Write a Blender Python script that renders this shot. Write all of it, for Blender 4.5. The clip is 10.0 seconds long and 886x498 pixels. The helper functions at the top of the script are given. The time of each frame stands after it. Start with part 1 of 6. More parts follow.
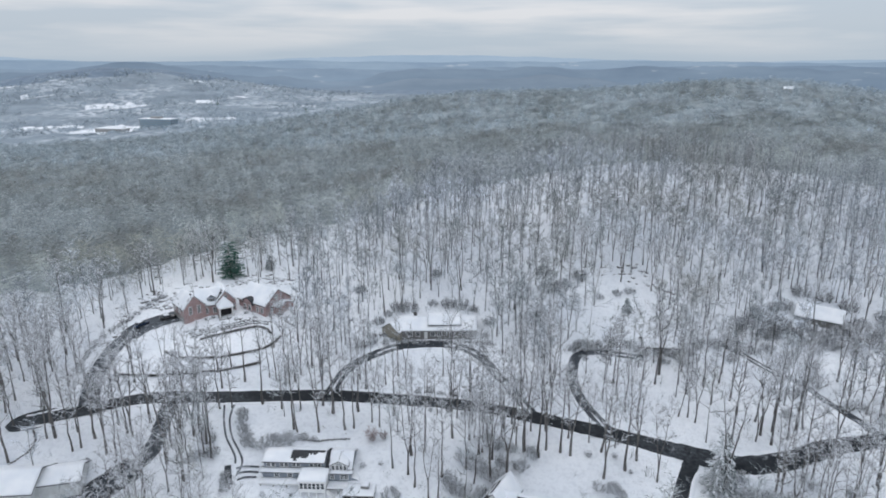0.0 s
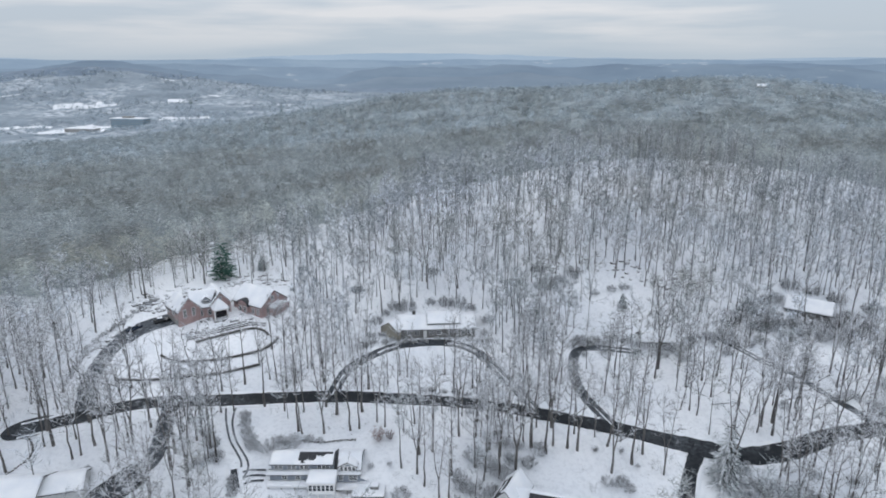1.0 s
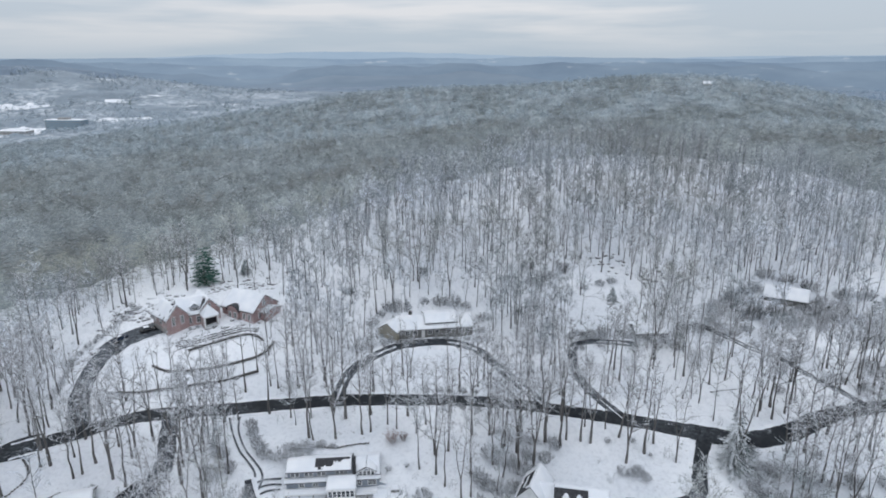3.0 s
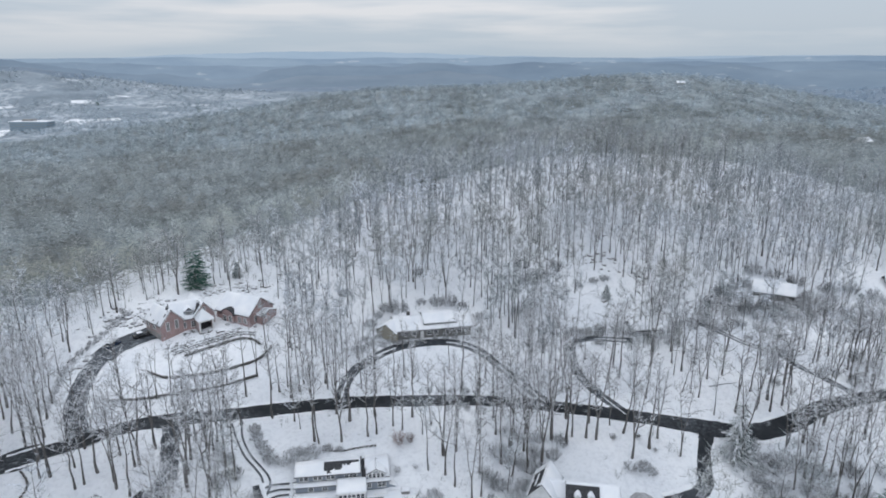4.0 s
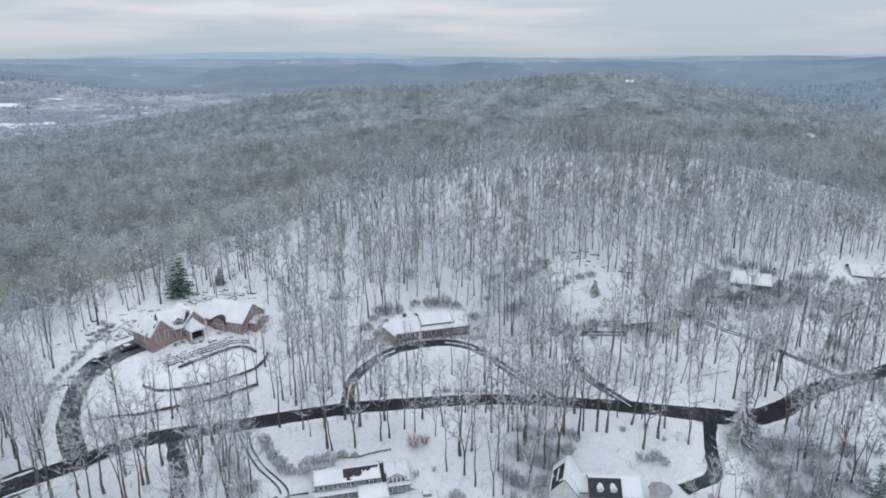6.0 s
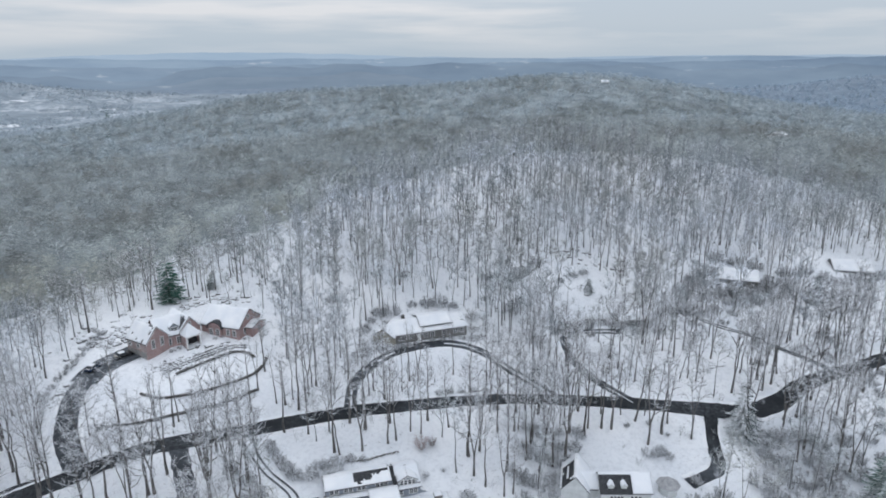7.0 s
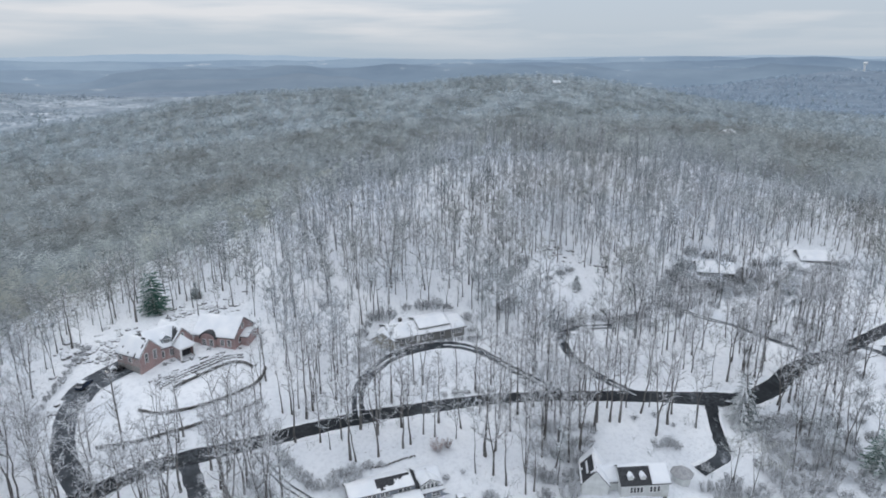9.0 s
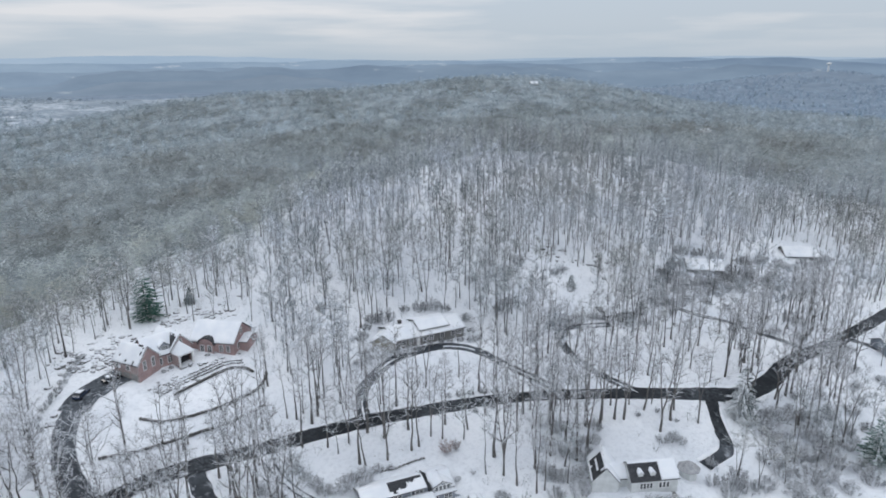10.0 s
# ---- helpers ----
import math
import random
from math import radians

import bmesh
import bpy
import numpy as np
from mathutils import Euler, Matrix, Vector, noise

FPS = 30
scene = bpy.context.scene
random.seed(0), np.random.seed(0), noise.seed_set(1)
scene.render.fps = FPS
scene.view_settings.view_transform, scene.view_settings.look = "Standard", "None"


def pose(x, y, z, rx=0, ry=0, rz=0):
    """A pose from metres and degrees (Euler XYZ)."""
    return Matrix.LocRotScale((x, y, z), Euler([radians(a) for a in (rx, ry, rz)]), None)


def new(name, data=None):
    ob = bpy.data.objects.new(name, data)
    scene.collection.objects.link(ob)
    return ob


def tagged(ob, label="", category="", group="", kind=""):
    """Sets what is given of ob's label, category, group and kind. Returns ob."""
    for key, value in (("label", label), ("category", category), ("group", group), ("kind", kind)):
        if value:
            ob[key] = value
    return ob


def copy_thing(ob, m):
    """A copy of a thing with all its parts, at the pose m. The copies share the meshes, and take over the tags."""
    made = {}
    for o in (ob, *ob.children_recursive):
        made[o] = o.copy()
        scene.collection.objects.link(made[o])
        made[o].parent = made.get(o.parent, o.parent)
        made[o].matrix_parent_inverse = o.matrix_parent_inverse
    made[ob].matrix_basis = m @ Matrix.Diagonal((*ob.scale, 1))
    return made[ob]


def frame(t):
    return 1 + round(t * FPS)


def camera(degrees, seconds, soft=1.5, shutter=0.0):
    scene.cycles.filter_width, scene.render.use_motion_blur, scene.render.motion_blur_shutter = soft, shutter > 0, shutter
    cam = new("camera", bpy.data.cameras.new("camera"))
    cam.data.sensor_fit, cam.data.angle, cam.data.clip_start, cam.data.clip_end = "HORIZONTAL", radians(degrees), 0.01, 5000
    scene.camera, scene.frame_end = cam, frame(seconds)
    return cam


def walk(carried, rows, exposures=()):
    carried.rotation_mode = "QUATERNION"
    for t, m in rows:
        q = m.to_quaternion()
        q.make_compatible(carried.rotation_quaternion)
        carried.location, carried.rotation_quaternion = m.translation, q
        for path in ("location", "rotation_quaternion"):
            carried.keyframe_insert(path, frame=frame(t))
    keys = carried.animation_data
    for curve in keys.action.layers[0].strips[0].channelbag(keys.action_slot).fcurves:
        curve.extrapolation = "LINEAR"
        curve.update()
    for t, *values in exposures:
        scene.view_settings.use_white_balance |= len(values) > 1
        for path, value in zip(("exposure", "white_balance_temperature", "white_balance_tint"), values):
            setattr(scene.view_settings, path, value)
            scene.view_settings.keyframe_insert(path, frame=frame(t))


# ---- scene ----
cam = camera(69.8, 10.0, soft=1.8)
METRES, EYE, TILT, LEAN, TURN = 70.0, 82.0, -16.6, 0.0, 0.0
ROWS = [
    (0.0, 0.0, 0.0, 0.0, 0.0, 0.0, -0.0),
    (0.5, -0.0449, 0.0018, 0.0002, -1.05, -0.08, 0.32),
    (1.0, -0.0942, 0.0043, 0.001, -2.21, -0.17, 0.72),
    (1.5, -0.1442, 0.0084, 0.0026, -3.39, -0.24, 1.08),
    (2.0, -0.1941, 0.0135, 0.0034, -4.58, -0.28, 1.44),
    (2.5, -0.2442, 0.0194, 0.0049, -5.76, -0.34, 1.78),
    (4.0, -0.3928, 0.043, 0.0125, -9.35, -0.53, 2.85),
    (4.5, -0.4424, 0.0529, 0.0149, -10.56, -0.59, 3.21),
    (5.0, -0.4913, 0.0641, 0.0183, -11.75, -0.66, 3.57),
    (5.5, -0.5399, 0.076, 0.0213, -12.95, -0.73, 3.94),
    (7.0, -0.6844, 0.1183, 0.035, -16.59, -0.97, 5.07),
    (7.5, -0.7325, 0.1344, 0.0397, -17.81, -1.05, 5.43),
    (8.0, -0.7796, 0.1512, 0.0447, -19.02, -1.13, 5.81),
    (8.5, -0.8263, 0.1691, 0.0504, -20.24, -1.23, 6.18),
    (9.0, -0.8732, 0.1879, 0.0564, -21.43, -1.36, 6.53),
    (9.5, -0.9193, 0.2078, 0.0622, -22.63, -1.45, 6.88),
    (10.0, -0.9636, 0.2277, 0.0684, -23.75, -1.53, 7.26),
]
walk(cam, [(t, pose(0, 0, EYE, TILT, LEAN, TURN) @ pose(METRES * x, METRES * y, METRES * z, 90 + pitch, roll, yaw)) for t, x, y, z, yaw, pitch, roll in ROWS],
     exposures=[(0.0, 0.0), (10.0, 0.0)])

# ---- world and sun: a closed overcast with faint streaks of brighter cloud ----
SUN_UP, SUN_TURN = 38.0, 200.0
world = bpy.data.worlds.new("overcast_sky")
scene.world = world
world.use_nodes = True
wn, wl = world.node_tree.nodes, world.node_tree.links
wn.clear()
w_out, w_bg = wn.new("ShaderNodeOutputWorld"), wn.new("ShaderNodeBackground")
w_sky = wn.new("ShaderNodeTexSky")
w_sky.sky_type, w_sky.sun_disc = "NISHITA", False
w_sky.sun_elevation, w_sky.sun_rotation = radians(SUN_UP), radians(SUN_TURN)
w_dim = wn.new("ShaderNodeVectorMath")
w_dim.operation = "SCALE"
w_dim.inputs["Scale"].default_value = 0.10
w_co, w_map = wn.new("ShaderNodeTexCoord"), wn.new("ShaderNodeMapping")
w_map.inputs["Scale"].default_value = (1.9, 1.9, 20.0)
w_noise, w_ramp = wn.new("ShaderNodeTexNoise"), wn.new("ShaderNodeValToRGB")
w_noise.inputs["Scale"].default_value, w_noise.inputs["Detail"].default_value = 1.3, 5.0
w_noise.inputs["Roughness"].default_value = 0.5
w_ramp.color_ramp.elements[0].position, w_ramp.color_ramp.elements[0].color = 0.42, (0.515, 0.585, 0.672, 1)
w_ramp.color_ramp.elements[1].position, w_ramp.color_ramp.elements[1].color = 0.60, (0.738, 0.75, 0.79, 1)
w_sep, w_low, w_hue = wn.new("ShaderNodeSeparateXYZ"), wn.new("ShaderNodeMapRange"), wn.new("ShaderNodeMix")
w_low.inputs["From Min"].default_value, w_low.inputs["From Max"].default_value = -0.01, 0.045
w_hue.data_type = "RGBA"
w_hue.inputs[6].default_value = (0.46, 0.56, 0.665, 1)
w_mix = wn.new("ShaderNodeMix")
w_mix.data_type = "RGBA"
w_mix.inputs[0].default_value = 0.93
w_bg.inputs["Strength"].default_value = 1.0
wl.new(w_co.outputs["Generated"], w_map.inputs["Vector"])
wl.new(w_map.outputs[0], w_noise.inputs["Vector"])
wl.new(w_noise.outputs[0], w_ramp.inputs[0])
wl.new(w_co.outputs["Generated"], w_sep.inputs[0])
wl.new(w_sep.outputs["Z"], w_low.inputs[0])
wl.new(w_low.outputs[0], w_hue.inputs[0])
wl.new(w_ramp.outputs[0], w_hue.inputs[7])
wl.new(w_sky.outputs[0], w_dim.inputs[0])
wl.new(w_dim.outputs[0], w_mix.inputs[6])
wl.new(w_hue.outputs[2], w_mix.inputs[7])
w_zen, w_gain = wn.new("ShaderNodeMath"), wn.new("ShaderNodeVectorMath")
w_zen.operation, w_gain.operation = "MULTIPLY_ADD", "SCALE"
w_zen.inputs[1].default_value, w_zen.inputs[2].default_value = 0.80, 0.95
w_zen.use_clamp = False
wl.new(w_sep.outputs["Z"], w_zen.inputs[0])
wl.new(w_mix.outputs[2], w_gain.inputs[0])
wl.new(w_zen.outputs[0], w_gain.inputs["Scale"])
wl.new(w_gain.outputs[0], w_bg.inputs["Color"])
wl.new(w_bg.outputs[0], w_out.inputs[0])

sun_data = bpy.data.lights.new("veiled_sun", "SUN")
sun_data.energy, sun_data.angle, sun_data.color = 0.5, radians(25), (1.0, 0.98, 0.96)
sun = new("veiled_sun", sun_data)
sun.matrix_world = pose(0, 0, 200, 90 - SUN_UP, 0, SUN_TURN)


# ---- materials ----
def shader(name, rough=0.8, metal=0.0):
    mat = bpy.data.materials.new(name)
    mat.use_nodes = True
    b = mat.node_tree.nodes["Principled BSDF"]
    b.inputs["Roughness"].default_value, b.inputs["Metallic"].default_value = rough, metal
    b.inputs["Specular IOR Level"].default_value = 0.25
    return mat, mat.node_tree.nodes, mat.node_tree.links, b


def noise_ramp(n, l, scale, stops, detail=4.0, coords="Object", stretch=None, rough=0.55):
    """A noise in the thing's own metres, turned into colours by the stops."""
    co, tex, ramp = n.new("ShaderNodeTexCoord"), n.new("ShaderNodeTexNoise"), n.new("ShaderNodeValToRGB")
    tex.inputs["Scale"].default_value, tex.inputs["Detail"].default_value = scale, detail
    tex.inputs["Roughness"].default_value = rough
    if stretch:
        m = n.new("ShaderNodeMapping")
        m.inputs["Scale"].default_value = stretch
        l.new(co.outputs[coords], m.inputs[0])
        l.new(m.outputs[0], tex.inputs["Vector"])
    else:
        l.new(co.outputs[coords], tex.inputs["Vector"])
    l.new(tex.outputs[0], ramp.inputs[0])
    els = ramp.color_ramp.elements
    while len(els) < len(stops):
        els.new(0.5)
    for e, (p, c) in zip(els, stops):
        e.position, e.color = p, (*c, 1)
    return tex, ramp


def blend(n, l, fac, a, b, mode="MIX"):
    m = n.new("ShaderNodeMix")
    m.data_type, m.blend_type = "RGBA", mode
    for socket, v in ((m.inputs[0], fac), (m.inputs[6], a), (m.inputs[7], b)):
        if isinstance(v, (int, float)):
            socket.default_value = v
        elif isinstance(v, tuple):
            socket.default_value = (*v, 1)
        else:
            l.new(v, socket)
    return m.outputs[2]


def bump(n, l, b, height, strength=0.4, dist=0.05):
    k = n.new("ShaderNodeBump")
    k.inputs["Strength"].default_value, k.inputs["Distance"].default_value = strength, dist
    l.new(height, k.inputs["Height"])
    l.new(k.outputs[0], b.inputs["Normal"])


def mottled(name, c1, c2, scale, rough=0.8, detail=4.0, relief=0.3, dist=0.03, stretch=None, fine=None):
    mat, n, l, b = shader(name, rough)
    tex, ramp = noise_ramp(n, l, scale, [(0.32, c1), (0.68, c2)], detail, stretch=stretch)
    out = ramp.outputs[0]
    if fine:
        _, r2 = noise_ramp(n, l, fine, [(0.3, (0.72, 0.72, 0.72)), (0.7, (1.15, 1.15, 1.15))])
        out = blend(n, l, 1.0, out, r2.outputs[0], "MULTIPLY")
    l.new(out, b.inputs["Base Color"])
    if relief:
        bump(n, l, b, tex.outputs[0], relief, dist)
    return mat


SNOW_A, SNOW_B = (0.74, 0.772, 0.822), (0.87, 0.888, 0.918)


def snowed(n, l, ground, low, high, island=0.0, scale=1.2):
    """Snow lying on what faces up (by the normal), broken by noise; island: share of loose pieces that are all white."""
    geo, sep, rng = n.new("ShaderNodeNewGeometry"), n.new("ShaderNodeSeparateXYZ"), n.new("ShaderNodeMapRange")
    l.new(geo.outputs["Normal"], sep.inputs[0])
    tex, _ = noise_ramp(n, l, scale, [(0, (0, 0, 0)), (1, (1, 1, 1))])
    add = n.new("ShaderNodeMath")
    add.operation = "MULTIPLY_ADD"
    l.new(tex.outputs[0], add.inputs[0])
    add.inputs[1].default_value = 0.8
    l.new(sep.outputs["Z"], add.inputs[2])
    rng.inputs["From Min"].default_value, rng.inputs["From Max"].default_value = low + 0.4, high + 0.4
    l.new(add.outputs[0], rng.inputs[0])
    fac = rng.outputs[0]
    if island:
        cut, mx = n.new("ShaderNodeMath"), n.new("ShaderNodeMath")
        cut.operation, mx.operation = "LESS_THAN", "MAXIMUM"
        l.new(geo.outputs["Random Per Island"], cut.inputs[0])
        cut.inputs[1].default_value = island
        l.new(cut.outputs[0], mx.inputs[0])
        l.new(fac, mx.inputs[1])
        fac = mx.outputs[0]
    return blend(n, l, fac, ground, (0.78, 0.805, 0.845))


def make_ground():
    mat, n, l, b = shader("snow_ground", 0.75)
    big, r1 = noise_ramp(n, l, 0.035, [(0.35, SNOW_A), (0.62, SNOW_B)], 5)
    fine, r2 = noise_ramp(n, l, 0.9, [(0.25, (0.78, 0.79, 0.805)), (0.52, (1, 1, 1))], 7, rough=0.7)
    speck, r3 = noise_ramp(n, l, 1.7, [(0.575, (0, 0, 0)), (0.73, (0.9, 0.9, 0.9))], 8, rough=0.72)
    brush, r4 = noise_ramp(n, l, 0.06, [(0.36, (0, 0, 0)), (0.62, (1, 1, 1))], 4)
    snow = blend(n, l, 1.0, r1.outputs[0], r2.outputs[0], "MULTIPLY")
    gate = n.new("ShaderNodeMath")
    gate.operation = "MULTIPLY"
    l.new(r3.outputs[0], gate.inputs[0])
    l.new(r4.outputs[0], gate.inputs[1])
    litter = blend(n, l, gate.outputs[0], snow, (0.16, 0.145, 0.13))
    l.new(litter, b.inputs["Base Color"])
    bump(n, l, b, fine.outputs[0], 0.5, 0.25)
    return mat


def make_asphalt(name, wet, slush):
    """wet: base grey; slush: how much trodden snow lies on it (0 to 1)."""
    mat, n, l, b = shader(name, 0.75)
    b.inputs["Specular IOR Level"].default_value = 0.12
    tex, r = noise_ramp(n, l, 0.5, [(0.3, (wet * 0.70, wet * 0.8, wet * 0.95)), (0.7, (wet * 1.25, wet * 1.4, wet * 1.6))], 6)
    s, rs = noise_ramp(n, l, 0.33, [(0.68 - 0.3 * slush, (0, 0, 0)), (0.86 - 0.22 * slush, (1, 1, 1))], 7, rough=0.68)
    # stretches where thin grey slush lies over the black
    _, r1 = noise_ramp(n, l, 0.05, [(0.44, (0, 0, 0)), (0.60, (1, 1, 1))], 3)
    _, r2 = noise_ramp(n, l, 1.1, [(0.40, (0, 0, 0)), (0.62, (1.6 * slush, 1.6 * slush, 1.6 * slush))], 6, rough=0.7)
    thin = n.new("ShaderNodeMath")
    thin.operation = "MULTIPLY"
    l.new(r1.outputs[0], thin.inputs[0])
    l.new(r2.outputs[0], thin.inputs[1])
    slushy = blend(n, l, thin.outputs[0], r.outputs[0], (0.20, 0.22, 0.245))
    l.new(blend(n, l, rs.outputs[0], slushy, (0.55, 0.58, 0.62)), b.inputs["Base Color"])
    bump(n, l, b, tex.outputs[0], 0.2, 0.02)
    return mat


def make_bark(name, c1, c2, island, low, high, patches=None):
    """patches: two tints that wander over the wood, in stands some tens of metres wide."""
    mat, n, l, b = shader(name, 0.9)
    tex, r = noise_ramp(n, l, 2.2, [(0.3, c1), (0.7, c2)], 5, stretch=(1, 1, 0.25))
    info, tone = n.new("ShaderNodeObjectInfo"), n.new("ShaderNodeMapRange")
    l.new(info.outputs["Random"], tone.inputs[0])
    tone.inputs["To Min"].default_value, tone.inputs["To Max"].default_value = 0.75, 1.3
    vary = n.new("ShaderNodeVectorMath")
    vary.operation = "SCALE"
    l.new(r.outputs[0], vary.inputs[0])
    l.new(tone.outputs[0], vary.inputs["Scale"])
    out = snowed(n, l, vary.outputs[0], low, high, island, 0.8)
    if patches:
        _, p = noise_ramp(n, l, 0.021, [(0.40, patches[0]), (0.5, patches[1]), (0.60, patches[2])], 2.5, stretch=(0.6, 1, 0.3), rough=0.6)
        out = blend(n, l, 1.0, out, p.outputs[0], "MULTIPLY")
        # tree by tree: paler and darker crowns
        _, q = noise_ramp(n, l, 0.085, [(0.35, (0.70, 0.71, 0.72)), (0.5, (0.99, 0.99, 0.99)), (0.65, (1.28, 1.27, 1.27))], 2.5, stretch=(1, 0.6, 0.2))
        out = blend(n, l, 1.0, out, q.outputs[0], "MULTIPLY")
    l.new(out, b.inputs["Base Color"])
    return mat


def make_needles(name, c1, c2, low, high, island):
    mat, n, l, b = shader(name, 0.8)
    _, r = noise_ramp(n, l, 1.1, [(0.3, c1), (0.7, c2)], 4)
    l.new(snowed(n, l, r.outputs[0], low, high, island, 1.4), b.inputs["Base Color"])
    return mat


def make_snow(name="roof_snow"):
    mat, n, l, b = shader(name, 0.7)
    big, r1 = noise_ramp(n, l, 0.25, [(0.3, SNOW_A), (0.65, (0.86, 0.875, 0.90))], 5)
    l.new(r1.outputs[0], b.inputs["Base Color"])
    bump(n, l, b, big.outputs[0], 0.4, 0.2)
    return mat


def make_brickwork():
    mat, n, l, b = shader("pink_red_brickwork", 0.9)
    co, br = n.new("ShaderNodeTexCoord"), n.new("ShaderNodeTexBrick")
    br.inputs["Color1"].default_value, br.inputs["Color2"].default_value = (0.41, 0.292, 0.286, 1), (0.34, 0.236, 0.232, 1)
    br.inputs["Mortar"].default_value = (0.42, 0.38, 0.37, 1)
    br.inputs["Scale"].default_value, br.inputs["Mortar Size"].default_value = 4.4, 0.012
    m = n.new("ShaderNodeMapping")
    m.inputs["Rotation"].default_value = (radians(90), 0, 0)
    l.new(co.outputs["Object"], m.inputs[0])
    l.new(m.outputs[0], br.inputs["Vector"])
    _, r = noise_ramp(n, l, 0.5, [(0.3, (0.78, 0.8, 0.82)), (0.7, (1.12, 1.08, 1.06))], 4)
    l.new(blend(n, l, 1.0, br.outputs[0], r.outputs[0], "MULTIPLY"), b.inputs["Base Color"])
    bump(n, l, b, br.outputs[1], 0.3, 0.01)
    return mat


def make_boards(name, c, gap=0.16):
    mat, n, l, b = shader(name, 0.65)
    co, wave = n.new("ShaderNodeTexCoord"), n.new("ShaderNodeTexWave")
    wave.bands_direction, wave.wave_profile = "Z", "SAW"
    wave.inputs["Scale"].default_value = 0.314 / gap
    l.new(co.outputs["Object"], wave.inputs[0])
    _, r = noise_ramp(n, l, 0.7, [(0.3, tuple(v * 0.85 for v in c)), (0.7, tuple(min(v * 1.1, 0.9) for v in c))], 5)
    l.new(r.outputs[0], b.inputs["Base Color"])
    bump(n, l, b, wave.outputs[1], 0.5, 0.02)
    return mat


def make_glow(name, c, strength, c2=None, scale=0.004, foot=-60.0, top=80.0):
    """Plain far backdrop: the haze of miles of damp air is glowing colour."""
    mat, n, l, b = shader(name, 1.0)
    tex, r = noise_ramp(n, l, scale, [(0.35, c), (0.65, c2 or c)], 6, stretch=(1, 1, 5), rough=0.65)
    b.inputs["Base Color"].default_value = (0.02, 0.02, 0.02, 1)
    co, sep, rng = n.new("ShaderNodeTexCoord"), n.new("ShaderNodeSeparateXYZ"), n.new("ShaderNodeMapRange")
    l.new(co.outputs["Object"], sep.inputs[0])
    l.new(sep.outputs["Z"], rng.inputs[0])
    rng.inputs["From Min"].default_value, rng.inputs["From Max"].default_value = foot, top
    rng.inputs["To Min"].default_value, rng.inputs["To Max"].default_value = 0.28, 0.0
    # mist painted in: paler and bluer towards the foot of the ridge
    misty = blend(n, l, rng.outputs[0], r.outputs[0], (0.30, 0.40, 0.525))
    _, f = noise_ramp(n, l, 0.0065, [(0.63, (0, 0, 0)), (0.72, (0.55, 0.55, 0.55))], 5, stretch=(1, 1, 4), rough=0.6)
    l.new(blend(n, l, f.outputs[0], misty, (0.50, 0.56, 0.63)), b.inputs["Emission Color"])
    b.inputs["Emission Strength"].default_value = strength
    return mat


GROUND = make_ground()
ROAD = make_asphalt("wet_asphalt", 0.026, 0.24)
DRIVE = make_asphalt("slushy_asphalt", 0.055, 0.42)
LANE = make_asphalt("snow_dusted_asphalt", 0.06, 0.52)
BANK = make_snow("ploughed_snow")
SNOW = make_snow()
BARK = make_bark("grey_brown_bark", (0.084, 0.080, 0.078), (0.178, 0.171, 0.166), 0.0, 0.25, 0.75)
TWIG = make_bark("snow_dusted_twigs", (0.108, 0.110, 0.113), (0.196, 0.199, 0.204), 0.31, 0.05, 0.72)
FAR_TRUNK = make_bark("woodland_bark", (0.090, 0.092, 0.092), (0.175, 0.178, 0.178), 0.03, 0.3, 0.9)
FAR_TWIG = make_bark("woodland_twigs", (0.182, 0.198, 0.208), (0.295, 0.318, 0.332), 0.15, 0.12, 0.95, ((0.78, 0.77, 0.72), (0.93, 0.96, 0.96), (1.08, 1.11, 1.15)))
SLOPE_BARK = make_bark("slope_bark", (0.115, 0.120, 0.124), (0.205, 0.212, 0.218), 0.0, 0.3, 1.2)
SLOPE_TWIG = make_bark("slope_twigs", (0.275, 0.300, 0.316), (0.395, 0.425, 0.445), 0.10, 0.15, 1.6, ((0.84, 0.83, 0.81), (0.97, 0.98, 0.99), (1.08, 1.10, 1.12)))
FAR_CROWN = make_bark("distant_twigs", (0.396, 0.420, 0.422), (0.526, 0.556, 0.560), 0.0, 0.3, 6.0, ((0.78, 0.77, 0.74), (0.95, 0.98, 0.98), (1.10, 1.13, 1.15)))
# hill, valley and east crowns: distance haze is put into the twig colour
HILL_CROWN = make_bark("hazy_hill_twigs", (0.305, 0.350, 0.380), (0.392, 0.446, 0.483), 0.0, 0.3, 6.0, ((0.82, 0.82, 0.80), (0.98, 1.0, 1.0), (1.12, 1.13, 1.14)))
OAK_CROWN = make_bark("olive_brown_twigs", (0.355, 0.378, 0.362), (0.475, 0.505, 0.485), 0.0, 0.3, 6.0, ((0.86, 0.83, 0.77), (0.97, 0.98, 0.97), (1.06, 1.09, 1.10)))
VALLEY_CROWN = make_bark("hazy_valley_twigs", (0.345, 0.400, 0.442), (0.43, 0.490, 0.535), 0.0, 0.3, 6.0, ((0.88, 0.89, 0.90), (1.0, 1.0, 1.0), (1.1, 1.1, 1.1)))
EAST_CROWN = make_bark("hazy_east_twigs", (0.275, 0.348, 0.425), (0.32, 0.395, 0.475), 0.0, 0.3, 6.0, ((0.9, 0.92, 0.93), (1.0, 1.0, 1.0), (1.08, 1.08, 1.08)))
THICKET = make_bark("grey_thicket_twigs", (0.135, 0.142, 0.150), (0.235, 0.245, 0.258), 0.17, 0.1, 1.0)
TRACK = make_asphalt("trodden_slush", 0.06, 0.50)
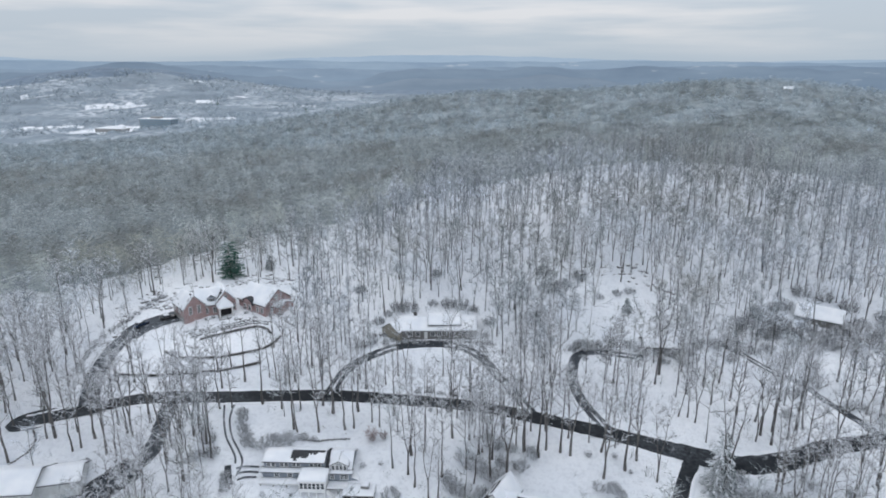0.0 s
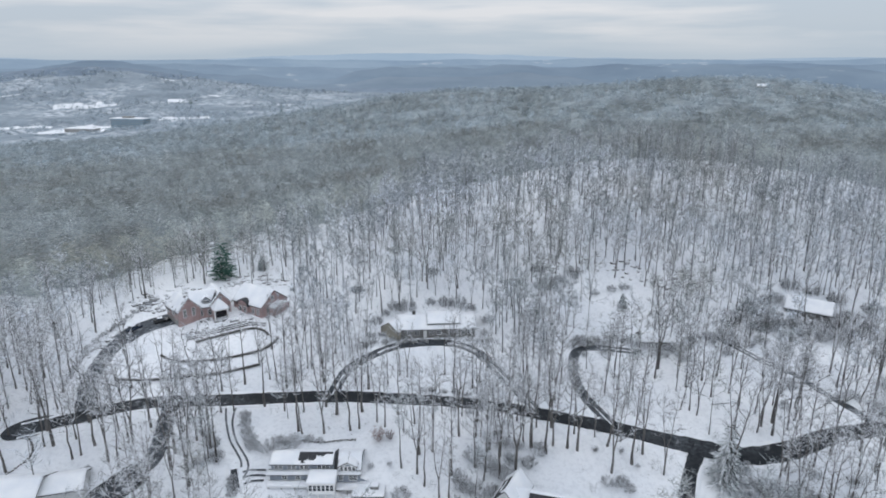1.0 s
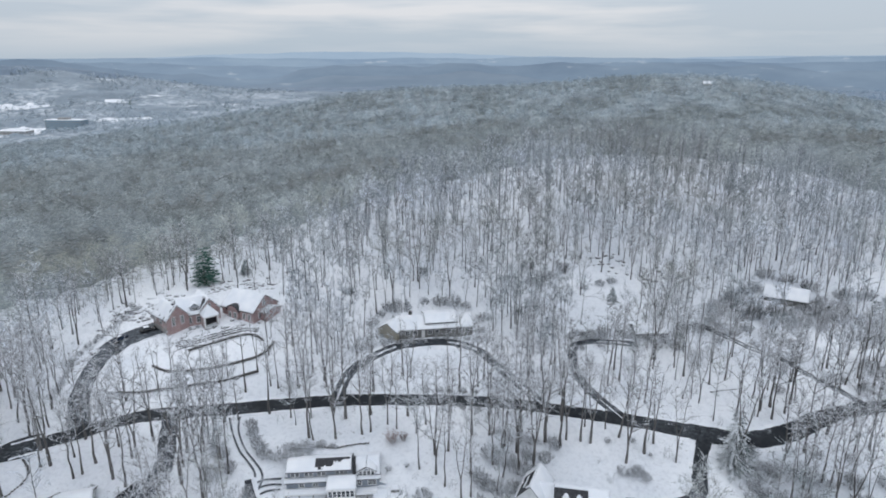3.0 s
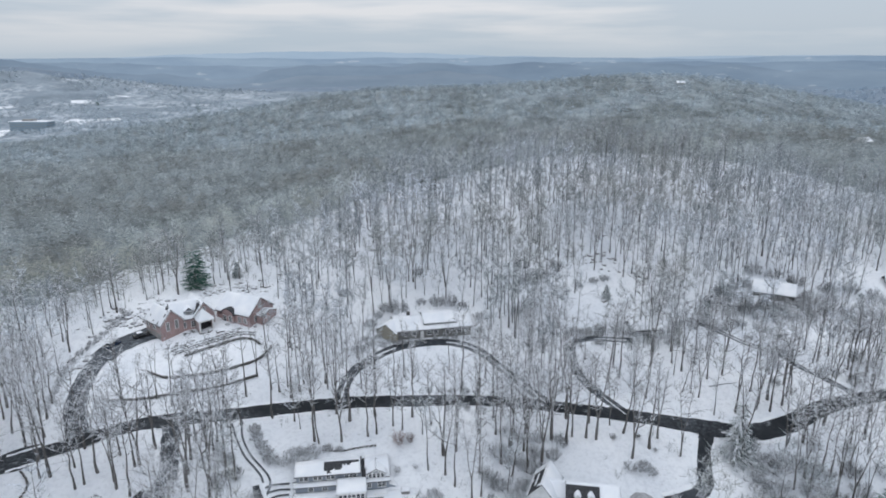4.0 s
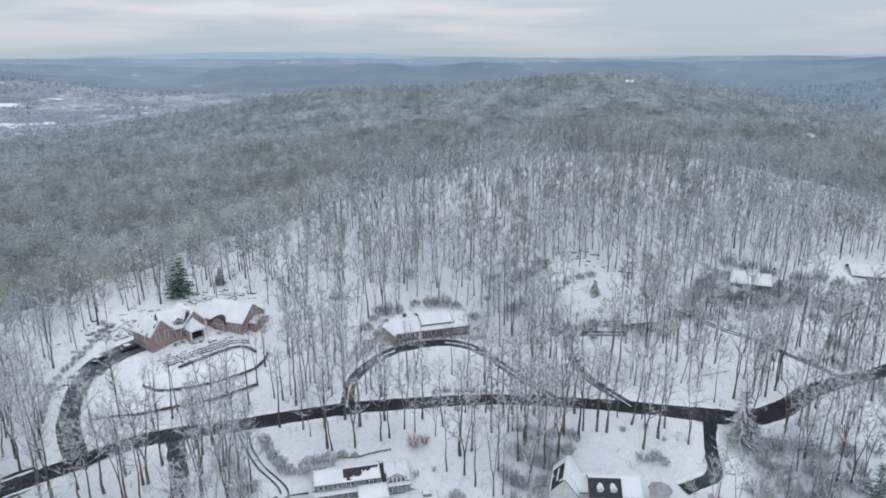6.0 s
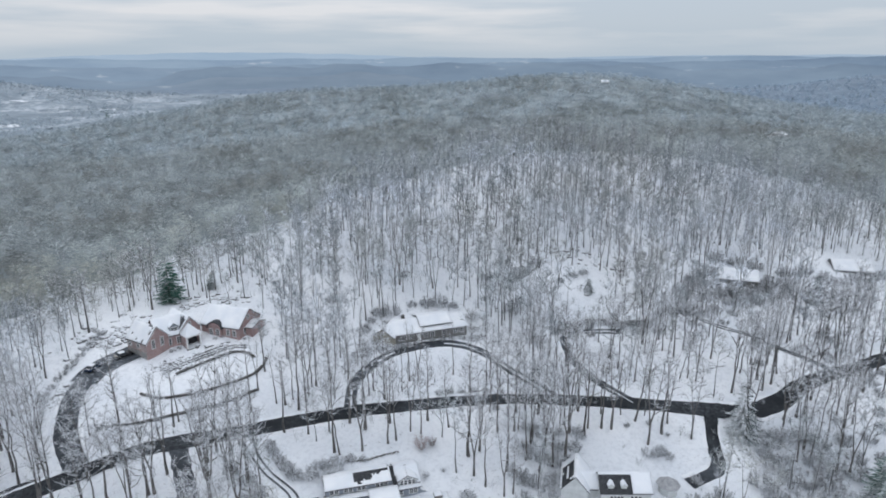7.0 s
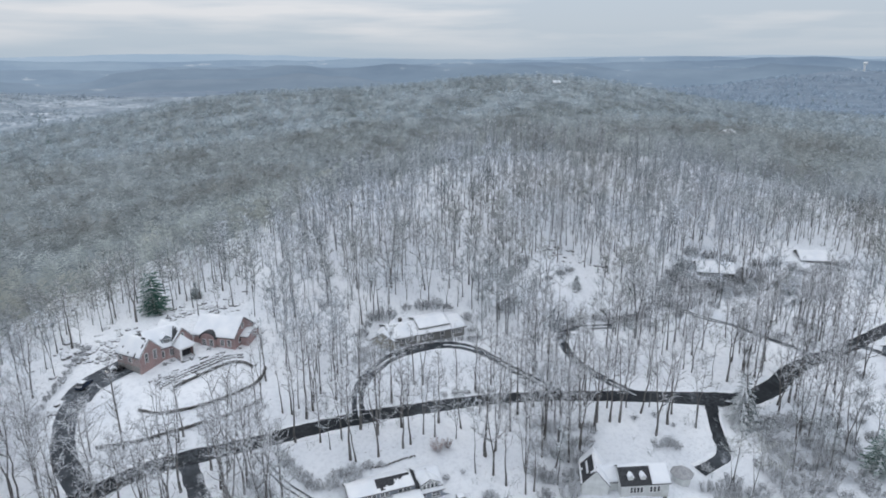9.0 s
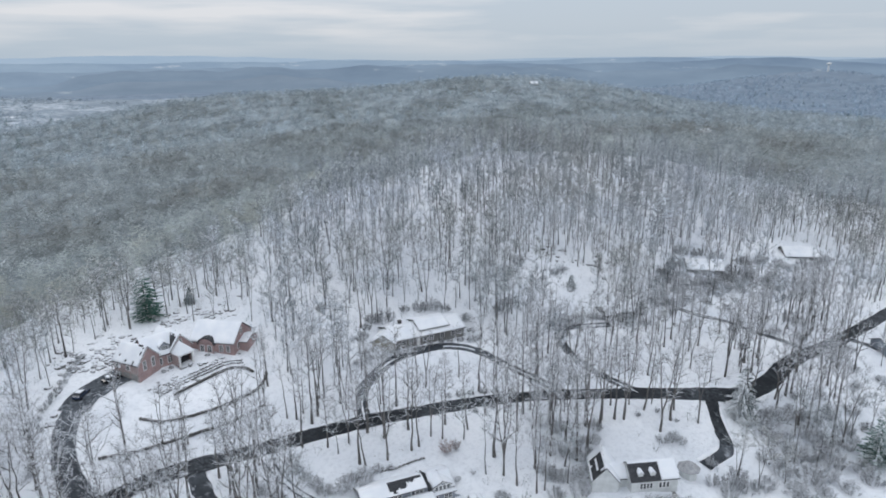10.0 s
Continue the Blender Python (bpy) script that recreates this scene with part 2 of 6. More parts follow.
BRAMBLE = make_bark("dark_bramble_twigs", (0.100, 0.103, 0.106), (0.185, 0.190, 0.197), 0.15, 0.1, 0.9)
RUSSET = make_bark("russet_twigs", (0.26, 0.20, 0.19), (0.38, 0.31, 0.30), 0.2, 0.3, 0.9)
PINE = make_needles("dark_green_needles", (0.032, 0.102, 0.078), (0.082, 0.178, 0.138), 0.6, 1.1, 0.06)
FROSTED = make_needles("snow_laden_needles", (0.035, 0.070, 0.068), (0.075, 0.120, 0.112), 0.30, 0.90, 0.06)
BRICK = make_brickwork()
STONE = mottled("grey_field_stone", (0.06, 0.06, 0.06), (0.17, 0.165, 0.16), 1.6, 0.9, relief=0.5)
SHINGLE = mottled("dark_shingles", (0.035, 0.037, 0.042), (0.075, 0.078, 0.085), 2.5, 0.85, fine=9.0)
SIDING = make_boards("blue_grey_clapboard", (0.24, 0.27, 0.31))
WHITE_BOARDS = make_boards("off_white_clapboard", (0.60, 0.62, 0.62))
TAN_BOARDS = make_boards("tan_clapboard", (0.37, 0.35, 0.295))
BROWN_BOARDS = make_boards("grey_brown_boards", (0.20, 0.20, 0.195), 0.2)
TRIM = mottled("white_paint", (0.70, 0.71, 0.71), (0.80, 0.80, 0.80), 0.8, 0.5, relief=0.1)
# near-black: paints shade into openings and under floors; also the tyre colour
DARK = mottled("shade_and_tyre_black", (0.02, 0.02, 0.022), (0.05, 0.05, 0.055), 1.0, 0.9, relief=0)
SLATE = mottled("pale_grey_slates", (0.30, 0.305, 0.32), (0.47, 0.475, 0.49), 1.4, 0.8, fine=5.0)
CONCRETE = mottled("weathered_concrete", (0.25, 0.25, 0.245), (0.38, 0.375, 0.365), 0.7, 0.85, fine=6.0)
NAVY, _n, _l, _b = shader("dark_blue_car_paint", 0.25)
_b.inputs["Base Color"].default_value, _b.inputs["Coat Weight"].default_value = (0.02, 0.035, 0.07, 1), 0.6
BLACK, _n, _l, _b = shader("black_car_paint", 0.25)
_b.inputs["Base Color"].default_value, _b.inputs["Coat Weight"].default_value = (0.012, 0.013, 0.015, 1), 0.6
METAL, _n, _l, _b = shader("grey_metal", 0.4, 0.9)
_b.inputs["Base Color"].default_value = (0.4, 0.41, 0.42, 1)
BAND, _n, _l, _b = shader("blue_grey_glass", 0.2)
_b.inputs["Base Color"].default_value = (0.22, 0.30, 0.36, 1)
GLASS, _n, _l, _b = shader("window_glass", 0.08)
_b.inputs["Base Color"].default_value, _b.inputs["Specular IOR Level"].default_value = (0.03, 0.038, 0.048, 1), 0.5


# ---- building helpers ----
def thing(name, at=(0, 0, 0), turn=0, label="", category="", group="", kind=""):
    ob = new(name)
    ob.matrix_basis = pose(*at, 0, 0, turn)
    ob.empty_display_size = 0.5
    return tagged(ob, label, category, group, kind)


def part(name, bm, material, parent, label="", smooth=False, at=None):
    """Links a bmesh as one mesh object under a thing or a part."""
    me = bpy.data.meshes.new(name)
    bmesh.ops.recalc_face_normals(bm, faces=bm.faces)
    bm.to_mesh(me)
    bm.free()
    me.materials.append(material)
    if smooth:
        me.polygons.foreach_set("use_smooth", [True] * len(me.polygons))
    ob = new(name, me)
    ob.parent = parent
    if at:
        ob.matrix_basis = at
    return tagged(ob, label)


def mesh_np(name, verts, tris, material, smooth=False):
    """A mesh from arrays of places and triangles (or quads)."""
    verts, tris = np.asarray(verts, dtype=np.float32), np.asarray(tris, dtype=np.int32)
    k = tris.shape[1]
    me = bpy.data.meshes.new(name)
    me.vertices.add(len(verts))
    me.vertices.foreach_set("co", verts.ravel())
    me.loops.add(tris.size)
    me.loops.foreach_set("vertex_index", tris.ravel())
    me.polygons.add(len(tris))
    me.polygons.foreach_set("loop_start", np.arange(0, tris.size, k, dtype=np.int32))
    me.polygons.foreach_set("use_smooth", np.full(len(tris), smooth))
    me.update(calc_edges=True)
    me.materials.append(material)
    return me


def box(bm, x0, x1, y0, y1, z0, z1, m=None):
    r = bmesh.ops.create_cube(bm, size=1.0)
    for v in r["verts"]:
        v.co = Vector((x0 + (v.co.x + 0.5) * (x1 - x0), y0 + (v.co.y + 0.5) * (y1 - y0), z0 + (v.co.z + 0.5) * (z1 - z0)))
        if m:
            v.co = m @ v.co
    return r["verts"]


def prism(bm, outline, extrude):
    """A closed body: the outline (points) swept by the vector."""
    a = [bm.verts.new(p) for p in outline]
    b = [bm.verts.new(Vector(p) + Vector(extrude)) for p in outline]
    bm.faces.new(a)
    bm.faces.new(b[::-1])
    for i in range(len(a)):
        j = (i + 1) % len(a)
        bm.faces.new((a[j], a[i], b[i], b[j]))


def gable_walls(bm, x0, x1, y0, y1, z0, ze, zr, along):
    """Walls with two gables; the ridge runs along x or y."""
    if along == "x":
        ym = (y0 + y1) / 2
        prism(bm, [(x0, y0, z0), (x0, y1, z0), (x0, y1, ze), (x0, ym, zr), (x0, y0, ze)], (x1 - x0, 0, 0))
    else:
        xm = (x0 + x1) / 2
        prism(bm, [(x0, y0, z0), (x1, y0, z0), (x1, y0, ze), (xm, y0, zr), (x0, y0, ze)], (0, y1 - y0, 0))


def gable_roof(bm, x0, x1, y0, y1, ze, zr, along, over=0.35, thick=0.16, lift=0.0):
    """Two slabs that meet at the ridge and overhang the walls."""
    if along == "x":
        ym, k = (y0 + y1) / 2, (zr - ze) / ((y1 - y0) / 2)
        o = [(x0 - over, y0 - over, ze - over * k), (x0 - over, ym, zr), (x0 - over, y1 + over, ze - over * k)]
        sweep = (x1 - x0 + 2 * over, 0, 0)
    else:
        xm, k = (x0 + x1) / 2, (zr - ze) / ((x1 - x0) / 2)
        o = [(x0 - over, y0 - over, ze - over * k), (xm, y0 - over, zr), (x1 + over, y0 - over, ze - over * k)]
        sweep = (0, y1 - y0 + 2 * over, 0)
    up = Vector((0, 0, lift + 0.02))
    o = [Vector(p) + up for p in o]
    t = Vector((0, 0, thick))
    prism(bm, [o[0], o[1], o[2], o[2] + t, o[1] + t, o[0] + t], sweep)


def snow_sheet(name, parent, p00, p10, p11, p01, bare=None, deep=0.16, step=0.5, seed=0, at=None):
    """Lying snow on a slope between four corners, wavy on top, with ragged edges and holes where it slid off."""
    p00, p10, p11, p01 = (Vector(p) for p in (p00, p10, p11, p01))
    nx, ny = max(2, int((p10 - p00).length / step)), max(2, int((p01 - p00).length / step))
    up = (p10 - p00).cross(p01 - p00).normalized()
    if up.z < 0:
        up = -up
    bm = bmesh.new()
    g = {}
    for i in range(nx + 1):
        for j in range(ny + 1):
            s, t = i / nx, j / ny
            p = p00 * (1 - s) * (1 - t) + p10 * s * (1 - t) + p11 * s * t + p01 * (1 - s) * t
            edge = min(s * nx, (1 - s) * nx, t * ny, (1 - t) * ny)
            d = deep * (0.35 if edge < 0.5 else 0.8 + 0.5 * noise.noise(p * 0.5 + Vector((seed, 0, 0))))
            g[i, j] = bm.verts.new(p + up * (d + 0.02))
    for i in range(nx):
        for j in range(ny):
            if bare and bare((i + 0.5) / nx, (j + 0.5) / ny):
                continue
            bm.faces.new((g[i, j], g[i + 1, j], g[i + 1, j + 1], g[i, j + 1]))
    bmesh.ops.delete(bm, geom=[v for v in bm.verts if not v.link_faces], context="VERTS")
    ob = part(name, bm, SNOW, parent, smooth=True, at=at)
    mod = ob.modifiers.new("thickness", "SOLIDIFY")
    mod.thickness, mod.offset = deep * 0.8, -1
    return ob


def gable_snow(parent, x0, x1, y0, y1, ze, zr, along, over=0.32, lift=0.18, bare=None, seed=0, sides=(0, 1), at=None):
    """Snow on both slopes of a gable roof."""
    if along == "x":
        ym, k = (y0 + y1) / 2, (zr - ze) / ((y1 - y0) / 2)
        for s, ya in ((0, y0 - over), (1, y1 + over)):
            if s in sides:
                snow_sheet("roof_snow", parent, (x0 - over, ya, ze - over * k + lift), (x1 + over, ya, ze - over * k + lift),
                           (x1 + over, ym, zr + lift), (x0 - over, ym, zr + lift), bare if s == 0 else None, seed=seed + s, at=at)
    else:
        xm, k = (x0 + x1) / 2, (zr - ze) / ((x1 - x0) / 2)
        for s, xa in ((0, x0 - over), (1, x1 + over)):
            if s in sides:
                snow_sheet("roof_snow", parent, (xa, y0 - over, ze - over * k + lift), (xa, y1 + over, ze - over * k + lift),
                           (xm, y1 + over, zr + lift), (xm, y0 - over, zr + lift), bare if s == 0 else None, seed=seed + s, at=at)


def window(parent, x, y, z, turn, w, h, name="window", bars=1, rows=1, at=None):
    """A window in a wall: casing, pane and glazing bars. turn: degrees; at 0 it faces -y."""
    bm = bmesh.new()
    c = 0.13
    for a in ((-w / 2 - c, -w / 2, 0, h), (w / 2, w / 2 + c, 0, h), (-w / 2 - c, w / 2 + c, -c, 0), (-w / 2 - c, w / 2 + c, h, h + c)):
        box(bm, a[0], a[1], -0.07, 0.05, a[2], a[3])
    for i in range(bars):
        u = -w / 2 + w * (i + 1) / (bars + 1)
        box(bm, u - 0.035, u + 0.035, -0.05, 0.02, 0, h)
    for i in range(rows):
        v = h * (i + 1) / (rows + 1)
        box(bm, -w / 2, w / 2, -0.046, 0.016, v - 0.035, v + 0.035)
    ob = part(name, bm, TRIM, parent)
    ob.matrix_basis = (at or Matrix()) @ pose(x, y, z, 0, 0, turn)
    bm = bmesh.new()
    box(bm, -w / 2, w / 2, -0.03, 0.01, 0, h)
    part("pane", bm, GLASS, ob)
    return ob


def ellipse_pts(n):
    return [(math.cos(6.28318 * i / n), math.sin(6.28318 * i / n)) for i in range(n)]


# ---- the lie of the land: (x, y, height, radius along x, radius along y) ----
HILLS = [
    (-400, 830, -6.0, 110, 150),
    (-70, 185, 0.3, 60, 50),
    (-85, 150, 4.9, 50, 40),
    (0, 195, 1.0, 60, 40),
    (110, 205, -3.1, 70, 45),
    (70, 140, 4.3, 50, 30),
    (-10, 140, 2.2, 50, 30),
    (70, 285, 15.5, 90, 55),
    (105, 325, 9.0, 85, 45),
    (15, 100, 3.0, 15, 8),
    (20, 250, 7.5, 60, 40),
    (60, 225, 4.1, 60, 30),
    (-20, 235, 3.6, 70, 55),
    (190, 290, 12.3, 110, 80),
    (-90, 310, 3.1, 100, 90),
    (-80, 420, -4.0, 140, 110),
    (30, 430, 7.2, 120, 100),
    (-180, 600, -1.9, 200, 190),
    (200, 640, 8.7, 170, 130),
    (110, 690, -0.2, 140, 110),
    (380, 690, 31.1, 210, 150),
    (330, 420, 11.2, 150, 120),
    (30, 900, 25.9, 200, 170),
    (500, 950, 29.2, 350, 260),
    (350, 850, 12.5, 170, 130),
    (-350, 780, -18.1, 300, 260),
    (250, 220, -3.0, 90, 70),
    (-400, 300, -18.9, 300, 250),
    (-160, 170, 6.2, 80, 90),
    (700, 500, -8.2, 300, 300),
    (-300, 1200, -4.6, 450, 450),
    (900, 1300, -21.8, 600, 600),
    (-900, 1200, -31.2, 500, 500),
    (0, 1600, -12.9, 600, 500),
    (-28, 109, -2.4, 16, 8),
    (2070, 1510, 66.0, 420, 300),
    (-950, 1900, 80.0, 420, 300),
]


def height(x, y):
    s = np.clip((y - 138) / 65, 0, 1)
    z = -2.2 + 11 * s * s * (3 - 2 * s)
    s = np.clip((124 - y) / 24, 0, 1)
    z = z - 4 * s * s * (3 - 2 * s)
    d = np.clip((np.hypot(x - 150, y - 450) - 550) / 500, 0, 1)
    z = z - 30 * d * d * (3 - 2 * d)
    d = np.clip((np.hypot(x, y) - 2000) / 1400, 0, 1)
    z = z - 55 * d * d * (3 - 2 * d)
    for cx, cy, up, rx, ry in HILLS:
        z = z + up * np.exp(-((x - cx) / rx) ** 2 - ((y - cy) / ry) ** 2)
    return z


def smooth_line(pts, step=1.0):
    """A curve through the points, at even steps."""
    p = np.array(pts, dtype=float)
    p = np.vstack([2 * p[0] - p[1], p, 2 * p[-1] - p[-2]])
    out = []
    for i in range(1, len(p) - 2):
        n = max(2, int(np.linalg.norm(p[i + 1] - p[i]) / step))
        for t in np.linspace(0, 1, n, endpoint=False):
            out.append(0.5 * (2 * p[i] + (p[i + 1] - p[i - 1]) * t + (2 * p[i - 1] - 5 * p[i] + 4 * p[i + 1] - p[i + 2]) * t * t
                              + (3 * p[i] - p[i - 1] - 3 * p[i + 1] + p[i + 2]) * t ** 3))
    out.append(p[-2])
    return np.array(out)


MAIN_ROAD = smooth_line([(-98.6, 131.4), (-97, 132), (-88, 135.5), (-77, 140.4), (-68.5, 142.0), (-55, 143.0), (-41, 144.4), (-27, 145.0), (-12, 143.6),
                         (3, 141.4), (16, 137.6), (29, 132.0), (41, 126.4), (48, 123.0), (56, 119.8), (64, 117.4), (75, 118.6), (86, 122.4), (98, 124.9),
                         (110, 126.6), (122, 129.2), (136, 132.4), (152, 136.0), (200, 147), (260, 158)])
HOUSE_APRON = smooth_line([(-91, 168.6), (-88.4, 173.6), (-84, 177.4), (-79.6, 180.4)])
HOUSE_DRIVE = smooth_line([(-77.5, 179.5), (-82, 177.8), (-86.5, 174.8), (-90, 170), (-91.8, 165), (-92.2, 158), (-91, 149), (-88, 141), (-86, 137)])
SOUTH_DRIVE = smooth_line([(-67.6, 141), (-66.3, 133), (-65, 122), (-70, 114.6), (-76, 108), (-84, 100)])
LOOP_DRIVE = smooth_line([(-29, 145.5), (-28.4, 149), (-26.5, 155.5), (-22.4, 160.6), (-14, 166.2), (-5, 167.8), (3.7, 167), (10.3, 162.4), (14.4, 154.4), (18.4, 145.6), (21.5, 136.5)])
COURT_DRIVE = smooth_line([(38.4, 128), (35.3, 139), (34.2, 148.8), (35.4, 156.6), (37.8, 162.4), (43, 164.0), (50, 162.6), (56, 161.0)])
EAST_LANE = smooth_line([(80, 170), (84.8, 163), (88.4, 156.4), (93.8, 149.6), (96, 141), (98.6, 133), (100.6, 126)])
COTTAGE_DRIVE = smooth_line([(55, 120), (50.9, 114.3), (48.2, 109.2), (47.0, 106.6)])
FAR_EAST_DRIVE = smooth_line([(119, 131), (122, 124), (124, 117)])
TRACKS = [smooth_line(q, 0.6) for q in ([(-54.6, 141.5), (-54.1, 139.6), (-52.5, 134.2), (-50.0, 127.9), (-47.4, 123.7), (-45.7, 120.8), (-45.3, 118.0), (-45.9, 115.6)],
                                        [(-51.6, 141.5), (-51.8, 139.8), (-51.1, 134.2), (-48.7, 128.0), (-46.0, 123.7), (-44.3, 120.9), (-43.9, 118.7), (-45.0, 115.2)],
                                        [(-46.2, 116.3), (-43.8, 117.3), (-41.8, 117.7), (-39.8, 117.6)], [(-45.9, 117.6), (-43.6, 118.8), (-40.0, 118.9)], [(-45.6, 114.4), (-43.0, 116.2), (-40.0, 116.6)])]
ROADS = [("main_road", MAIN_ROAD, 4.8, ROAD, "wet black asphalt road ploughed through the snow"),
         ("house_driveway", HOUSE_DRIVE, 4.9, DRIVE, "slushy asphalt driveway up to the brick house"),
         ("driveway_apron", HOUSE_APRON, 7.0, DRIVE, "slushy asphalt forecourt before the garage doors"),
         ("south_driveway", SOUTH_DRIVE, 4.0, DRIVE, "slushy driveway leaving the road through the trees"),
         ("loop_driveway", LOOP_DRIVE, 3.2, DRIVE, "half-round slushy driveway in front of a low house"),
         ("court_driveway", COURT_DRIVE, 3.0, LANE, "narrow snow-dusted driveway curling into the woods"),
         ("east_lane", EAST_LANE, 2.8, LANE, "narrow snow-dusted lane leading uphill"),
         ("cottage_driveway", COTTAGE_DRIVE, 3.2, ROAD, "wet black driveway curving down to a cottage"),
         ("cottage_forecourt", smooth_line([(47.4, 107.6), (45.4, 105.4), (41.2, 104.4), (36.8, 103.6)]), 3.1, DRIVE, "wet black forecourt with slushy tracks by the cottage"),
         ("garage_forecourt", smooth_line([(-66.5, 118.4), (-69.5, 114.8), (-73.5, 110.4), (-79, 104)]), 6.6, ROAD, "wet black forecourt before a pale garage"),
         ("parking_spur", smooth_line([(-46.8, 119.0), (-46.2, 116.6), (-45.3, 114.4)]), 1.9, ROAD, "dark wet parking spur at the end of wheel tracks"),
         ("far_east_driveway", FAR_EAST_DRIVE, 3.0, LANE, "short snow-dusted driveway off the road")]


def line_distance(x, y, lines):
    """Metres from each place to the nearest of the lines."""
    d = np.full(np.shape(x), 1e9)
    for line, half in lines:
        for px, py in line[::2]:
            d = np.minimum(d, np.hypot(x - px, y - py) - half)
    return d


ROAD_LINES = [(r[1], r[2] / 2) for r in ROADS]


# ---- ground: one sheet, fine near the road and coarse towards the horizon ----
def spaced(lo, hi, a, b, step, grow=1.09):
    mid = list(np.arange(a, b + 0.01, step))
    s, v = step, mid[-1]
    while v < hi:
        s *= grow
        v += s
        mid.append(v)
    s, v, left = step, mid[0], []
    while v > lo:
        s *= grow
        v -= s
        left.append(v)
    return np.array(left[::-1] + mid)


def make_ground_sheet():
    xs, ys = spaced(-4700, 4700, -135, 150, 1.4), spaced(-900, 4850, 84, 235, 1.4)
    X, Y = np.meshgrid(xs, ys)
    Z = height(X, Y)
    near = np.clip(1 - np.maximum(np.abs(X) - 200, 0) / 300, 0, 1) * np.clip(1 - np.maximum(Y - 350, 0) / 300, 0, 1)
    wave = 0.16 * np.sin(X * 0.37 + 1.3 * np.sin(Y * 0.21)) * np.sin(Y * 0.31 + 1.1 * np.sin(X * 0.17)) + 0.07 * np.sin(X * 1.1 + Y * 0.7) * np.sin(Y * 1.3 - X * 0.4)
    box_ = (np.abs(X) < 260) & (Y > 60) & (Y < 260)
    d = np.full(X.shape, 50.0)
    d[box_] = line_distance(X[box_], Y[box_], ROAD_LINES + [(q, 0.6) for q in TRACKS])
    Z = Z + wave * near * np.clip((d - 0.8) / 3, 0, 1) - 0.10 * np.clip(1 - (d + 0.4) / 0.8, 0, 1)
    nx, ny = len(xs), len(ys)
    idx = np.arange(nx * ny).reshape(ny, nx)
    quads = np.stack([idx[:-1, :-1], idx[:-1, 1:], idx[1:, 1:], idx[1:, :-1]], -1).reshape(-1, 4)
    ob = new("ground", mesh_np("ground", np.stack([X, Y, Z], -1).reshape(-1, 3), quads, GROUND, True))
    return tagged(ob, "rolling ground under fresh snow with leaf litter showing", "ground", kind="structure")


make_ground_sheet()


# ---- roads and the snow ploughed to their sides ----
def ribbon(line, profile):
    """Sweeps a profile of (offset across, height above the land) along a line."""
    d = np.gradient(line, axis=0)
    d /= np.linalg.norm(d, axis=1)[:, None]
    nrm = np.stack([-d[:, 1], d[:, 0]], 1)
    V = []
    for k, (off, up) in enumerate(profile):
        wob = np.array([0.30 * noise.noise(Vector((p[0] * 0.30, p[1] * 0.30, k * 7.0))) + 0.22 * noise.noise(Vector((p[0] * 0.9, p[1] * 0.9, k * 5.0))) for p in line]) if len(profile) > 2 else 0
        q = line + nrm * (off + wob * (1 if off >= 0 else -1))[:, None] if len(profile) > 2 else line + nrm * off
        lift = np.array([0.75 + 0.6 * noise.noise(Vector((p[0] * 0.5, p[1] * 0.5, 3.0 + k))) for p in line]) if up > 0.12 else 1.0
        V.append(np.stack([q[:, 0], q[:, 1], height(q[:, 0], q[:, 1]) + up * lift], 1))
    n, m = len(line), len(profile)
    V = np.stack(V, 1).reshape(-1, 3)
    idx = np.arange(n * m).reshape(n, m)
    return V, np.stack([idx[:-1, 1:], idx[:-1, :-1], idx[1:, :-1], idx[1:, 1:]], -1).reshape(-1, 4)


for i, (name, line, wide, mat, label) in enumerate(ROADS):
    up = 0.03 + 0.006 * (len(ROADS) - i)
    prof = [(w, up) for w in np.linspace(-wide / 2, wide / 2, 5)]
    V, Q = ribbon(line, prof)
    tagged(new(name, mesh_np(name, V, Q, mat, True)), label, "road", kind="structure")
    for side in (-1, 1):
        keep = [k for k, p in enumerate(line)
                if line_distance(np.array([p[0]]), np.array([p[1]]), [r for r in ROAD_LINES if r[0] is not line])[0] > 1.0]
        runs = np.split(np.array(keep), np.where(np.diff(keep) > 1)[0] + 1)
        for run in runs:
            if len(run) < 4:
                continue
            a = wide / 2
            V, Q = ribbon(line[run], [(side * (a - 0.35), -0.02), (side * (a + 0.10), 0.20), (side * (a + 0.55), 0.24), (side * (a + 1.1), -0.06)])
            me = mesh_np("snow_bank", V, Q, BANK, True)
            tagged(new("snow_bank", me), "low bank of ploughed snow along the asphalt", "snow bank", kind="structure")

def turning_place(name, label, x, y, rx, ry, turn):
    """A rounded apron of asphalt with an uneven edge, draped on the land."""
    V, T, c, s_ = [(x, y, 0.0)], [], math.cos(radians(turn)), math.sin(radians(turn))
    for ring in (0.5, 1.0):
        for k in range(36):
            a = 6.28318 * k / 36
            r = ring * (1 + 0.10 * noise.noise(Vector((2 * math.cos(a), 2 * math.sin(a), 5))))
            u, v = rx * r * math.cos(a), ry * r * math.sin(a)
            V.append((x + u * c - v * s_, y + u * s_ + v * c, 0.0))
    V = np.array(V)
    V[:, 2] = height(V[:, 0], V[:, 1]) + 0.115
    for k in range(36):
        j = (k + 1) % 36
        T += [(0, 1 + k, 1 + j), (1 + k, 37 + k, 37 + j), (1 + k, 37 + j, 1 + j)]
    tagged(new(name, mesh_np(name, V, T, ROAD, True)), label, "road", kind="structure")


turning_place("road_end", "wide wet black turning place at the end of the road", -96.2, 132.6, 6.4, 3.9, 22)

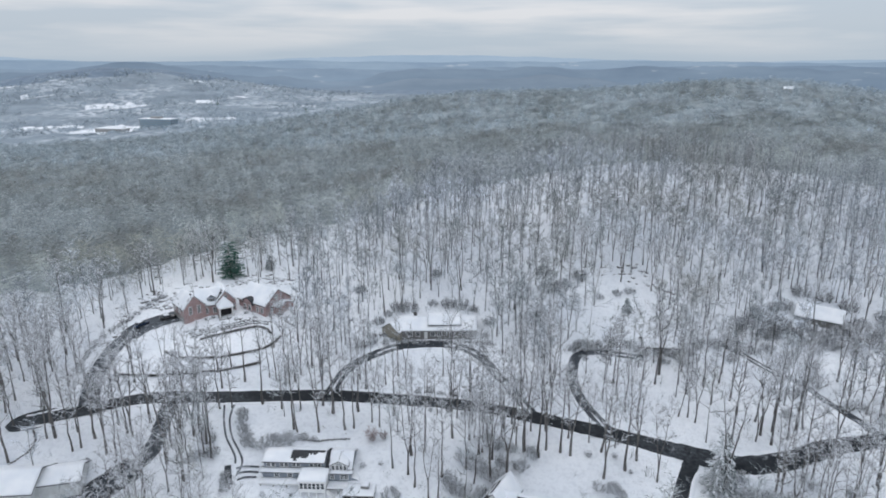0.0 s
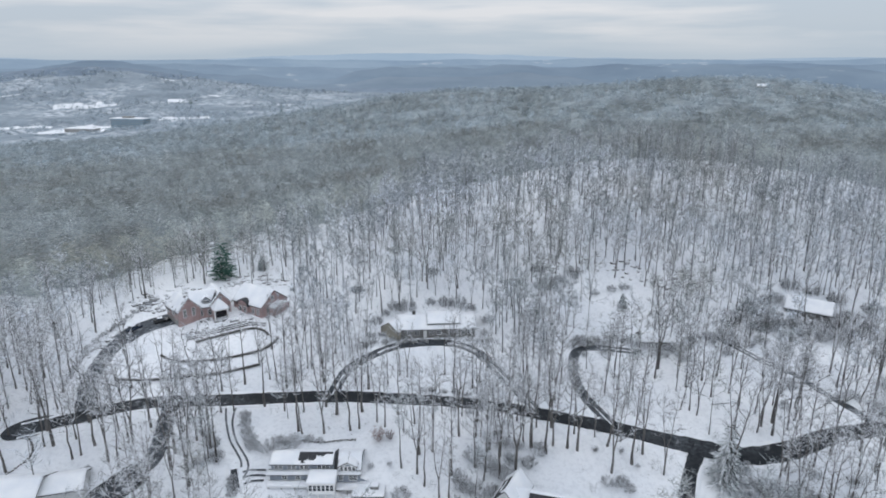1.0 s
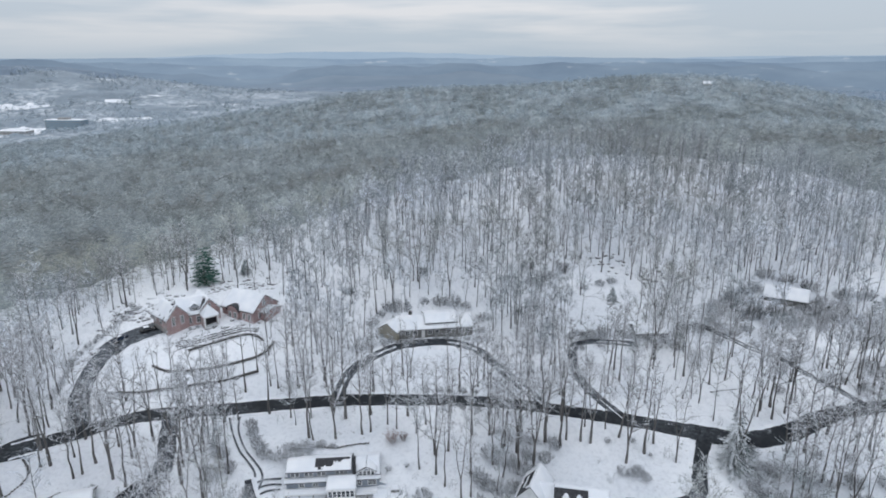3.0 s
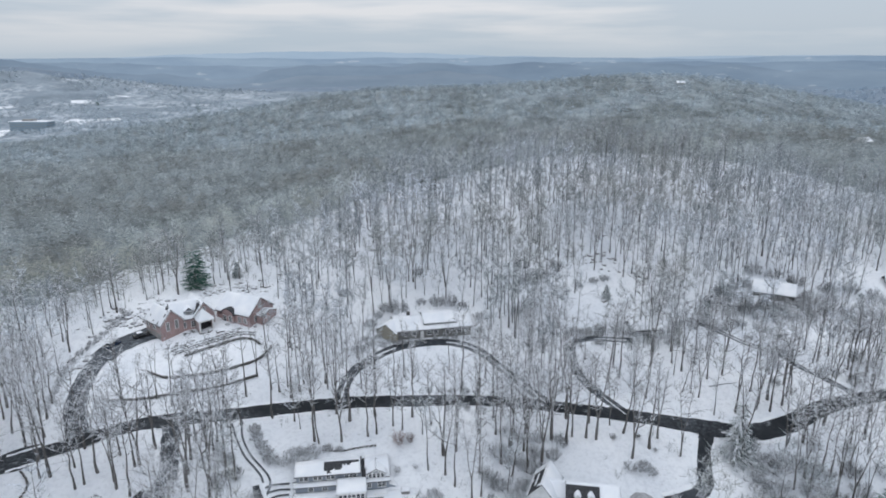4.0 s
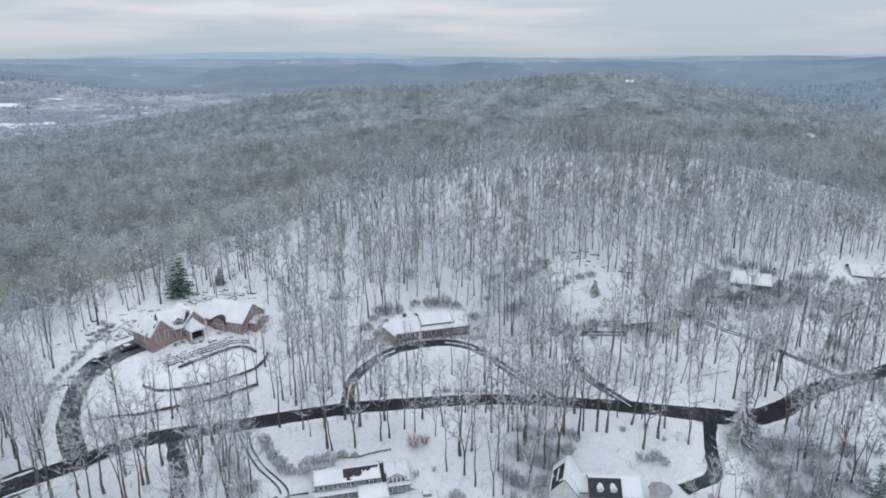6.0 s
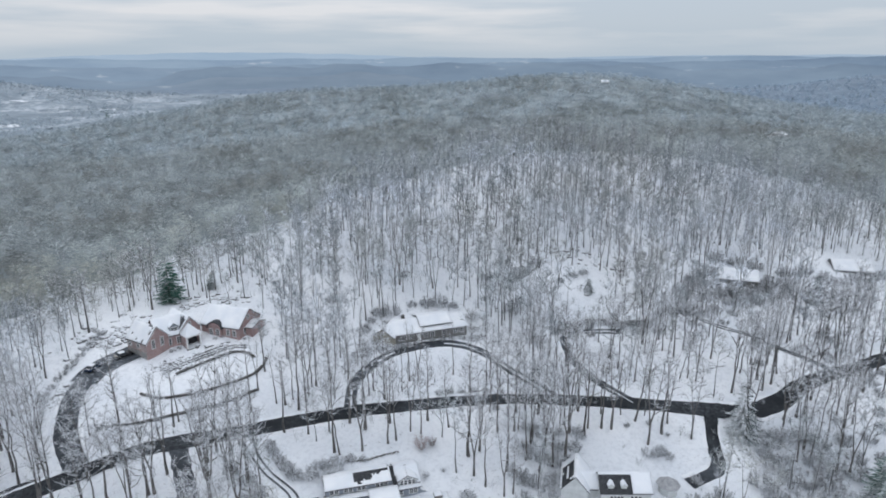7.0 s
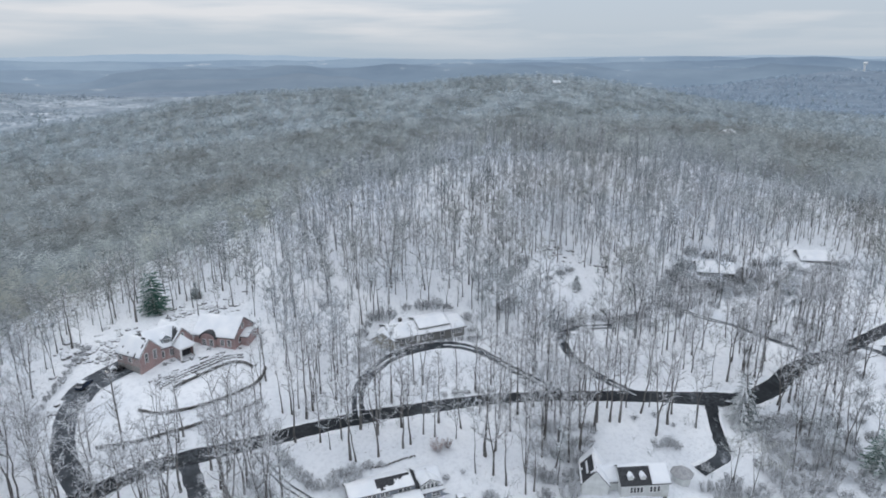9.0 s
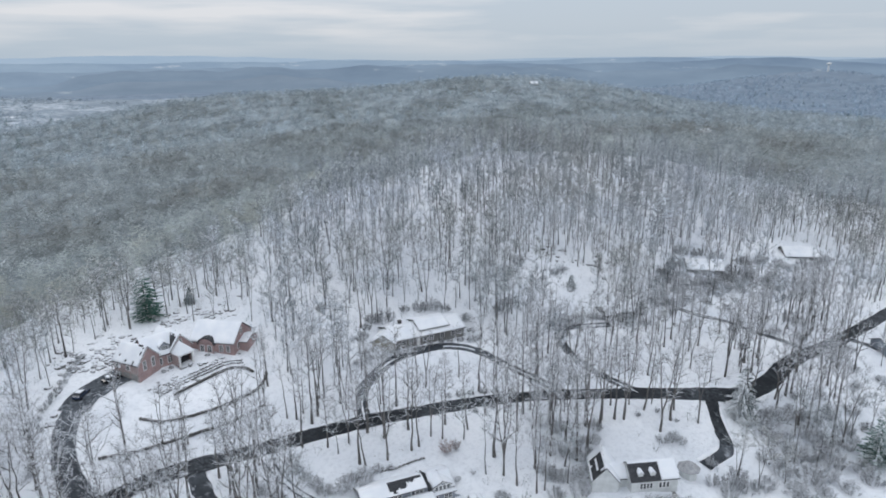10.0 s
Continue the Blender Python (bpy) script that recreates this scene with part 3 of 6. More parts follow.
for i, q in enumerate(TRACKS):
    V, Q = ribbon(q, [(-0.22, 0.05 + 0.004 * i), (0.22, 0.05 + 0.004 * i)])
    tagged(new("wheel_track", mesh_np("wheel_track", V, Q, TRACK, True)), "dark wheel track pressed into the snow", "track", kind="structure")


for line, half in ((LOOP_DRIVE, 0.28), (COURT_DRIVE, 0.2), (EAST_LANE, 0.2)):
    grip = np.array([noise.noise(Vector((p[0] * 0.11, p[1] * 0.11, 21.0))) for p in line])
    keep = np.where(grip > -0.12)[0]
    for run in np.split(keep, np.where(np.diff(keep) > 1)[0] + 1):
        if len(run) > 5:
            V, Q = ribbon(line[run], [(-half, 0.075), (-half * 0.3, 0.115), (half * 0.4, 0.115), (half, 0.075)])
            tagged(new("snow_ridge", mesh_np("snow_ridge", V, Q, BANK, True)), "thin strip of snow left between wheel tracks", "snow", kind="structure")


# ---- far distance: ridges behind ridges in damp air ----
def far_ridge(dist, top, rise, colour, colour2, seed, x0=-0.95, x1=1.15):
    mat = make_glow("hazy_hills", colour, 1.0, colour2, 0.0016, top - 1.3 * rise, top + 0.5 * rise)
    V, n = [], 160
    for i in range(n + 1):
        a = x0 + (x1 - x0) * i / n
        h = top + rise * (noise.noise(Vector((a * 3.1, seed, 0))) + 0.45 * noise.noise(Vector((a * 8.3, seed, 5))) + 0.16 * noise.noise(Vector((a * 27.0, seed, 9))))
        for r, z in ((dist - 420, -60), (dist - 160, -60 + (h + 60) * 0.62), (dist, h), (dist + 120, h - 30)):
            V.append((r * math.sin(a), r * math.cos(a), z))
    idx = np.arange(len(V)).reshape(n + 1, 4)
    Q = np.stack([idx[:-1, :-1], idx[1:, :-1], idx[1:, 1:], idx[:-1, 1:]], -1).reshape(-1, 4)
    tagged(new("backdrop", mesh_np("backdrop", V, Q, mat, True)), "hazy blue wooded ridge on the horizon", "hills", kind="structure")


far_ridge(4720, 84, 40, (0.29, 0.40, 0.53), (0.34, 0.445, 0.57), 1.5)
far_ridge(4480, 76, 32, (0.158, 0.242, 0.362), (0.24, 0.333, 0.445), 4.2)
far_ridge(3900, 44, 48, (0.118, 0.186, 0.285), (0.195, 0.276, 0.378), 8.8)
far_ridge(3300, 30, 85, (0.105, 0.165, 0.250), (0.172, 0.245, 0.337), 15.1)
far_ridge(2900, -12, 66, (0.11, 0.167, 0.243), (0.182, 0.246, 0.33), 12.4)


# ---- trees ----
def tube(V, T, pts, rads, sides):
    """A tapering tube along points; a radius of 0 closes it in a tip."""
    base, prev = len(V), None
    for k, (p, r) in enumerate(zip(pts, rads)):
        d = (pts[min(k + 1, len(pts) - 1)] - pts[max(k - 1, 0)]).normalized()
        a = d.orthogonal().normalized()
        b = d.cross(a)
        if r <= 0:
            V.append(tuple(p))
            tip = len(V) - 1
            for i in range(sides):
                T.append((prev + i, prev + (i + 1) % sides, tip))
            return
        start = len(V)
        for i in range(sides):
            ang = 6.28318 * i / sides
            V.append(tuple(p + (a * math.cos(ang) + b * math.sin(ang)) * r))
        if prev is not None:
            for i in range(sides):
                j = (i + 1) % sides
                T.append((prev + i, prev + j, start + j))
                T.append((prev + i, start + j, start + i))
        prev = start


def along(pts, f):
    k = min(int(f * (len(pts) - 1)), len(pts) - 2)
    return pts[k].lerp(pts[k + 1], f * (len(pts) - 1) - k)


def grow_tree(rng, tall, level, spread=3.6, crown=0.45, fork=False, lean=0.03, sparse=False):
    """A bare forest tree as two meshes' worth of triangles: trunk with limbs, and the crown of branches and twigs.
    level 1: seen closely, 0: in the wood."""
    TV, TT, CV, CT = [], [], [], []
    r0 = tall * rng.uniform(0.0085, 0.0120) * (1.15, 1.4)[level]
    la, bend = rng.uniform(0, 6.28), rng.uniform(-1, 1)
    leanv = Vector((math.cos(la), math.sin(la), 0)) * tall * lean
    segs = (5, 8)[level]
    stems = []
    for s in range(2 if fork else 1):
        off = Vector((math.cos(la + 1.6), math.sin(la + 1.6), 0)) * (0 if not fork else (tall * 0.10 if s else -tall * 0.10))
        pts = []
        for k in range(segs + 1):
            f = k / segs
            split = max(0.0, f - 0.25) / 0.75
            w = Vector((rng.gauss(0, 1), rng.gauss(0, 1), 0)) * tall * 0.005 * (k > 0)
            pts.append(leanv * f * (f * bend + 1) + off * split ** 0.8 + Vector((0, 0, tall * f - 0.3 * (k == 0))) + w)
        thin = 0.78 if fork else 1.0
        rads = [r0 * thin * (1.25 if k == 0 else 1) * (1 - 0.93 * (k / segs) ** 0.75) for k in range(segs + 1)]
        tube(TV, TT, pts, rads, (4, 6)[level])
        stems.append((pts, thin))
    n_limb, n_br, n_tw = ((8, 5, 3), (13, 6, 6), (7, 3, 2))[level if not sparse else 2]
    br, tr = (0.058, 0.042)[level], (0.052, 0.026)[level]
    for pts, thin in stems:
        count = n_limb if not fork else int(n_limb * 0.6) + 1
        for i in range(count):
            f = crown + (0.97 - crown) * (i + rng.random()) / count
            az = i * 2.4 + rng.uniform(-0.5, 0.5)
            rise = rng.uniform(0.15, 1.0) + 0.8 * f
            ln = spread * thin * rng.uniform(0.75, 1.2) * (1.15 - 0.6 * (f - crown) / (1 - crown))
            p0 = along(pts, f)
            d = Vector((math.cos(az), math.sin(az), rise)).normalized()
            p1 = p0 + d * ln * 0.5 + Vector((rng.gauss(0, 1), rng.gauss(0, 1), 0)) * 0.15
            p2 = p1 + (d + Vector((rng.uniform(-0.4, 0.4), rng.uniform(-0.4, 0.4), rng.uniform(-0.1, 0.45)))).normalized() * ln * 0.55
            lr = r0 * (1 - 0.75 * f) * rng.uniform(0.45, 0.7)
            if level:
                tube(TV, TT, [p0, p1, p2], [lr, lr * 0.6, lr * 0.2], 4)
            else:
                tube(TV, TT, [p0, p1, p2], [lr * 1.1, lr * 0.7, 0], 3)
            limb = [p0, p1, p2]
            for j in range(n_br):
                g = 0.22 + 0.78 * (j + rng.random()) / n_br
                q0 = along(limb, min(g, 0.99))
                e = (d * 0.55 + Vector((rng.gauss(0, 0.8), rng.gauss(0, 0.8), rng.uniform(-0.25, 0.8)))).normalized()
                bl = ln * rng.uniform(0.30, 0.60)
                q1 = q0 + e * bl
                if level:
                    tube(CV, CT, [q0, q0.lerp(q1, 0.5) + Vector((0, 0, 0.06 * bl)), q1], [br * 1.2, br * 0.8, 0], 3)
                else:
                    tube(CV, CT, [q0, q1], [br * 1.3, 0], 3)
                for k in range(n_tw):
                    h = 0.25 + 0.75 * (k + rng.random()) / n_tw
                    s0 = q0.lerp(q1, min(h, 1.0))
                    t = (e * 0.5 + Vector((rng.gauss(0, 0.8), rng.gauss(0, 0.8), rng.uniform(-0.3, 0.8)))).normalized()
                    tube(CV, CT, [s0, s0 + t * rng.uniform(0.6, 1.3) * (1, 1)[level] * (1.5 if not level else 1)], [tr, 0], 3)
    return np.array(TV), np.array(TT), np.array(CV), np.array(CT)


def grow_far_tree(rng, tall, sprays, thick, wide):
    """A tree past some 300 m: a trunk and a rounded crown of spreading twig sprays."""
    TV, TT, CV, CT = [], [], [], []
    top = Vector((rng.gauss(0, 0.6), rng.gauss(0, 0.6), tall * 0.88))
    tube(TV, TT, [Vector((0, 0, -0.3)), top * 0.5, top], [tall * 0.009, tall * 0.007, 0], 3)
    for i in range(sprays):
        f = 0.30 + 0.66 * (i + rng.random()) / sprays
        az = i * 2.4 + rng.uniform(-0.6, 0.6)
        out = wide * max(0.25, math.sin(3.14159 * min(1.0, (f - 0.12) / 0.90)))
        o = Vector((math.cos(az), math.sin(az), 0))
        p = top * f + o * out * rng.uniform(0.1, 0.6)
        turn = Vector((-o.y, o.x, 0)) * rng.gauss(0, 0.9)
        q = p + (o + turn + Vector((0, 0, rng.uniform(-0.15, 0.75)))).normalized() * rng.uniform(1.5, 2.9) * wide / 4
        tube(CV, CT, [p, q], [thick * rng.uniform(0.7, 1.3), 0], 3)
    return np.array(TV), np.array(TT), np.array(CV), np.array(CT)


def scattered(x0, x1, y0, y1, cell, rng):
    gx, gy = np.meshgrid(np.arange(x0, x1, cell), np.arange(y0, y1, cell))
    gx = gx.ravel() + rng.uniform(0, cell, gx.size)
    gy = gy.ravel() + rng.uniform(0, cell, gy.size)
    return gx, gy


# open places: (x, y, radius x, radius y, share of trees left)
CLEARINGS = [(-13, 130, 14, 9, 0.04), (-3, 124, 8, 9, 0.15), (-95, 158, 5, 14, 0.05), (-93, 172, 6, 8, 0.05), (-74, 203, 9, 6, 0.0), (-66, 161, 24, 15, 0.0), (-64, 184, 21, 15, 0.0), (-80, 190, 14, 14, 0.15), (-60, 208, 22, 12, 0.45), (-88, 176, 9, 10, 0.0),
             (-4, 154, 16, 9, 0.12), (-4, 174, 18, 8, 0.03), (60, 141, 24, 15, 0.12), (-27, 124, 17, 12, 0.03), (-46, 124, 9, 14, 0.45),
             (-84, 115, 15, 12, 0.08), (-92, 126, 10, 6, 0.15), (26, 112, 17, 12, 0.06), (16, 101, 18, 12, 0.0), (55, 187, 17, 13, 0.22), (52, 172, 14, 9, 0.35),
             (114, 181, 17, 12, 0.05), (112, 171, 14, 10, 0.08), (160, 177, 22, 14, 0.05), (152, 165, 14, 8, 0.3), (88, 107, 15, 13, 0.1), (118, 118, 14, 12, 0.12), (66, 106, 9, 13, 0.35), (122, 152, 24, 14, 0.16), (122, 165, 20, 8, 0.14),
             (88, 134, 10, 9, 0.1), (-37, 129, 8, 5, 0.2), (4, 120, 9, 12, 0.8), (-28, 108, 22, 12, 0.0), (-10, 106, 10, 10, 0.5), (14, 92, 26, 14, 0.0), (-78, 137, 22, 9, 0.3), (50, 104, 10, 8, 0.1), (-92, 100, 26, 12, 0.1), (354, 412, 22, 14, 0.02), (310, 640, 24, 12, 0.6), (362, 684, 12, 10, 0.1), (118, 700, 22, 9, 0.3), (140, 690, 20, 10, 0.45), (165, 668, 26, 11, 0.3), (190, 652, 20, 9, 0.4), (209, 633, 20, 10, 0.3), (33, 142, 6, 14, 0.2), (88, 148, 7, 14, 0.3), (-20, 150, 9, 4, 0.4), (13, 150, 5, 9, 0.5), (-48, 130, 5, 12, 0.0), (-36, 126, 9, 5, 0.0)]


def tree_share(x, y):
    s = np.ones(np.shape(x))
    for cx, cy, rx, ry, left in CLEARINGS:
        inside = ((x - cx) / rx) ** 2 + ((y - cy) / ry) ** 2 < 1
        s[inside] = np.minimum(s[inside], left)
    return s


ROADSIDE = [(-92, 131), (-84, 134), (-100, 130), (-94, 139.5), (-79, 126), (-76, 131), (-84, 128), (-75, 123), (-69, 132), (-63, 137), (-61, 128), (-60, 119), (-99, 141), (-45, 141), (-30, 141), (12, 134), (24, 129.5), (33, 125), (-97, 137), (-97, 152), (-86, 148), (-104, 160), (-110, 171), (-100, 173), (-90, 126), (-88, 126), (-72, 127), (-80, 136.5), (-96, 146), (-106, 148),
            (-82, 122), (-80.6, 123), (-74, 121), (-71, 127), (-71, 119), (-53, 122), (-55, 115), (-51, 121), (-62, 112), (-57, 146.8), (-41, 148.6), (-20, 148.3), (10, 145.6), (2, 146.5)]
LAWN_TREES = [(-73, 150.5), (-60, 153), (-52, 150), (-50, 158), (-46, 152), (-44, 151), (-48, 165), (-68, 149.5), (-69, 148), (-57, 155), (-37, 157), (-35.8, 157.2), (-32, 151),
              (-42, 153), (-39, 151), (-24, 163.5), (-22, 171), (-30, 163), (-32, 183), (-26, 182), (-18, 182), (-22, 152), (-15, 150), (-12, 154), (-10, 153), (0, 154), (9, 150)]
YARD_TREES = [(2.2, 127.6), (8.7, 122.9), (-4.1, 122.8), (-0.2, 116.2), (-35, 131), (-34, 130), (-29, 130), (-23, 131), (-21, 131.5), (-17, 134), (-15, 132), (-12, 137), (-8, 133), (-7, 122), (-7.5, 117), (-6, 114), (-3, 111), (-1, 111),
              (-1.4, 136.8), (3.4, 135.6), (9.4, 133.4), (14.2, 131.4), (6, 127), (7.2, 127.3), (5, 118), (8, 122), (10, 115), (7, 133), (18, 151), (20, 147), (25, 160), (28, 149), (27, 141), (28, 159)]
COURT_TREES = [(21, 121), (23, 123), (26, 122), (28, 121), (35, 122), (34, 115), (39, 117), (45, 114), (40, 142), (44, 136), (61, 148), (64, 154), (58, 133), (56, 133.5), (59, 131),
               (71, 140), (55, 148), (67, 152), (46, 133), (73, 131), (70, 124), (79, 134), (84, 133), (81, 128), (73, 123), (83, 128.5), (69, 105), (68, 102), (74, 106), (75, 104.5)]
EAST_TREES = [(86, 112), (81, 106), (88, 109), (104, 145), (128, 146), (114, 141), (116, 152), (84, 144), (6, 193), (-4, 197), (-5.5, 197.4), (14, 192), (59, 199), (68, 195), (72, 188), (46, 198),
              (147, 210), (168, 195), (129, 207), (109.5, 172), (119.4, 171), (130.6, 182), (107.6, 189.6), (71, 113.6), (77.4, 113.8), (83.2, 117.4), (90.6, 118.4), (97, 119.6), (104, 121.4), (112, 123), (68.4, 111), (-61, 215), (-65, 216), (-79, 206), (-94, 194), (-54, 218), (-85, 213)]
LABELS = ["tall bare tree with snow-dusted branches standing in snow", "slender bare tree with dusted twigs and dark bark",
          "bare tree with a forked trunk and snowy limbs", "leaning bare tree with frosted upper branches", "thin-crowned bare tree on the open lawn"]


def plant_near_trees():
    rng, nr = random.Random(11), np.random.default_rng(5)
    kinds = []
    for k in range(17):
        style = (0, 2, 1, 1, 2, 0, 3, 1, 2, 2, 1, 0, 3, 2, 4, 4, 2)[k]
        tall = (19.5, 21.5, 18.5, 16, 20.5, 18, 18.5, 20, 22, 17.5, 13.5, 20.5, 16.5, 18.5, 14, 16, 15)[k]
        spread = (5.0, 4.6, 3.2, 3.0, 4.8, 5.8, 4.6, 3.2, 4.8, 5.0, 3.2, 4.2, 4.6, 3.8, 2.6, 3.0, 2.8)[k]
        TV, TT, CV, CT = grow_tree(rng, tall, 1, spread, rng.uniform(0.32, 0.52) if k < 14 else 0.62, style == 2, (0.03, 0.025, 0.03, 0.16, 0.05)[style], k > 13)
        root = thing("tree", label=LABELS[style], category="tree", group="bare trees of the wood")
        for nm, v, t, m in (("trunk", TV, TT, BARK), ("crown", CV, CT, TWIG)):
            ob = new(nm, mesh_np(nm, v, t, m, nm == "trunk"))
            ob.parent = root
        kinds.append(root)
    places = [p for g in (ROADSIDE, LAWN_TREES, YARD_TREES, COURT_TREES, EAST_TREES) for p in g]
    gx, gy = scattered(-150, 165, 96, 188, 4.9, nr)
    share = tree_share(gx, gy) * (line_distance(gx, gy, ROAD_LINES) > 1.6) * (np.abs(gx) < gy * 0.82 + 12)
    taken = np.array(places)
    for x, y, s, u in zip(gx, gy, share, nr.random(gx.size)):
        if u < s and len(places) < 300 and np.min(np.hypot(taken[:, 0] - x, taken[:, 1] - y)) > 2.2:
            places.append((x, y))
    for i, (x, y) in enumerate(places):
        x, y = float(x), float(y)
        z = float(height(np.array(x), np.array(y)))
        k = (i * 5 + int(x * 3) + int(y * 7)) % 14
        if len(ROADSIDE) <= i < len(ROADSIDE) + len(LAWN_TREES):
            k = 14 + i % 3
        m = pose(x, y, z, 0, 0, rng.uniform(0, 360)) @ Matrix.Scale(rng.uniform(0.85, 1.14), 4)
        c = copy_thing(kinds[k], m)
        c.matrix_basis = m
    for root in kinds:
        for ob in list(root.children) + [root]:
            bpy.data.objects.remove(ob)
    return np.array(places)


near_trees = plant_near_trees()


def plant_wood(name, kinds, x, y, seed, label, twigs, bark):
    """Many trees joined: what nobody could count."""
    nr, protos = np.random.default_rng(seed), len(kinds)
    which, z = nr.integers(0, protos, len(x)), height(x, y)
    sets = {"trunks": ([], [], bark, 0, 1), "crowns": ([], [], twigs, 2, 3)}
    for key, (vs, ts, mat, iv, it) in sets.items():
        base = 0
        for i in range(len(x)):
            v, t = kinds[which[i]][iv], kinds[which[i]][it]
            a, s = (i * 2.39996) % 6.28318, 0.82 + 0.36 * ((i * 0.754877) % 1)
            c, sn = math.cos(a) * s, math.sin(a) * s
            w = np.empty_like(v)
            w[:, 0] = v[:, 0] * c - v[:, 1] * sn + x[i]
            w[:, 1] = v[:, 0] * sn + v[:, 1] * c + y[i]
            w[:, 2] = v[:, 2] * s + z[i]
            vs.append(w)
            ts.append(t + base)
            base += len(v)
    root = thing(name, label=label, category="woods", kind="stuff")
    for key, (vs, ts, mat, _, _) in sets.items():
        ob = new(key, mesh_np(key, np.vstack(vs), np.vstack(ts), mat))
        ob.parent = root
        tagged(ob, kind="stuff")


def in_sight(x, y):
    """The wedge of land that lies open to the flight, with a margin."""
    return (x > -0.74 * y - 22) & (x < np.maximum(0.80 * y + 20, 1.75 * (y - 20) - 40))


def closed(x, y):
    """Metres past the edge of the open hillside wood; beyond it the crowns run together."""
    edge = np.interp(x, [-140, -120, -104, -80, -57, -42, -30, -8, 30, 60, 95, 150, 190, 214, 240, 262, 330], [170, 195, 217, 238, 249, 254, 268, 296, 318, 326, 332, 326, 300, 272, 240, 206, 150])
    return y - edge


def thick_wood(x, y):
    """Behind this line the wood is close-grown and its crowns run together."""
    mix = np.modf(np.abs(np.sin(x * 12.9898 + y * 78.233) * 43758.5453))[0]
    return closed(x, y) + 9 * np.sin(x * 0.09) * np.sin(x * 0.041 + 1) > 12 - np.where(x < 20, 50, 105) * mix


def grow_slender_tree(rng, tall, sprays):
    """A straight forest tree seen from some 300 m: dark stem, a few rising limbs and a thin crown."""
    TV, TT, CV, CT = [], [], [], []
    top = Vector((rng.gauss(0, 0.5), rng.gauss(0, 0.5), tall))
    r = tall * rng.uniform(0.009, 0.0125)
    stem = [Vector((0, 0, -0.3)), top * 0.5 + Vector((rng.gauss(0, 0.15), rng.gauss(0, 0.15), 0)), top]
    tube(TV, TT, stem, [r, r * 0.75, 0], 3)
    for i in range(5):
        f = rng.uniform(0.42, 0.85)
        az = i * 2.4 + rng.uniform(-0.5, 0.5)
        p = along(stem, f)
        tube(TV, TT, [p, p + Vector((math.cos(az), math.sin(az), rng.uniform(0.7, 1.6))) * tall * rng.uniform(0.08, 0.14)], [r * 0.45, 0], 3)
    for i in range(sprays):
        f = 0.34 + 0.64 * (i + rng.random()) / sprays
        az = i * 2.4 + rng.uniform(-0.6, 0.6)
        o = Vector((math.cos(az), math.sin(az), 0))
        p = along(stem, f) + o * rng.uniform(0.2, 2.6) * (1.3 - f)
        q = p + (o + Vector((rng.gauss(0, 0.5), rng.gauss(0, 0.5), rng.uniform(0.1, 1.2)))).normalized() * rng.uniform(0.9, 2.2)
        tube(CV, CT, [p, q], [rng.uniform(0.055, 0.09), 0], 3)
    return np.array(TV), np.array(TT), np.array(CV), np.array(CT)


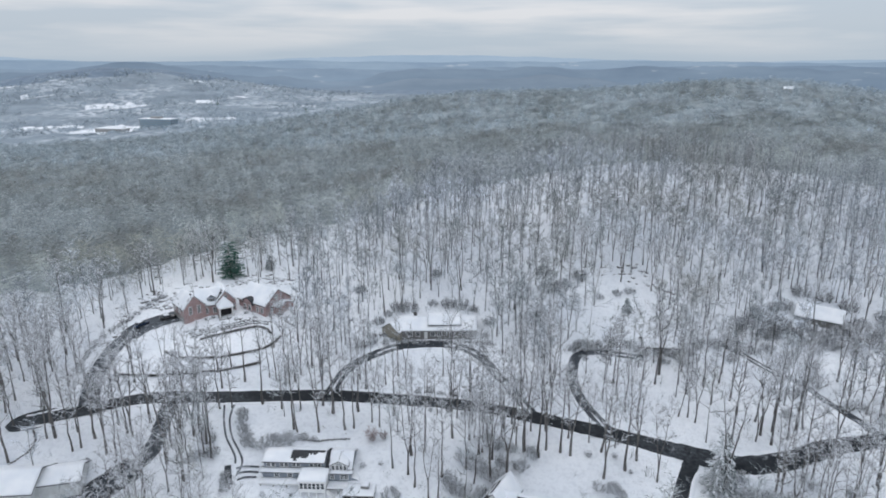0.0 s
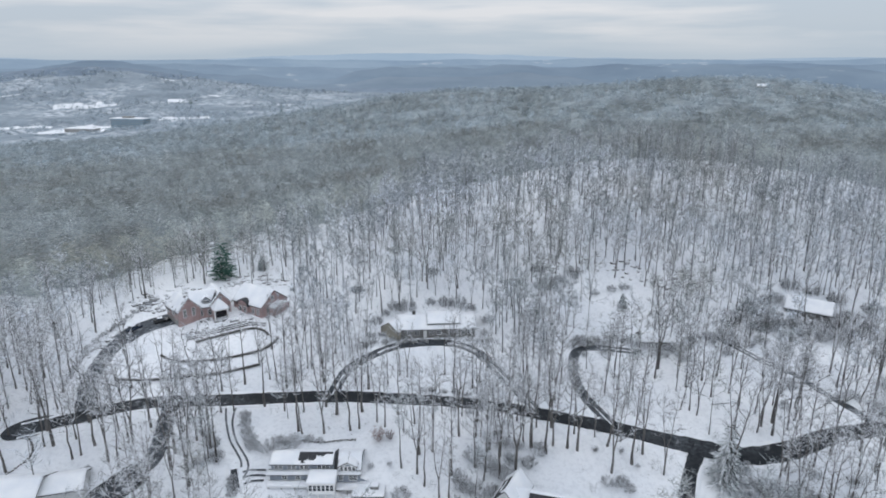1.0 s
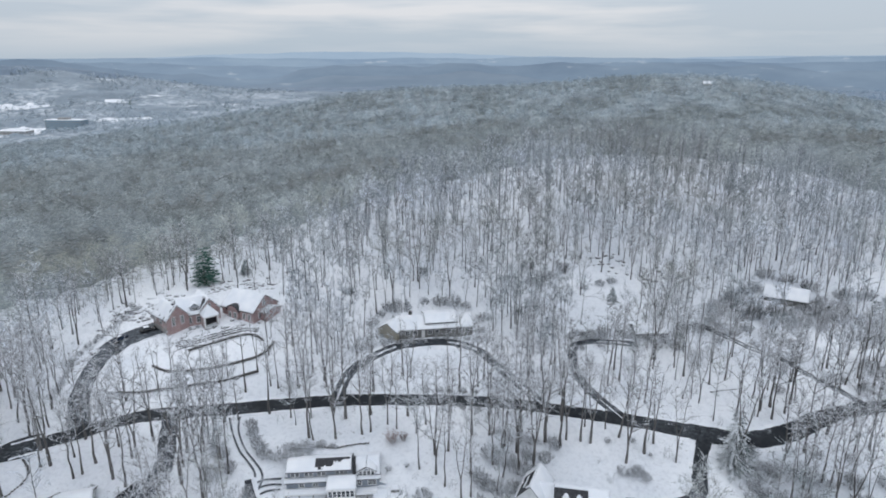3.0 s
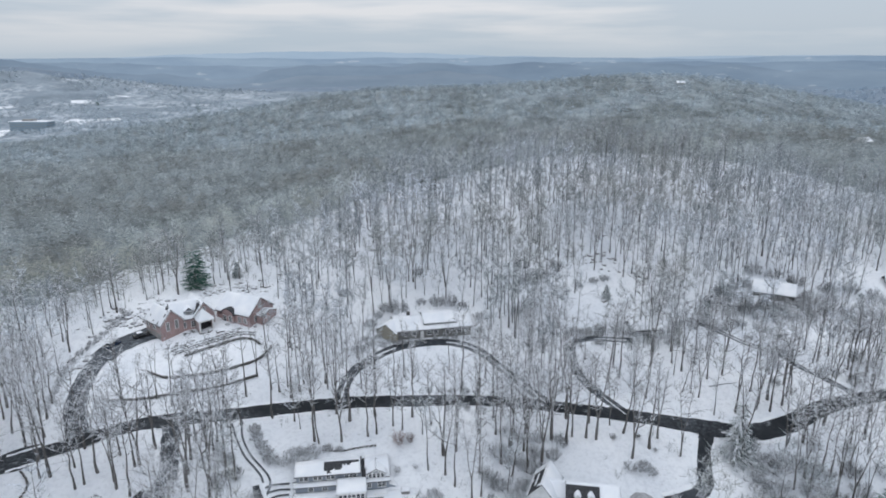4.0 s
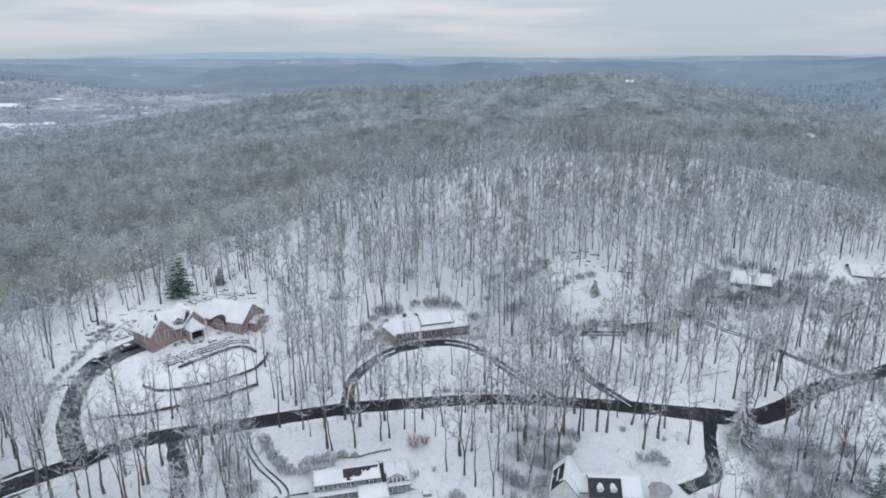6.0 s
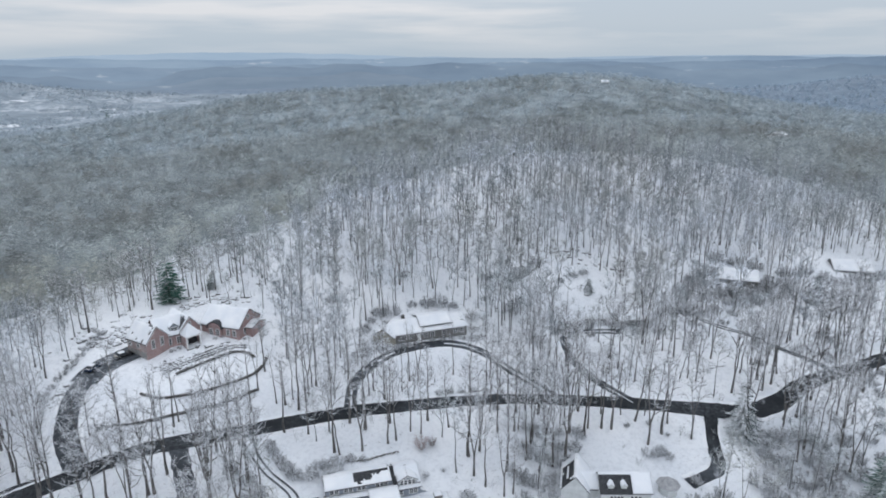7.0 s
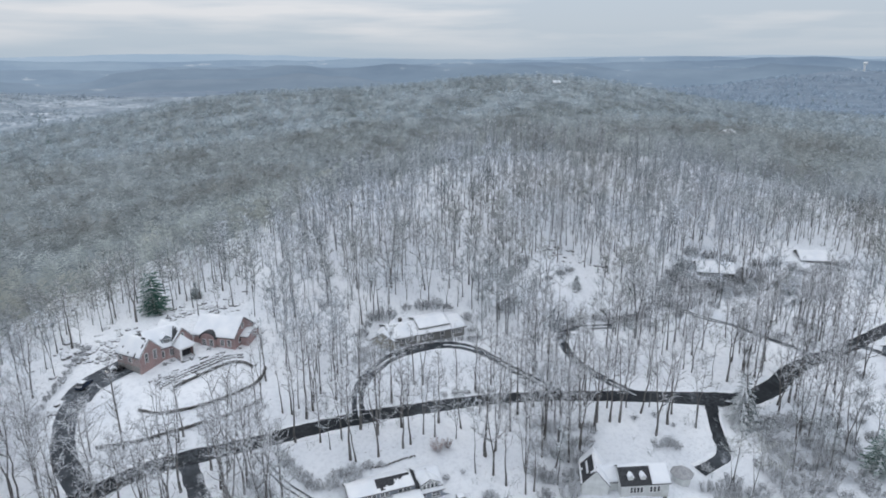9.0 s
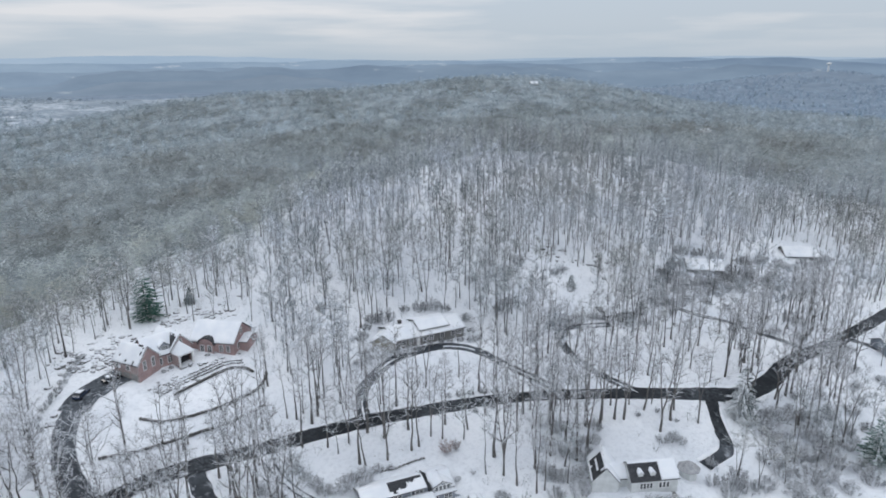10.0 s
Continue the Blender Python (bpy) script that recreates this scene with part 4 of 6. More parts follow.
def plant_woods():
    nr, rng = np.random.default_rng(21), random.Random(31)
    # among and behind the single trees
    x, y = scattered(-230, 400, 92, 620, 4.5, nr)
    d = np.hypot(x, y)
    keep = (nr.random(x.size) < tree_share(x, y) * np.where((x < -35) & (y > 192), 0.72, 1.0) * np.clip(0.71 + (y - 190) * 0.003 + 0.004 * np.maximum(0, -75 - x), 0.72, 1.0)) & in_sight(x, y) & ~thick_wood(x, y) & (d < 560)
    x, y, d = x[keep], y[keep], d[keep]
    gap = np.array([np.min(np.hypot(near_trees[:, 0] - a, near_trees[:, 1] - b)) for a, b in zip(x, y)])
    ok = (gap > 3.2) & ((line_distance(x, y, ROAD_LINES) > 1.8) | (y > 230))
    near = ok & (d < 290)
    kinds = [grow_tree(rng, rng.uniform(11.5, 18.5), 0, rng.uniform(3.2, 4.8), rng.uniform(0.34, 0.56), k % 2 == 0) for k in range(14)]
    plant_wood("woodland", kinds, x[near], y[near], 31, "bare snowy hardwood forest on the hillside", FAR_TWIG, FAR_TRUNK)
    kinds = [grow_slender_tree(rng, rng.uniform(11.5, 17.5), 84) for k in range(14)]
    far = ok & (d >= 290)
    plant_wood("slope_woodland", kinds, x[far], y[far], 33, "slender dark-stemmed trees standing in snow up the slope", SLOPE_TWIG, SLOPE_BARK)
    # close-grown wood; along the crest darker trees that kept some leaves
    x, y = scattered(-480, 950, 150, 640, 6.3, nr)
    d = np.hypot(x, y)
    keep = (nr.random(x.size) < tree_share(x, y) * np.where(d < 400, 0.95, 0.75)) & in_sight(x, y) & thick_wood(x, y) & (d < 600)
    x, y = x[keep], y[keep]
    c = closed(x, y)
    oak = (c > -6) & (c < 62 + 22 * np.sin(x * 0.05) * np.sin(y * 0.037)) & (x < 190) & (nr.random(x.size) < 0.8)
    fine = [grow_far_tree(rng, rng.uniform(10, 15), 62, 0.105, rng.uniform(3.4, 4.6)) for k in range(12)]
    kinds = [grow_far_tree(rng, rng.uniform(10, 15), 32, 0.18, rng.uniform(3.4, 4.6)) for k in range(12)]
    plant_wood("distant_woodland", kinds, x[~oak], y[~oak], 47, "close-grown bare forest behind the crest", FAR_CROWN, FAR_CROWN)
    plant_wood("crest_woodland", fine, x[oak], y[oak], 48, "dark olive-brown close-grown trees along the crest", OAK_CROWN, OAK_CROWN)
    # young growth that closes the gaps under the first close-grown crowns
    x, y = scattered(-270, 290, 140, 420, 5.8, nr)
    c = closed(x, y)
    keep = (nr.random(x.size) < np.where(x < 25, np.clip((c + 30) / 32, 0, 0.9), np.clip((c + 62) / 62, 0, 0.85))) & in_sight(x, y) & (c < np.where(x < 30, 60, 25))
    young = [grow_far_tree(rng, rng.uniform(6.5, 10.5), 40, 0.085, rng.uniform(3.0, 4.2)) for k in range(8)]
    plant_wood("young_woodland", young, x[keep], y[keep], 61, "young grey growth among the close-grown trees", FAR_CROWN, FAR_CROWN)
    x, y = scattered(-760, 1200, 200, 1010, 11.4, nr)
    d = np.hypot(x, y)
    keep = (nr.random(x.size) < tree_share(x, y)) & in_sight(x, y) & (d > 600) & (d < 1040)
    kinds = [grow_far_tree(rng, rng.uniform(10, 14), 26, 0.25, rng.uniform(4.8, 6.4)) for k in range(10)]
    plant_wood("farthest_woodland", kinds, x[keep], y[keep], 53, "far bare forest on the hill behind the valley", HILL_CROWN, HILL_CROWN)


plant_woods()


# open snowy fields of the far valleys: centre, half axes, how much wood is left
FIELDS = ((-650, 1235, 95, 125, 0.0), (-555, 1165, 70, 85, 0.0), (-500, 1385, 95, 66, 0.03), (-810, 1285, 105, 64, 0.04), (-770, 1553, 95, 50, 0.11), (-517, 1735, 60, 52, 0.13), (-1150, 1725, 70, 42, 0.14), (-937, 1805, 66, 44, 0.13),
          (-700, 1865, 60, 40, 0.13), (-590, 1630, 46, 38, 0.13), (-390, 1390, 84, 38, 0.1), (-1010, 1615, 60, 34, 0.13), (-340, 1645, 44, 40, 0.13), (1796, 1498, 70, 22, 0.1))


def in_field(x, y):
    s = np.zeros(np.shape(x), bool)
    for cx, cy, rx, ry, left in FIELDS:
        s |= ((x - cx) / rx) ** 2 + ((y - cy) / ry) ** 2 < 0.8
    return s & (np.sin(x * 0.9 + y * 0.37) * np.sin(y * 0.71) < 0.45)


def plant_valleys():
    """Stands of trees in the far valleys, thick in some places and open in others."""
    nr, rng = np.random.default_rng(71), random.Random(72)
    for name, span, cell, lo, hi, label, mat in (
            ("western_woodland", (-1250, -100, 1040, 2000), 14.5, 1050, 2050, "hazy blue-grey stands of bare trees between snowy fields in the valley", VALLEY_CROWN),
            ("eastern_woodland", (380, 2300, 520, 1750), 21.0, 1000, 2500, "dim hazy blue-grey stands of trees in the wooded eastern valley", EAST_CROWN)):
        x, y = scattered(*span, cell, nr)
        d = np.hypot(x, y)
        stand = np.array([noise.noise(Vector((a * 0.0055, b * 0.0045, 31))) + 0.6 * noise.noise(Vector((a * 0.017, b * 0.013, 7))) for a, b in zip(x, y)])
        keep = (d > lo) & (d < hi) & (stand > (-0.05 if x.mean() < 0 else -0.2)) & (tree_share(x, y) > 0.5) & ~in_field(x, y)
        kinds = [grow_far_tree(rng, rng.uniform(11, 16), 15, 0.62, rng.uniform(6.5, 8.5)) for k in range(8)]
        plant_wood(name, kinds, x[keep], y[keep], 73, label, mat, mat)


plant_valleys()


def undergrowth():
    """Saplings and brambles that stand through the snow under the trees."""
    nr, rng = np.random.default_rng(91), random.Random(92)
    kinds = []
    for k in range(8):
        V, T = [], []
        for i in range(7):
            az = rng.uniform(0, 6.28)
            p = Vector((rng.gauss(0, 0.35), rng.gauss(0, 0.35), -0.1))
            q = p + Vector((math.cos(az) * rng.uniform(0.1, 0.9), math.sin(az) * rng.uniform(0.1, 0.9), rng.uniform(0.7, 2.4)))
            tube(V, T, [p, q], [rng.uniform(0.022, 0.04), 0], 3)
            for j in range(2):
                s = p.lerp(q, rng.uniform(0.4, 0.9))
                tube(V, T, [s, s + Vector((rng.gauss(0, 0.5), rng.gauss(0, 0.5), rng.uniform(0.1, 0.8)))], [0.022, 0], 3)
        kinds.append((np.array(V), np.array(T)))
    x, y = scattered(-190, 330, 94, 300, 4.1, nr)
    keep = (nr.random(x.size) < 0.2 + 0.6 * (tree_share(x, y) > 0.3)) & in_sight(x, y) & ~thick_wood(x, y) & (tree_share(x, y) > 0.04)
    x, y = x[keep], y[keep]
    ok = line_distance(x, y, ROAD_LINES) > 0.9
    x, y = x[ok], y[ok]
    z, vs, ts, base = height(x, y), [], [], 0
    for i in range(len(x)):
        v, f = kinds[i % 8]
        a, s = i * 2.39996, 0.6 + 0.9 * ((i * 0.754877) % 1)
        c, sn = math.cos(a) * s, math.sin(a) * s
        vs.append(np.stack([v[:, 0] * c - v[:, 1] * sn + x[i], v[:, 0] * sn + v[:, 1] * c + y[i], v[:, 2] * s + z[i]], 1))
        ts.append(f + base)
        base += len(v)
    ob = new("undergrowth", mesh_np("undergrowth", np.vstack(vs), np.vstack(ts), FAR_TWIG))
    tagged(ob, "thin leafless saplings and brambles in the snow", "undergrowth", kind="stuff")


undergrowth()


def far_canopy(name, radii, label, low, high, tint, lift, flecks, a0=-46, a1=66, cover=0.6, grain=1.0):
    """Treetops where single trees run together."""
    angs = np.radians(np.linspace(a0, a1, int((a1 - a0) / 0.42)))
    A, Rr = np.meshgrid(angs, radii)
    X, Y = Rr * np.sin(A) - 20, Rr * np.cos(A)
    flat = list(zip(X.ravel(), Y.ravel()))
    k1, k2 = (0.028, 0.11) if grain == 1.0 else (0.011, 0.032)
    lump = np.array([2.6 * noise.noise(Vector((a * k1, b * k1, 0))) + 3.6 * noise.noise(Vector((a * k2, b * k2, 4))) for a, b in flat]).reshape(X.shape)
    open_ = np.array([noise.noise(Vector((a * 0.006, b * 0.0035, 8))) + 0.6 * noise.noise(Vector((a * 0.02, b * 0.012, 3))) for a, b in flat]).reshape(X.shape)
    wood = np.clip((np.where(Rr < 1000, 1.5, cover) - open_) / 0.10, 0, 1)
    for cx, cy, rx, ry, floor_ in FIELDS:
        wood = np.minimum(wood, np.clip(((X - cx) / rx) ** 2 + ((Y - cy) / ry) ** 2 + 0.19 * lump - 0.42, floor_, 0.6) / 0.6)
    wood = np.minimum(wood, 0.3 + 0.7 * tree_share(X, Y))
    wood = wood * np.clip((closed(X, Y) + np.where(X < 20, -2, 14)) / 50, 0.0, 1)
    Z = height(X, Y) - 2.5 + wood * (lift - 1.2 * np.clip((520 - Rr) / 120, 0, 1) + 4.0 * np.clip((Rr - 1040) / 200, 0, 1) + lump)
    idx = np.arange(X.size).reshape(X.shape)
    q = np.stack([idx[:-1, :-1], idx[:-1, 1:], idx[1:, 1:], idx[1:, :-1]], -1).reshape(-1, 4)
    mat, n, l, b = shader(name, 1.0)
    # low and high hold distance haze too: bluer base colour for farther sheets
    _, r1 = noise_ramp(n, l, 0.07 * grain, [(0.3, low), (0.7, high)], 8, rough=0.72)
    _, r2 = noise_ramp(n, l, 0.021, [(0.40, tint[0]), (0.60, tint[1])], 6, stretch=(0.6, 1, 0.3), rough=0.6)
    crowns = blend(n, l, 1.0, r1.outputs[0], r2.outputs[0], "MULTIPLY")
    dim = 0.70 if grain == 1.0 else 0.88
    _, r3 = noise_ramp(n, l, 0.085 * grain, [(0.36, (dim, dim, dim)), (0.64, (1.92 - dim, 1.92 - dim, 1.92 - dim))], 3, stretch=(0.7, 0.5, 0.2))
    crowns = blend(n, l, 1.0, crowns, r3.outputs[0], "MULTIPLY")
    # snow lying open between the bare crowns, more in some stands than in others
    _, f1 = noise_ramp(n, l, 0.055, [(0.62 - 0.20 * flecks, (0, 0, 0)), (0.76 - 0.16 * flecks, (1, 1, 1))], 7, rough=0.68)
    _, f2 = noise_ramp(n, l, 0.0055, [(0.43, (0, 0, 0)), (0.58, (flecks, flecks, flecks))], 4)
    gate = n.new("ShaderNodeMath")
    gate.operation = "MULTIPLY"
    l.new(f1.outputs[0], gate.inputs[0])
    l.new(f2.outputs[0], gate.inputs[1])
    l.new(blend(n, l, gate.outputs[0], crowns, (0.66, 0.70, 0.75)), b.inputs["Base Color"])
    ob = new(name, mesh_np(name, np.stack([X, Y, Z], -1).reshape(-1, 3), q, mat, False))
    tagged(ob, label, "woods", kind="stuff")


FAR_RADII = spaced(205, 3300, 205, 800, 5.0, 1.028)
SPLIT, SPLIT_FAR = int(np.searchsorted(FAR_RADII, 1030)), int(np.searchsorted(FAR_RADII, 1980))
far_canopy("hill_treetops", FAR_RADII[:SPLIT + 1], "grey treetops of the wooded hill and valley", (0.20, 0.226, 0.236), (0.285, 0.320, 0.333), ((0.82, 0.82, 0.80), (1.14, 1.15, 1.17)), 6.5, 0.30)
far_canopy("distant_treetops", FAR_RADII[SPLIT:SPLIT_FAR + 1], "hazy blue-grey treetops of far wooded valleys between snowy fields", (0.215, 0.260, 0.300), (0.295, 0.342, 0.384), ((0.90, 0.91, 0.92), (1.1, 1.1, 1.11)), 6.5, 0.85, -46, 10, 1.2, 0.5)
far_canopy("horizon_treetops", FAR_RADII[SPLIT_FAR:], "dim hazy blue woods before the far ridges", (0.172, 0.222, 0.280), (0.212, 0.266, 0.328), ((0.90, 0.92, 0.95), (1.10, 1.09, 1.08)), 6.0, 0.34, -46, 10, 1.2, 0.5)
far_canopy("eastern_treetops", FAR_RADII[SPLIT:], "dim hazy blue-grey treetops of the wooded eastern valley", (0.178, 0.228, 0.285), (0.215, 0.268, 0.328), ((0.92, 0.94, 0.96), (1.10, 1.09, 1.08)), 5.0, 0.3, 9.9, 66, 1.2, 0.5)


# ---- houses ----
def gz(x, y):
    return float(height(np.array(float(x)), np.array(float(y))))


def walls(parent, mat, at, x0, x1, y0, y1, z0, ze, zr, run, name="wall", label=""):
    bm = bmesh.new()
    gable_walls(bm, x0, x1, y0, y1, z0, ze, zr, run)
    return part(name, bm, mat, parent, label, at=at)


def roof(parent, at, x0, x1, y0, y1, ze, zr, run, over=0.35, bare=None, seed=0, snow=True, sides=(0, 1), label="dark shingle roof"):
    bm = bmesh.new()
    gable_roof(bm, x0, x1, y0, y1, ze, zr, run, over)
    part("roof", bm, SHINGLE, parent, label, at=at)
    if snow:
        gable_snow(parent, x0, x1, y0, y1, ze, zr, run, over - 0.04, bare=bare, seed=seed, at=at, sides=sides)


def gable_trim(parent, at, x0, x1, y, ze, zr, over=0.35):
    """White rake boards on the gable that faces -y."""
    xm = (x0 + x1) / 2
    k = (zr - ze) / (xm - x0)
    for s in (-1, 1):
        bm = bmesh.new()
        xe = xm + s * ((x1 - x0) / 2 + over)
        a, b = Vector((xe, y - over - 0.03, ze - over * k - 0.16)), Vector((xm, y - over - 0.03, zr - 0.16))
        up = Vector((0, 0, 0.2))
        prism(bm, [a, b, b + up, a + up], (0, 0.06, 0))
        part("rake_board", bm, TRIM, parent, "white rake board", at=at)


def brick_house():
    base = thing("brick_house", (-64, 181.6, 7.1), 0, "rambling pink brick house with steep snow-covered gables", "house")

    def wing(x, y, turn, z=0.0):
        return pose(x + 64, y - 182, z, 0, 0, turn)

    lw, mw, gw, rw = wing(-76.8, 175.2, 42, 0.7), wing(-73.4, 179.4, 20), wing(-69.1, 181.0, 30), wing(-63.6, 186.6, -35)
    # garage wing
    walls(base, BRICK, lw, 0, 6.6, 0, 8.2, -4.5, 3.3, 6.9, "y", "garage_wall")
    roof(base, lw, 0, 6.6, 0, 8.2, 3.3, 6.9, "y", seed=1, bare=lambda s, t: noise.noise(Vector((s * 7, t * 5, 9))) > 0.44 and s < 0.8)
    gable_trim(base, lw, 0, 6.6, 0, 3.3, 6.9)
    for x in (2.0, 4.6):
        window(base, x, -0.02, 1.2, 0, 0.8, 2.3, "tall_window", 1, 3, at=lw)
    for y in (1.6, 4.2, 6.8):
        bm = bmesh.new()
        box(bm, -0.06, 0.02, y - 1.1, y + 1.1, -2.2, 0.6)
        for k in range(1, 4):
            box(bm, -0.09, -0.04, y - 1.05, y + 1.05, -2.2 + 0.7 * k - 0.03, -2.2 + 0.7 * k + 0.03)
        part("garage_door", bm, CONCRETE, base, "pale panelled garage door", at=lw)
    window(base, -0.02, 3.4, 1.5, 270, 1.1, 1.0, at=lw)
    window(base, -0.02, 7.0, 1.5, 270, 1.1, 1.0, at=lw)
    # middle
    walls(base, BRICK, mw, -1, 7.6, 0, 9.5, -3.4, 3.5, 7.3, "x", "middle_wall")
    roof(base, mw, -1.2, 7.6, 0, 9.5, 3.5, 7.3, "x", seed=5)
    for x in (1.6, 4.2):
        window(base, x, -0.02, 0.9, 0, 1.1, 1.7, bars=1, rows=2, at=mw)
    walls(base, SIDING, mw, 2.2, 4.6, 0.7, 4.0, 3.4, 5.3, 6.3, "y", "dormer")
    roof(base, mw, 2.2, 4.6, 0.7, 4.0, 5.3, 6.3, "y", 0.2, seed=7)
    window(base, 3.4, 0.68, 4.1, 0, 1.5, 1.2, "dormer_window", 2, 1, at=mw)
    # tall cross gable with the entrance porch
    walls(base, BRICK, gw, 0, 5.8, 0, 9.5, -3.0, 4.0, 7.4, "y", "entrance_wall")
    roof(base, gw, 0, 5.8, 0, 9.5, 4.0, 7.4, "y", seed=9, bare=lambda s, t: 0.06 < s < 0.6 and t + 0.25 * noise.noise(Vector((s * 7, t * 6, 3))) < 0.82)
    gable_trim(base, gw, 0, 5.8, 0, 4.0, 7.4)
    window(base, 2.9, -0.02, 5.0, 0, 0.7, 0.9, "gable_vent", 0, 2, at=gw)
    window(base, 5.0, -0.02, 1.0, 0, 0.8, 1.7, bars=1, rows=2, at=gw)
    for x in (0.35, 4.05):
        bm = bmesh.new()
        box(bm, x - 0.2, x + 0.2, -3.2, -2.8, -2.6, 2.75)
        part("porch_column", bm, TRIM, base, "white porch column", at=gw)
    bm = bmesh.new()
    box(bm, 0.1, 4.3, -3.25, -2.8, 2.75, 3.18)
    part("porch_beam", bm, TRIM, base, "white porch beam", at=gw)
    bm = bmesh.new()
    box(bm, 0.0, 0.35, -2.8, 0.02, -2.6, 3.0)
    part("porch_wall", bm, BRICK, base, at=gw)
    bm = bmesh.new()
    box(bm, 4.0, 4.4, -2.8, 0.02, -2.6, 3.0)
    part("porch_wall", bm, BRICK, base, at=gw)
    # dark panel across the porch opening: shade of the recess put into colour
    bm = bmesh.new()
    box(bm, 0.5, 3.9, -1.5, -1.4, -0.4, 2.7)
    part("front_door", bm, DARK, base, "dark panel painting the shaded porch recess with its door", at=gw)
    bm = bmesh.new()
    eave = [(-0.15, -3.4, 3.3), (4.55, -3.4, 3.3), (4.55, 0.5, 3.3), (-0.15, 0.5, 3.3)]
    tip = bm.verts.new((2.2, -0.6, 6.0))
    ring = [bm.verts.new(p) for p in eave]
    low = [bm.verts.new((p[0], p[1], 3.18)) for p in eave]
    for i in range(4):
        j = (i + 1) % 4
        bm.faces.new((ring[i], ring[j], tip))
        bm.faces.new((low[i], low[j], ring[j], ring[i]))
    bm.faces.new(low[::-1])
    part("porch_roof", bm, SNOW, base, "steep snow-covered porch roof", at=gw)
    bm = bmesh.new()
    box(bm, -0.2, 4.6, -3.9, 0.0, -2.8, -0.35)
    box(bm, 0.4, 4.0, -4.4, -3.9, -2.8, -0.6)
    part("porch_step", bm, STONE, base, at=gw)
    # east wing
    walls(base, BRICK, rw, -0.5, 11.8, 0, 10.4, -3.0, 3.2, 7.1, "x", "east_wall")
    roof(base, rw, -0.8, 11.8, 0, 10.4, 3.2, 7.1, "x", seed=13)
    # low arched bay under the eave
    bm = bmesh.new()
    arc = [(2.0, -0.55, -3.0), (6.4, -0.55, -3.0)] + [(4.2 + 2.2 * math.cos(radians(a)), -0.55, 2.5 + 1.7 * math.sin(radians(a))) for a in range(0, 181, 15)]
    prism(bm, arc, (0, 2.6, 0))
    part("arched_bay", bm, BRICK, base, "brick bay with an arched top", at=rw)
    bm = bmesh.new()
    for i in range(12):
        a0, a1 = radians(i * 15), radians(i * 15 + 15)
        pts = [(4.2 + r * math.cos(a), -0.75, 2.55 + r * 0.78 * math.sin(a)) for r, a in ((2.2, a0), (2.2, a1), (2.55, a1), (2.55, a0))]
        prism(bm, pts, (0, 3.2, 0))
    part("bay_hood", bm, SHINGLE, base, "curved dark hood over the bay", at=rw)
    for x in (3.1, 5.2):
        window(base, x, -0.58, 0.6, 0, 1.0, 1.7, "bay_window", 1, 2, at=rw)
    for x in (8.2, 10.2):
        window(base, x, -0.02, 0.7, 0, 0.9, 1.6, bars=1, rows=2, at=rw)
    for y in (2.6, 6.4):
        window(base, 11.82, y, 0.8, 90, 1.0, 1.6, bars=1, rows=2, at=rw)
    window(base, 11.82, 4.6, 4.3, 90, 0.9, 1.3, bars=1, rows=2, at=rw)
    walls(base, BRICK, rw, 11.6, 14.0, 3.0, 9.2, -3.0, 2.4, 3.4, "x", "annex_wall")
    roof(base, rw, 11.7, 14.0, 3.0, 9.2, 2.4, 3.4, "x", 0.3, seed=17)


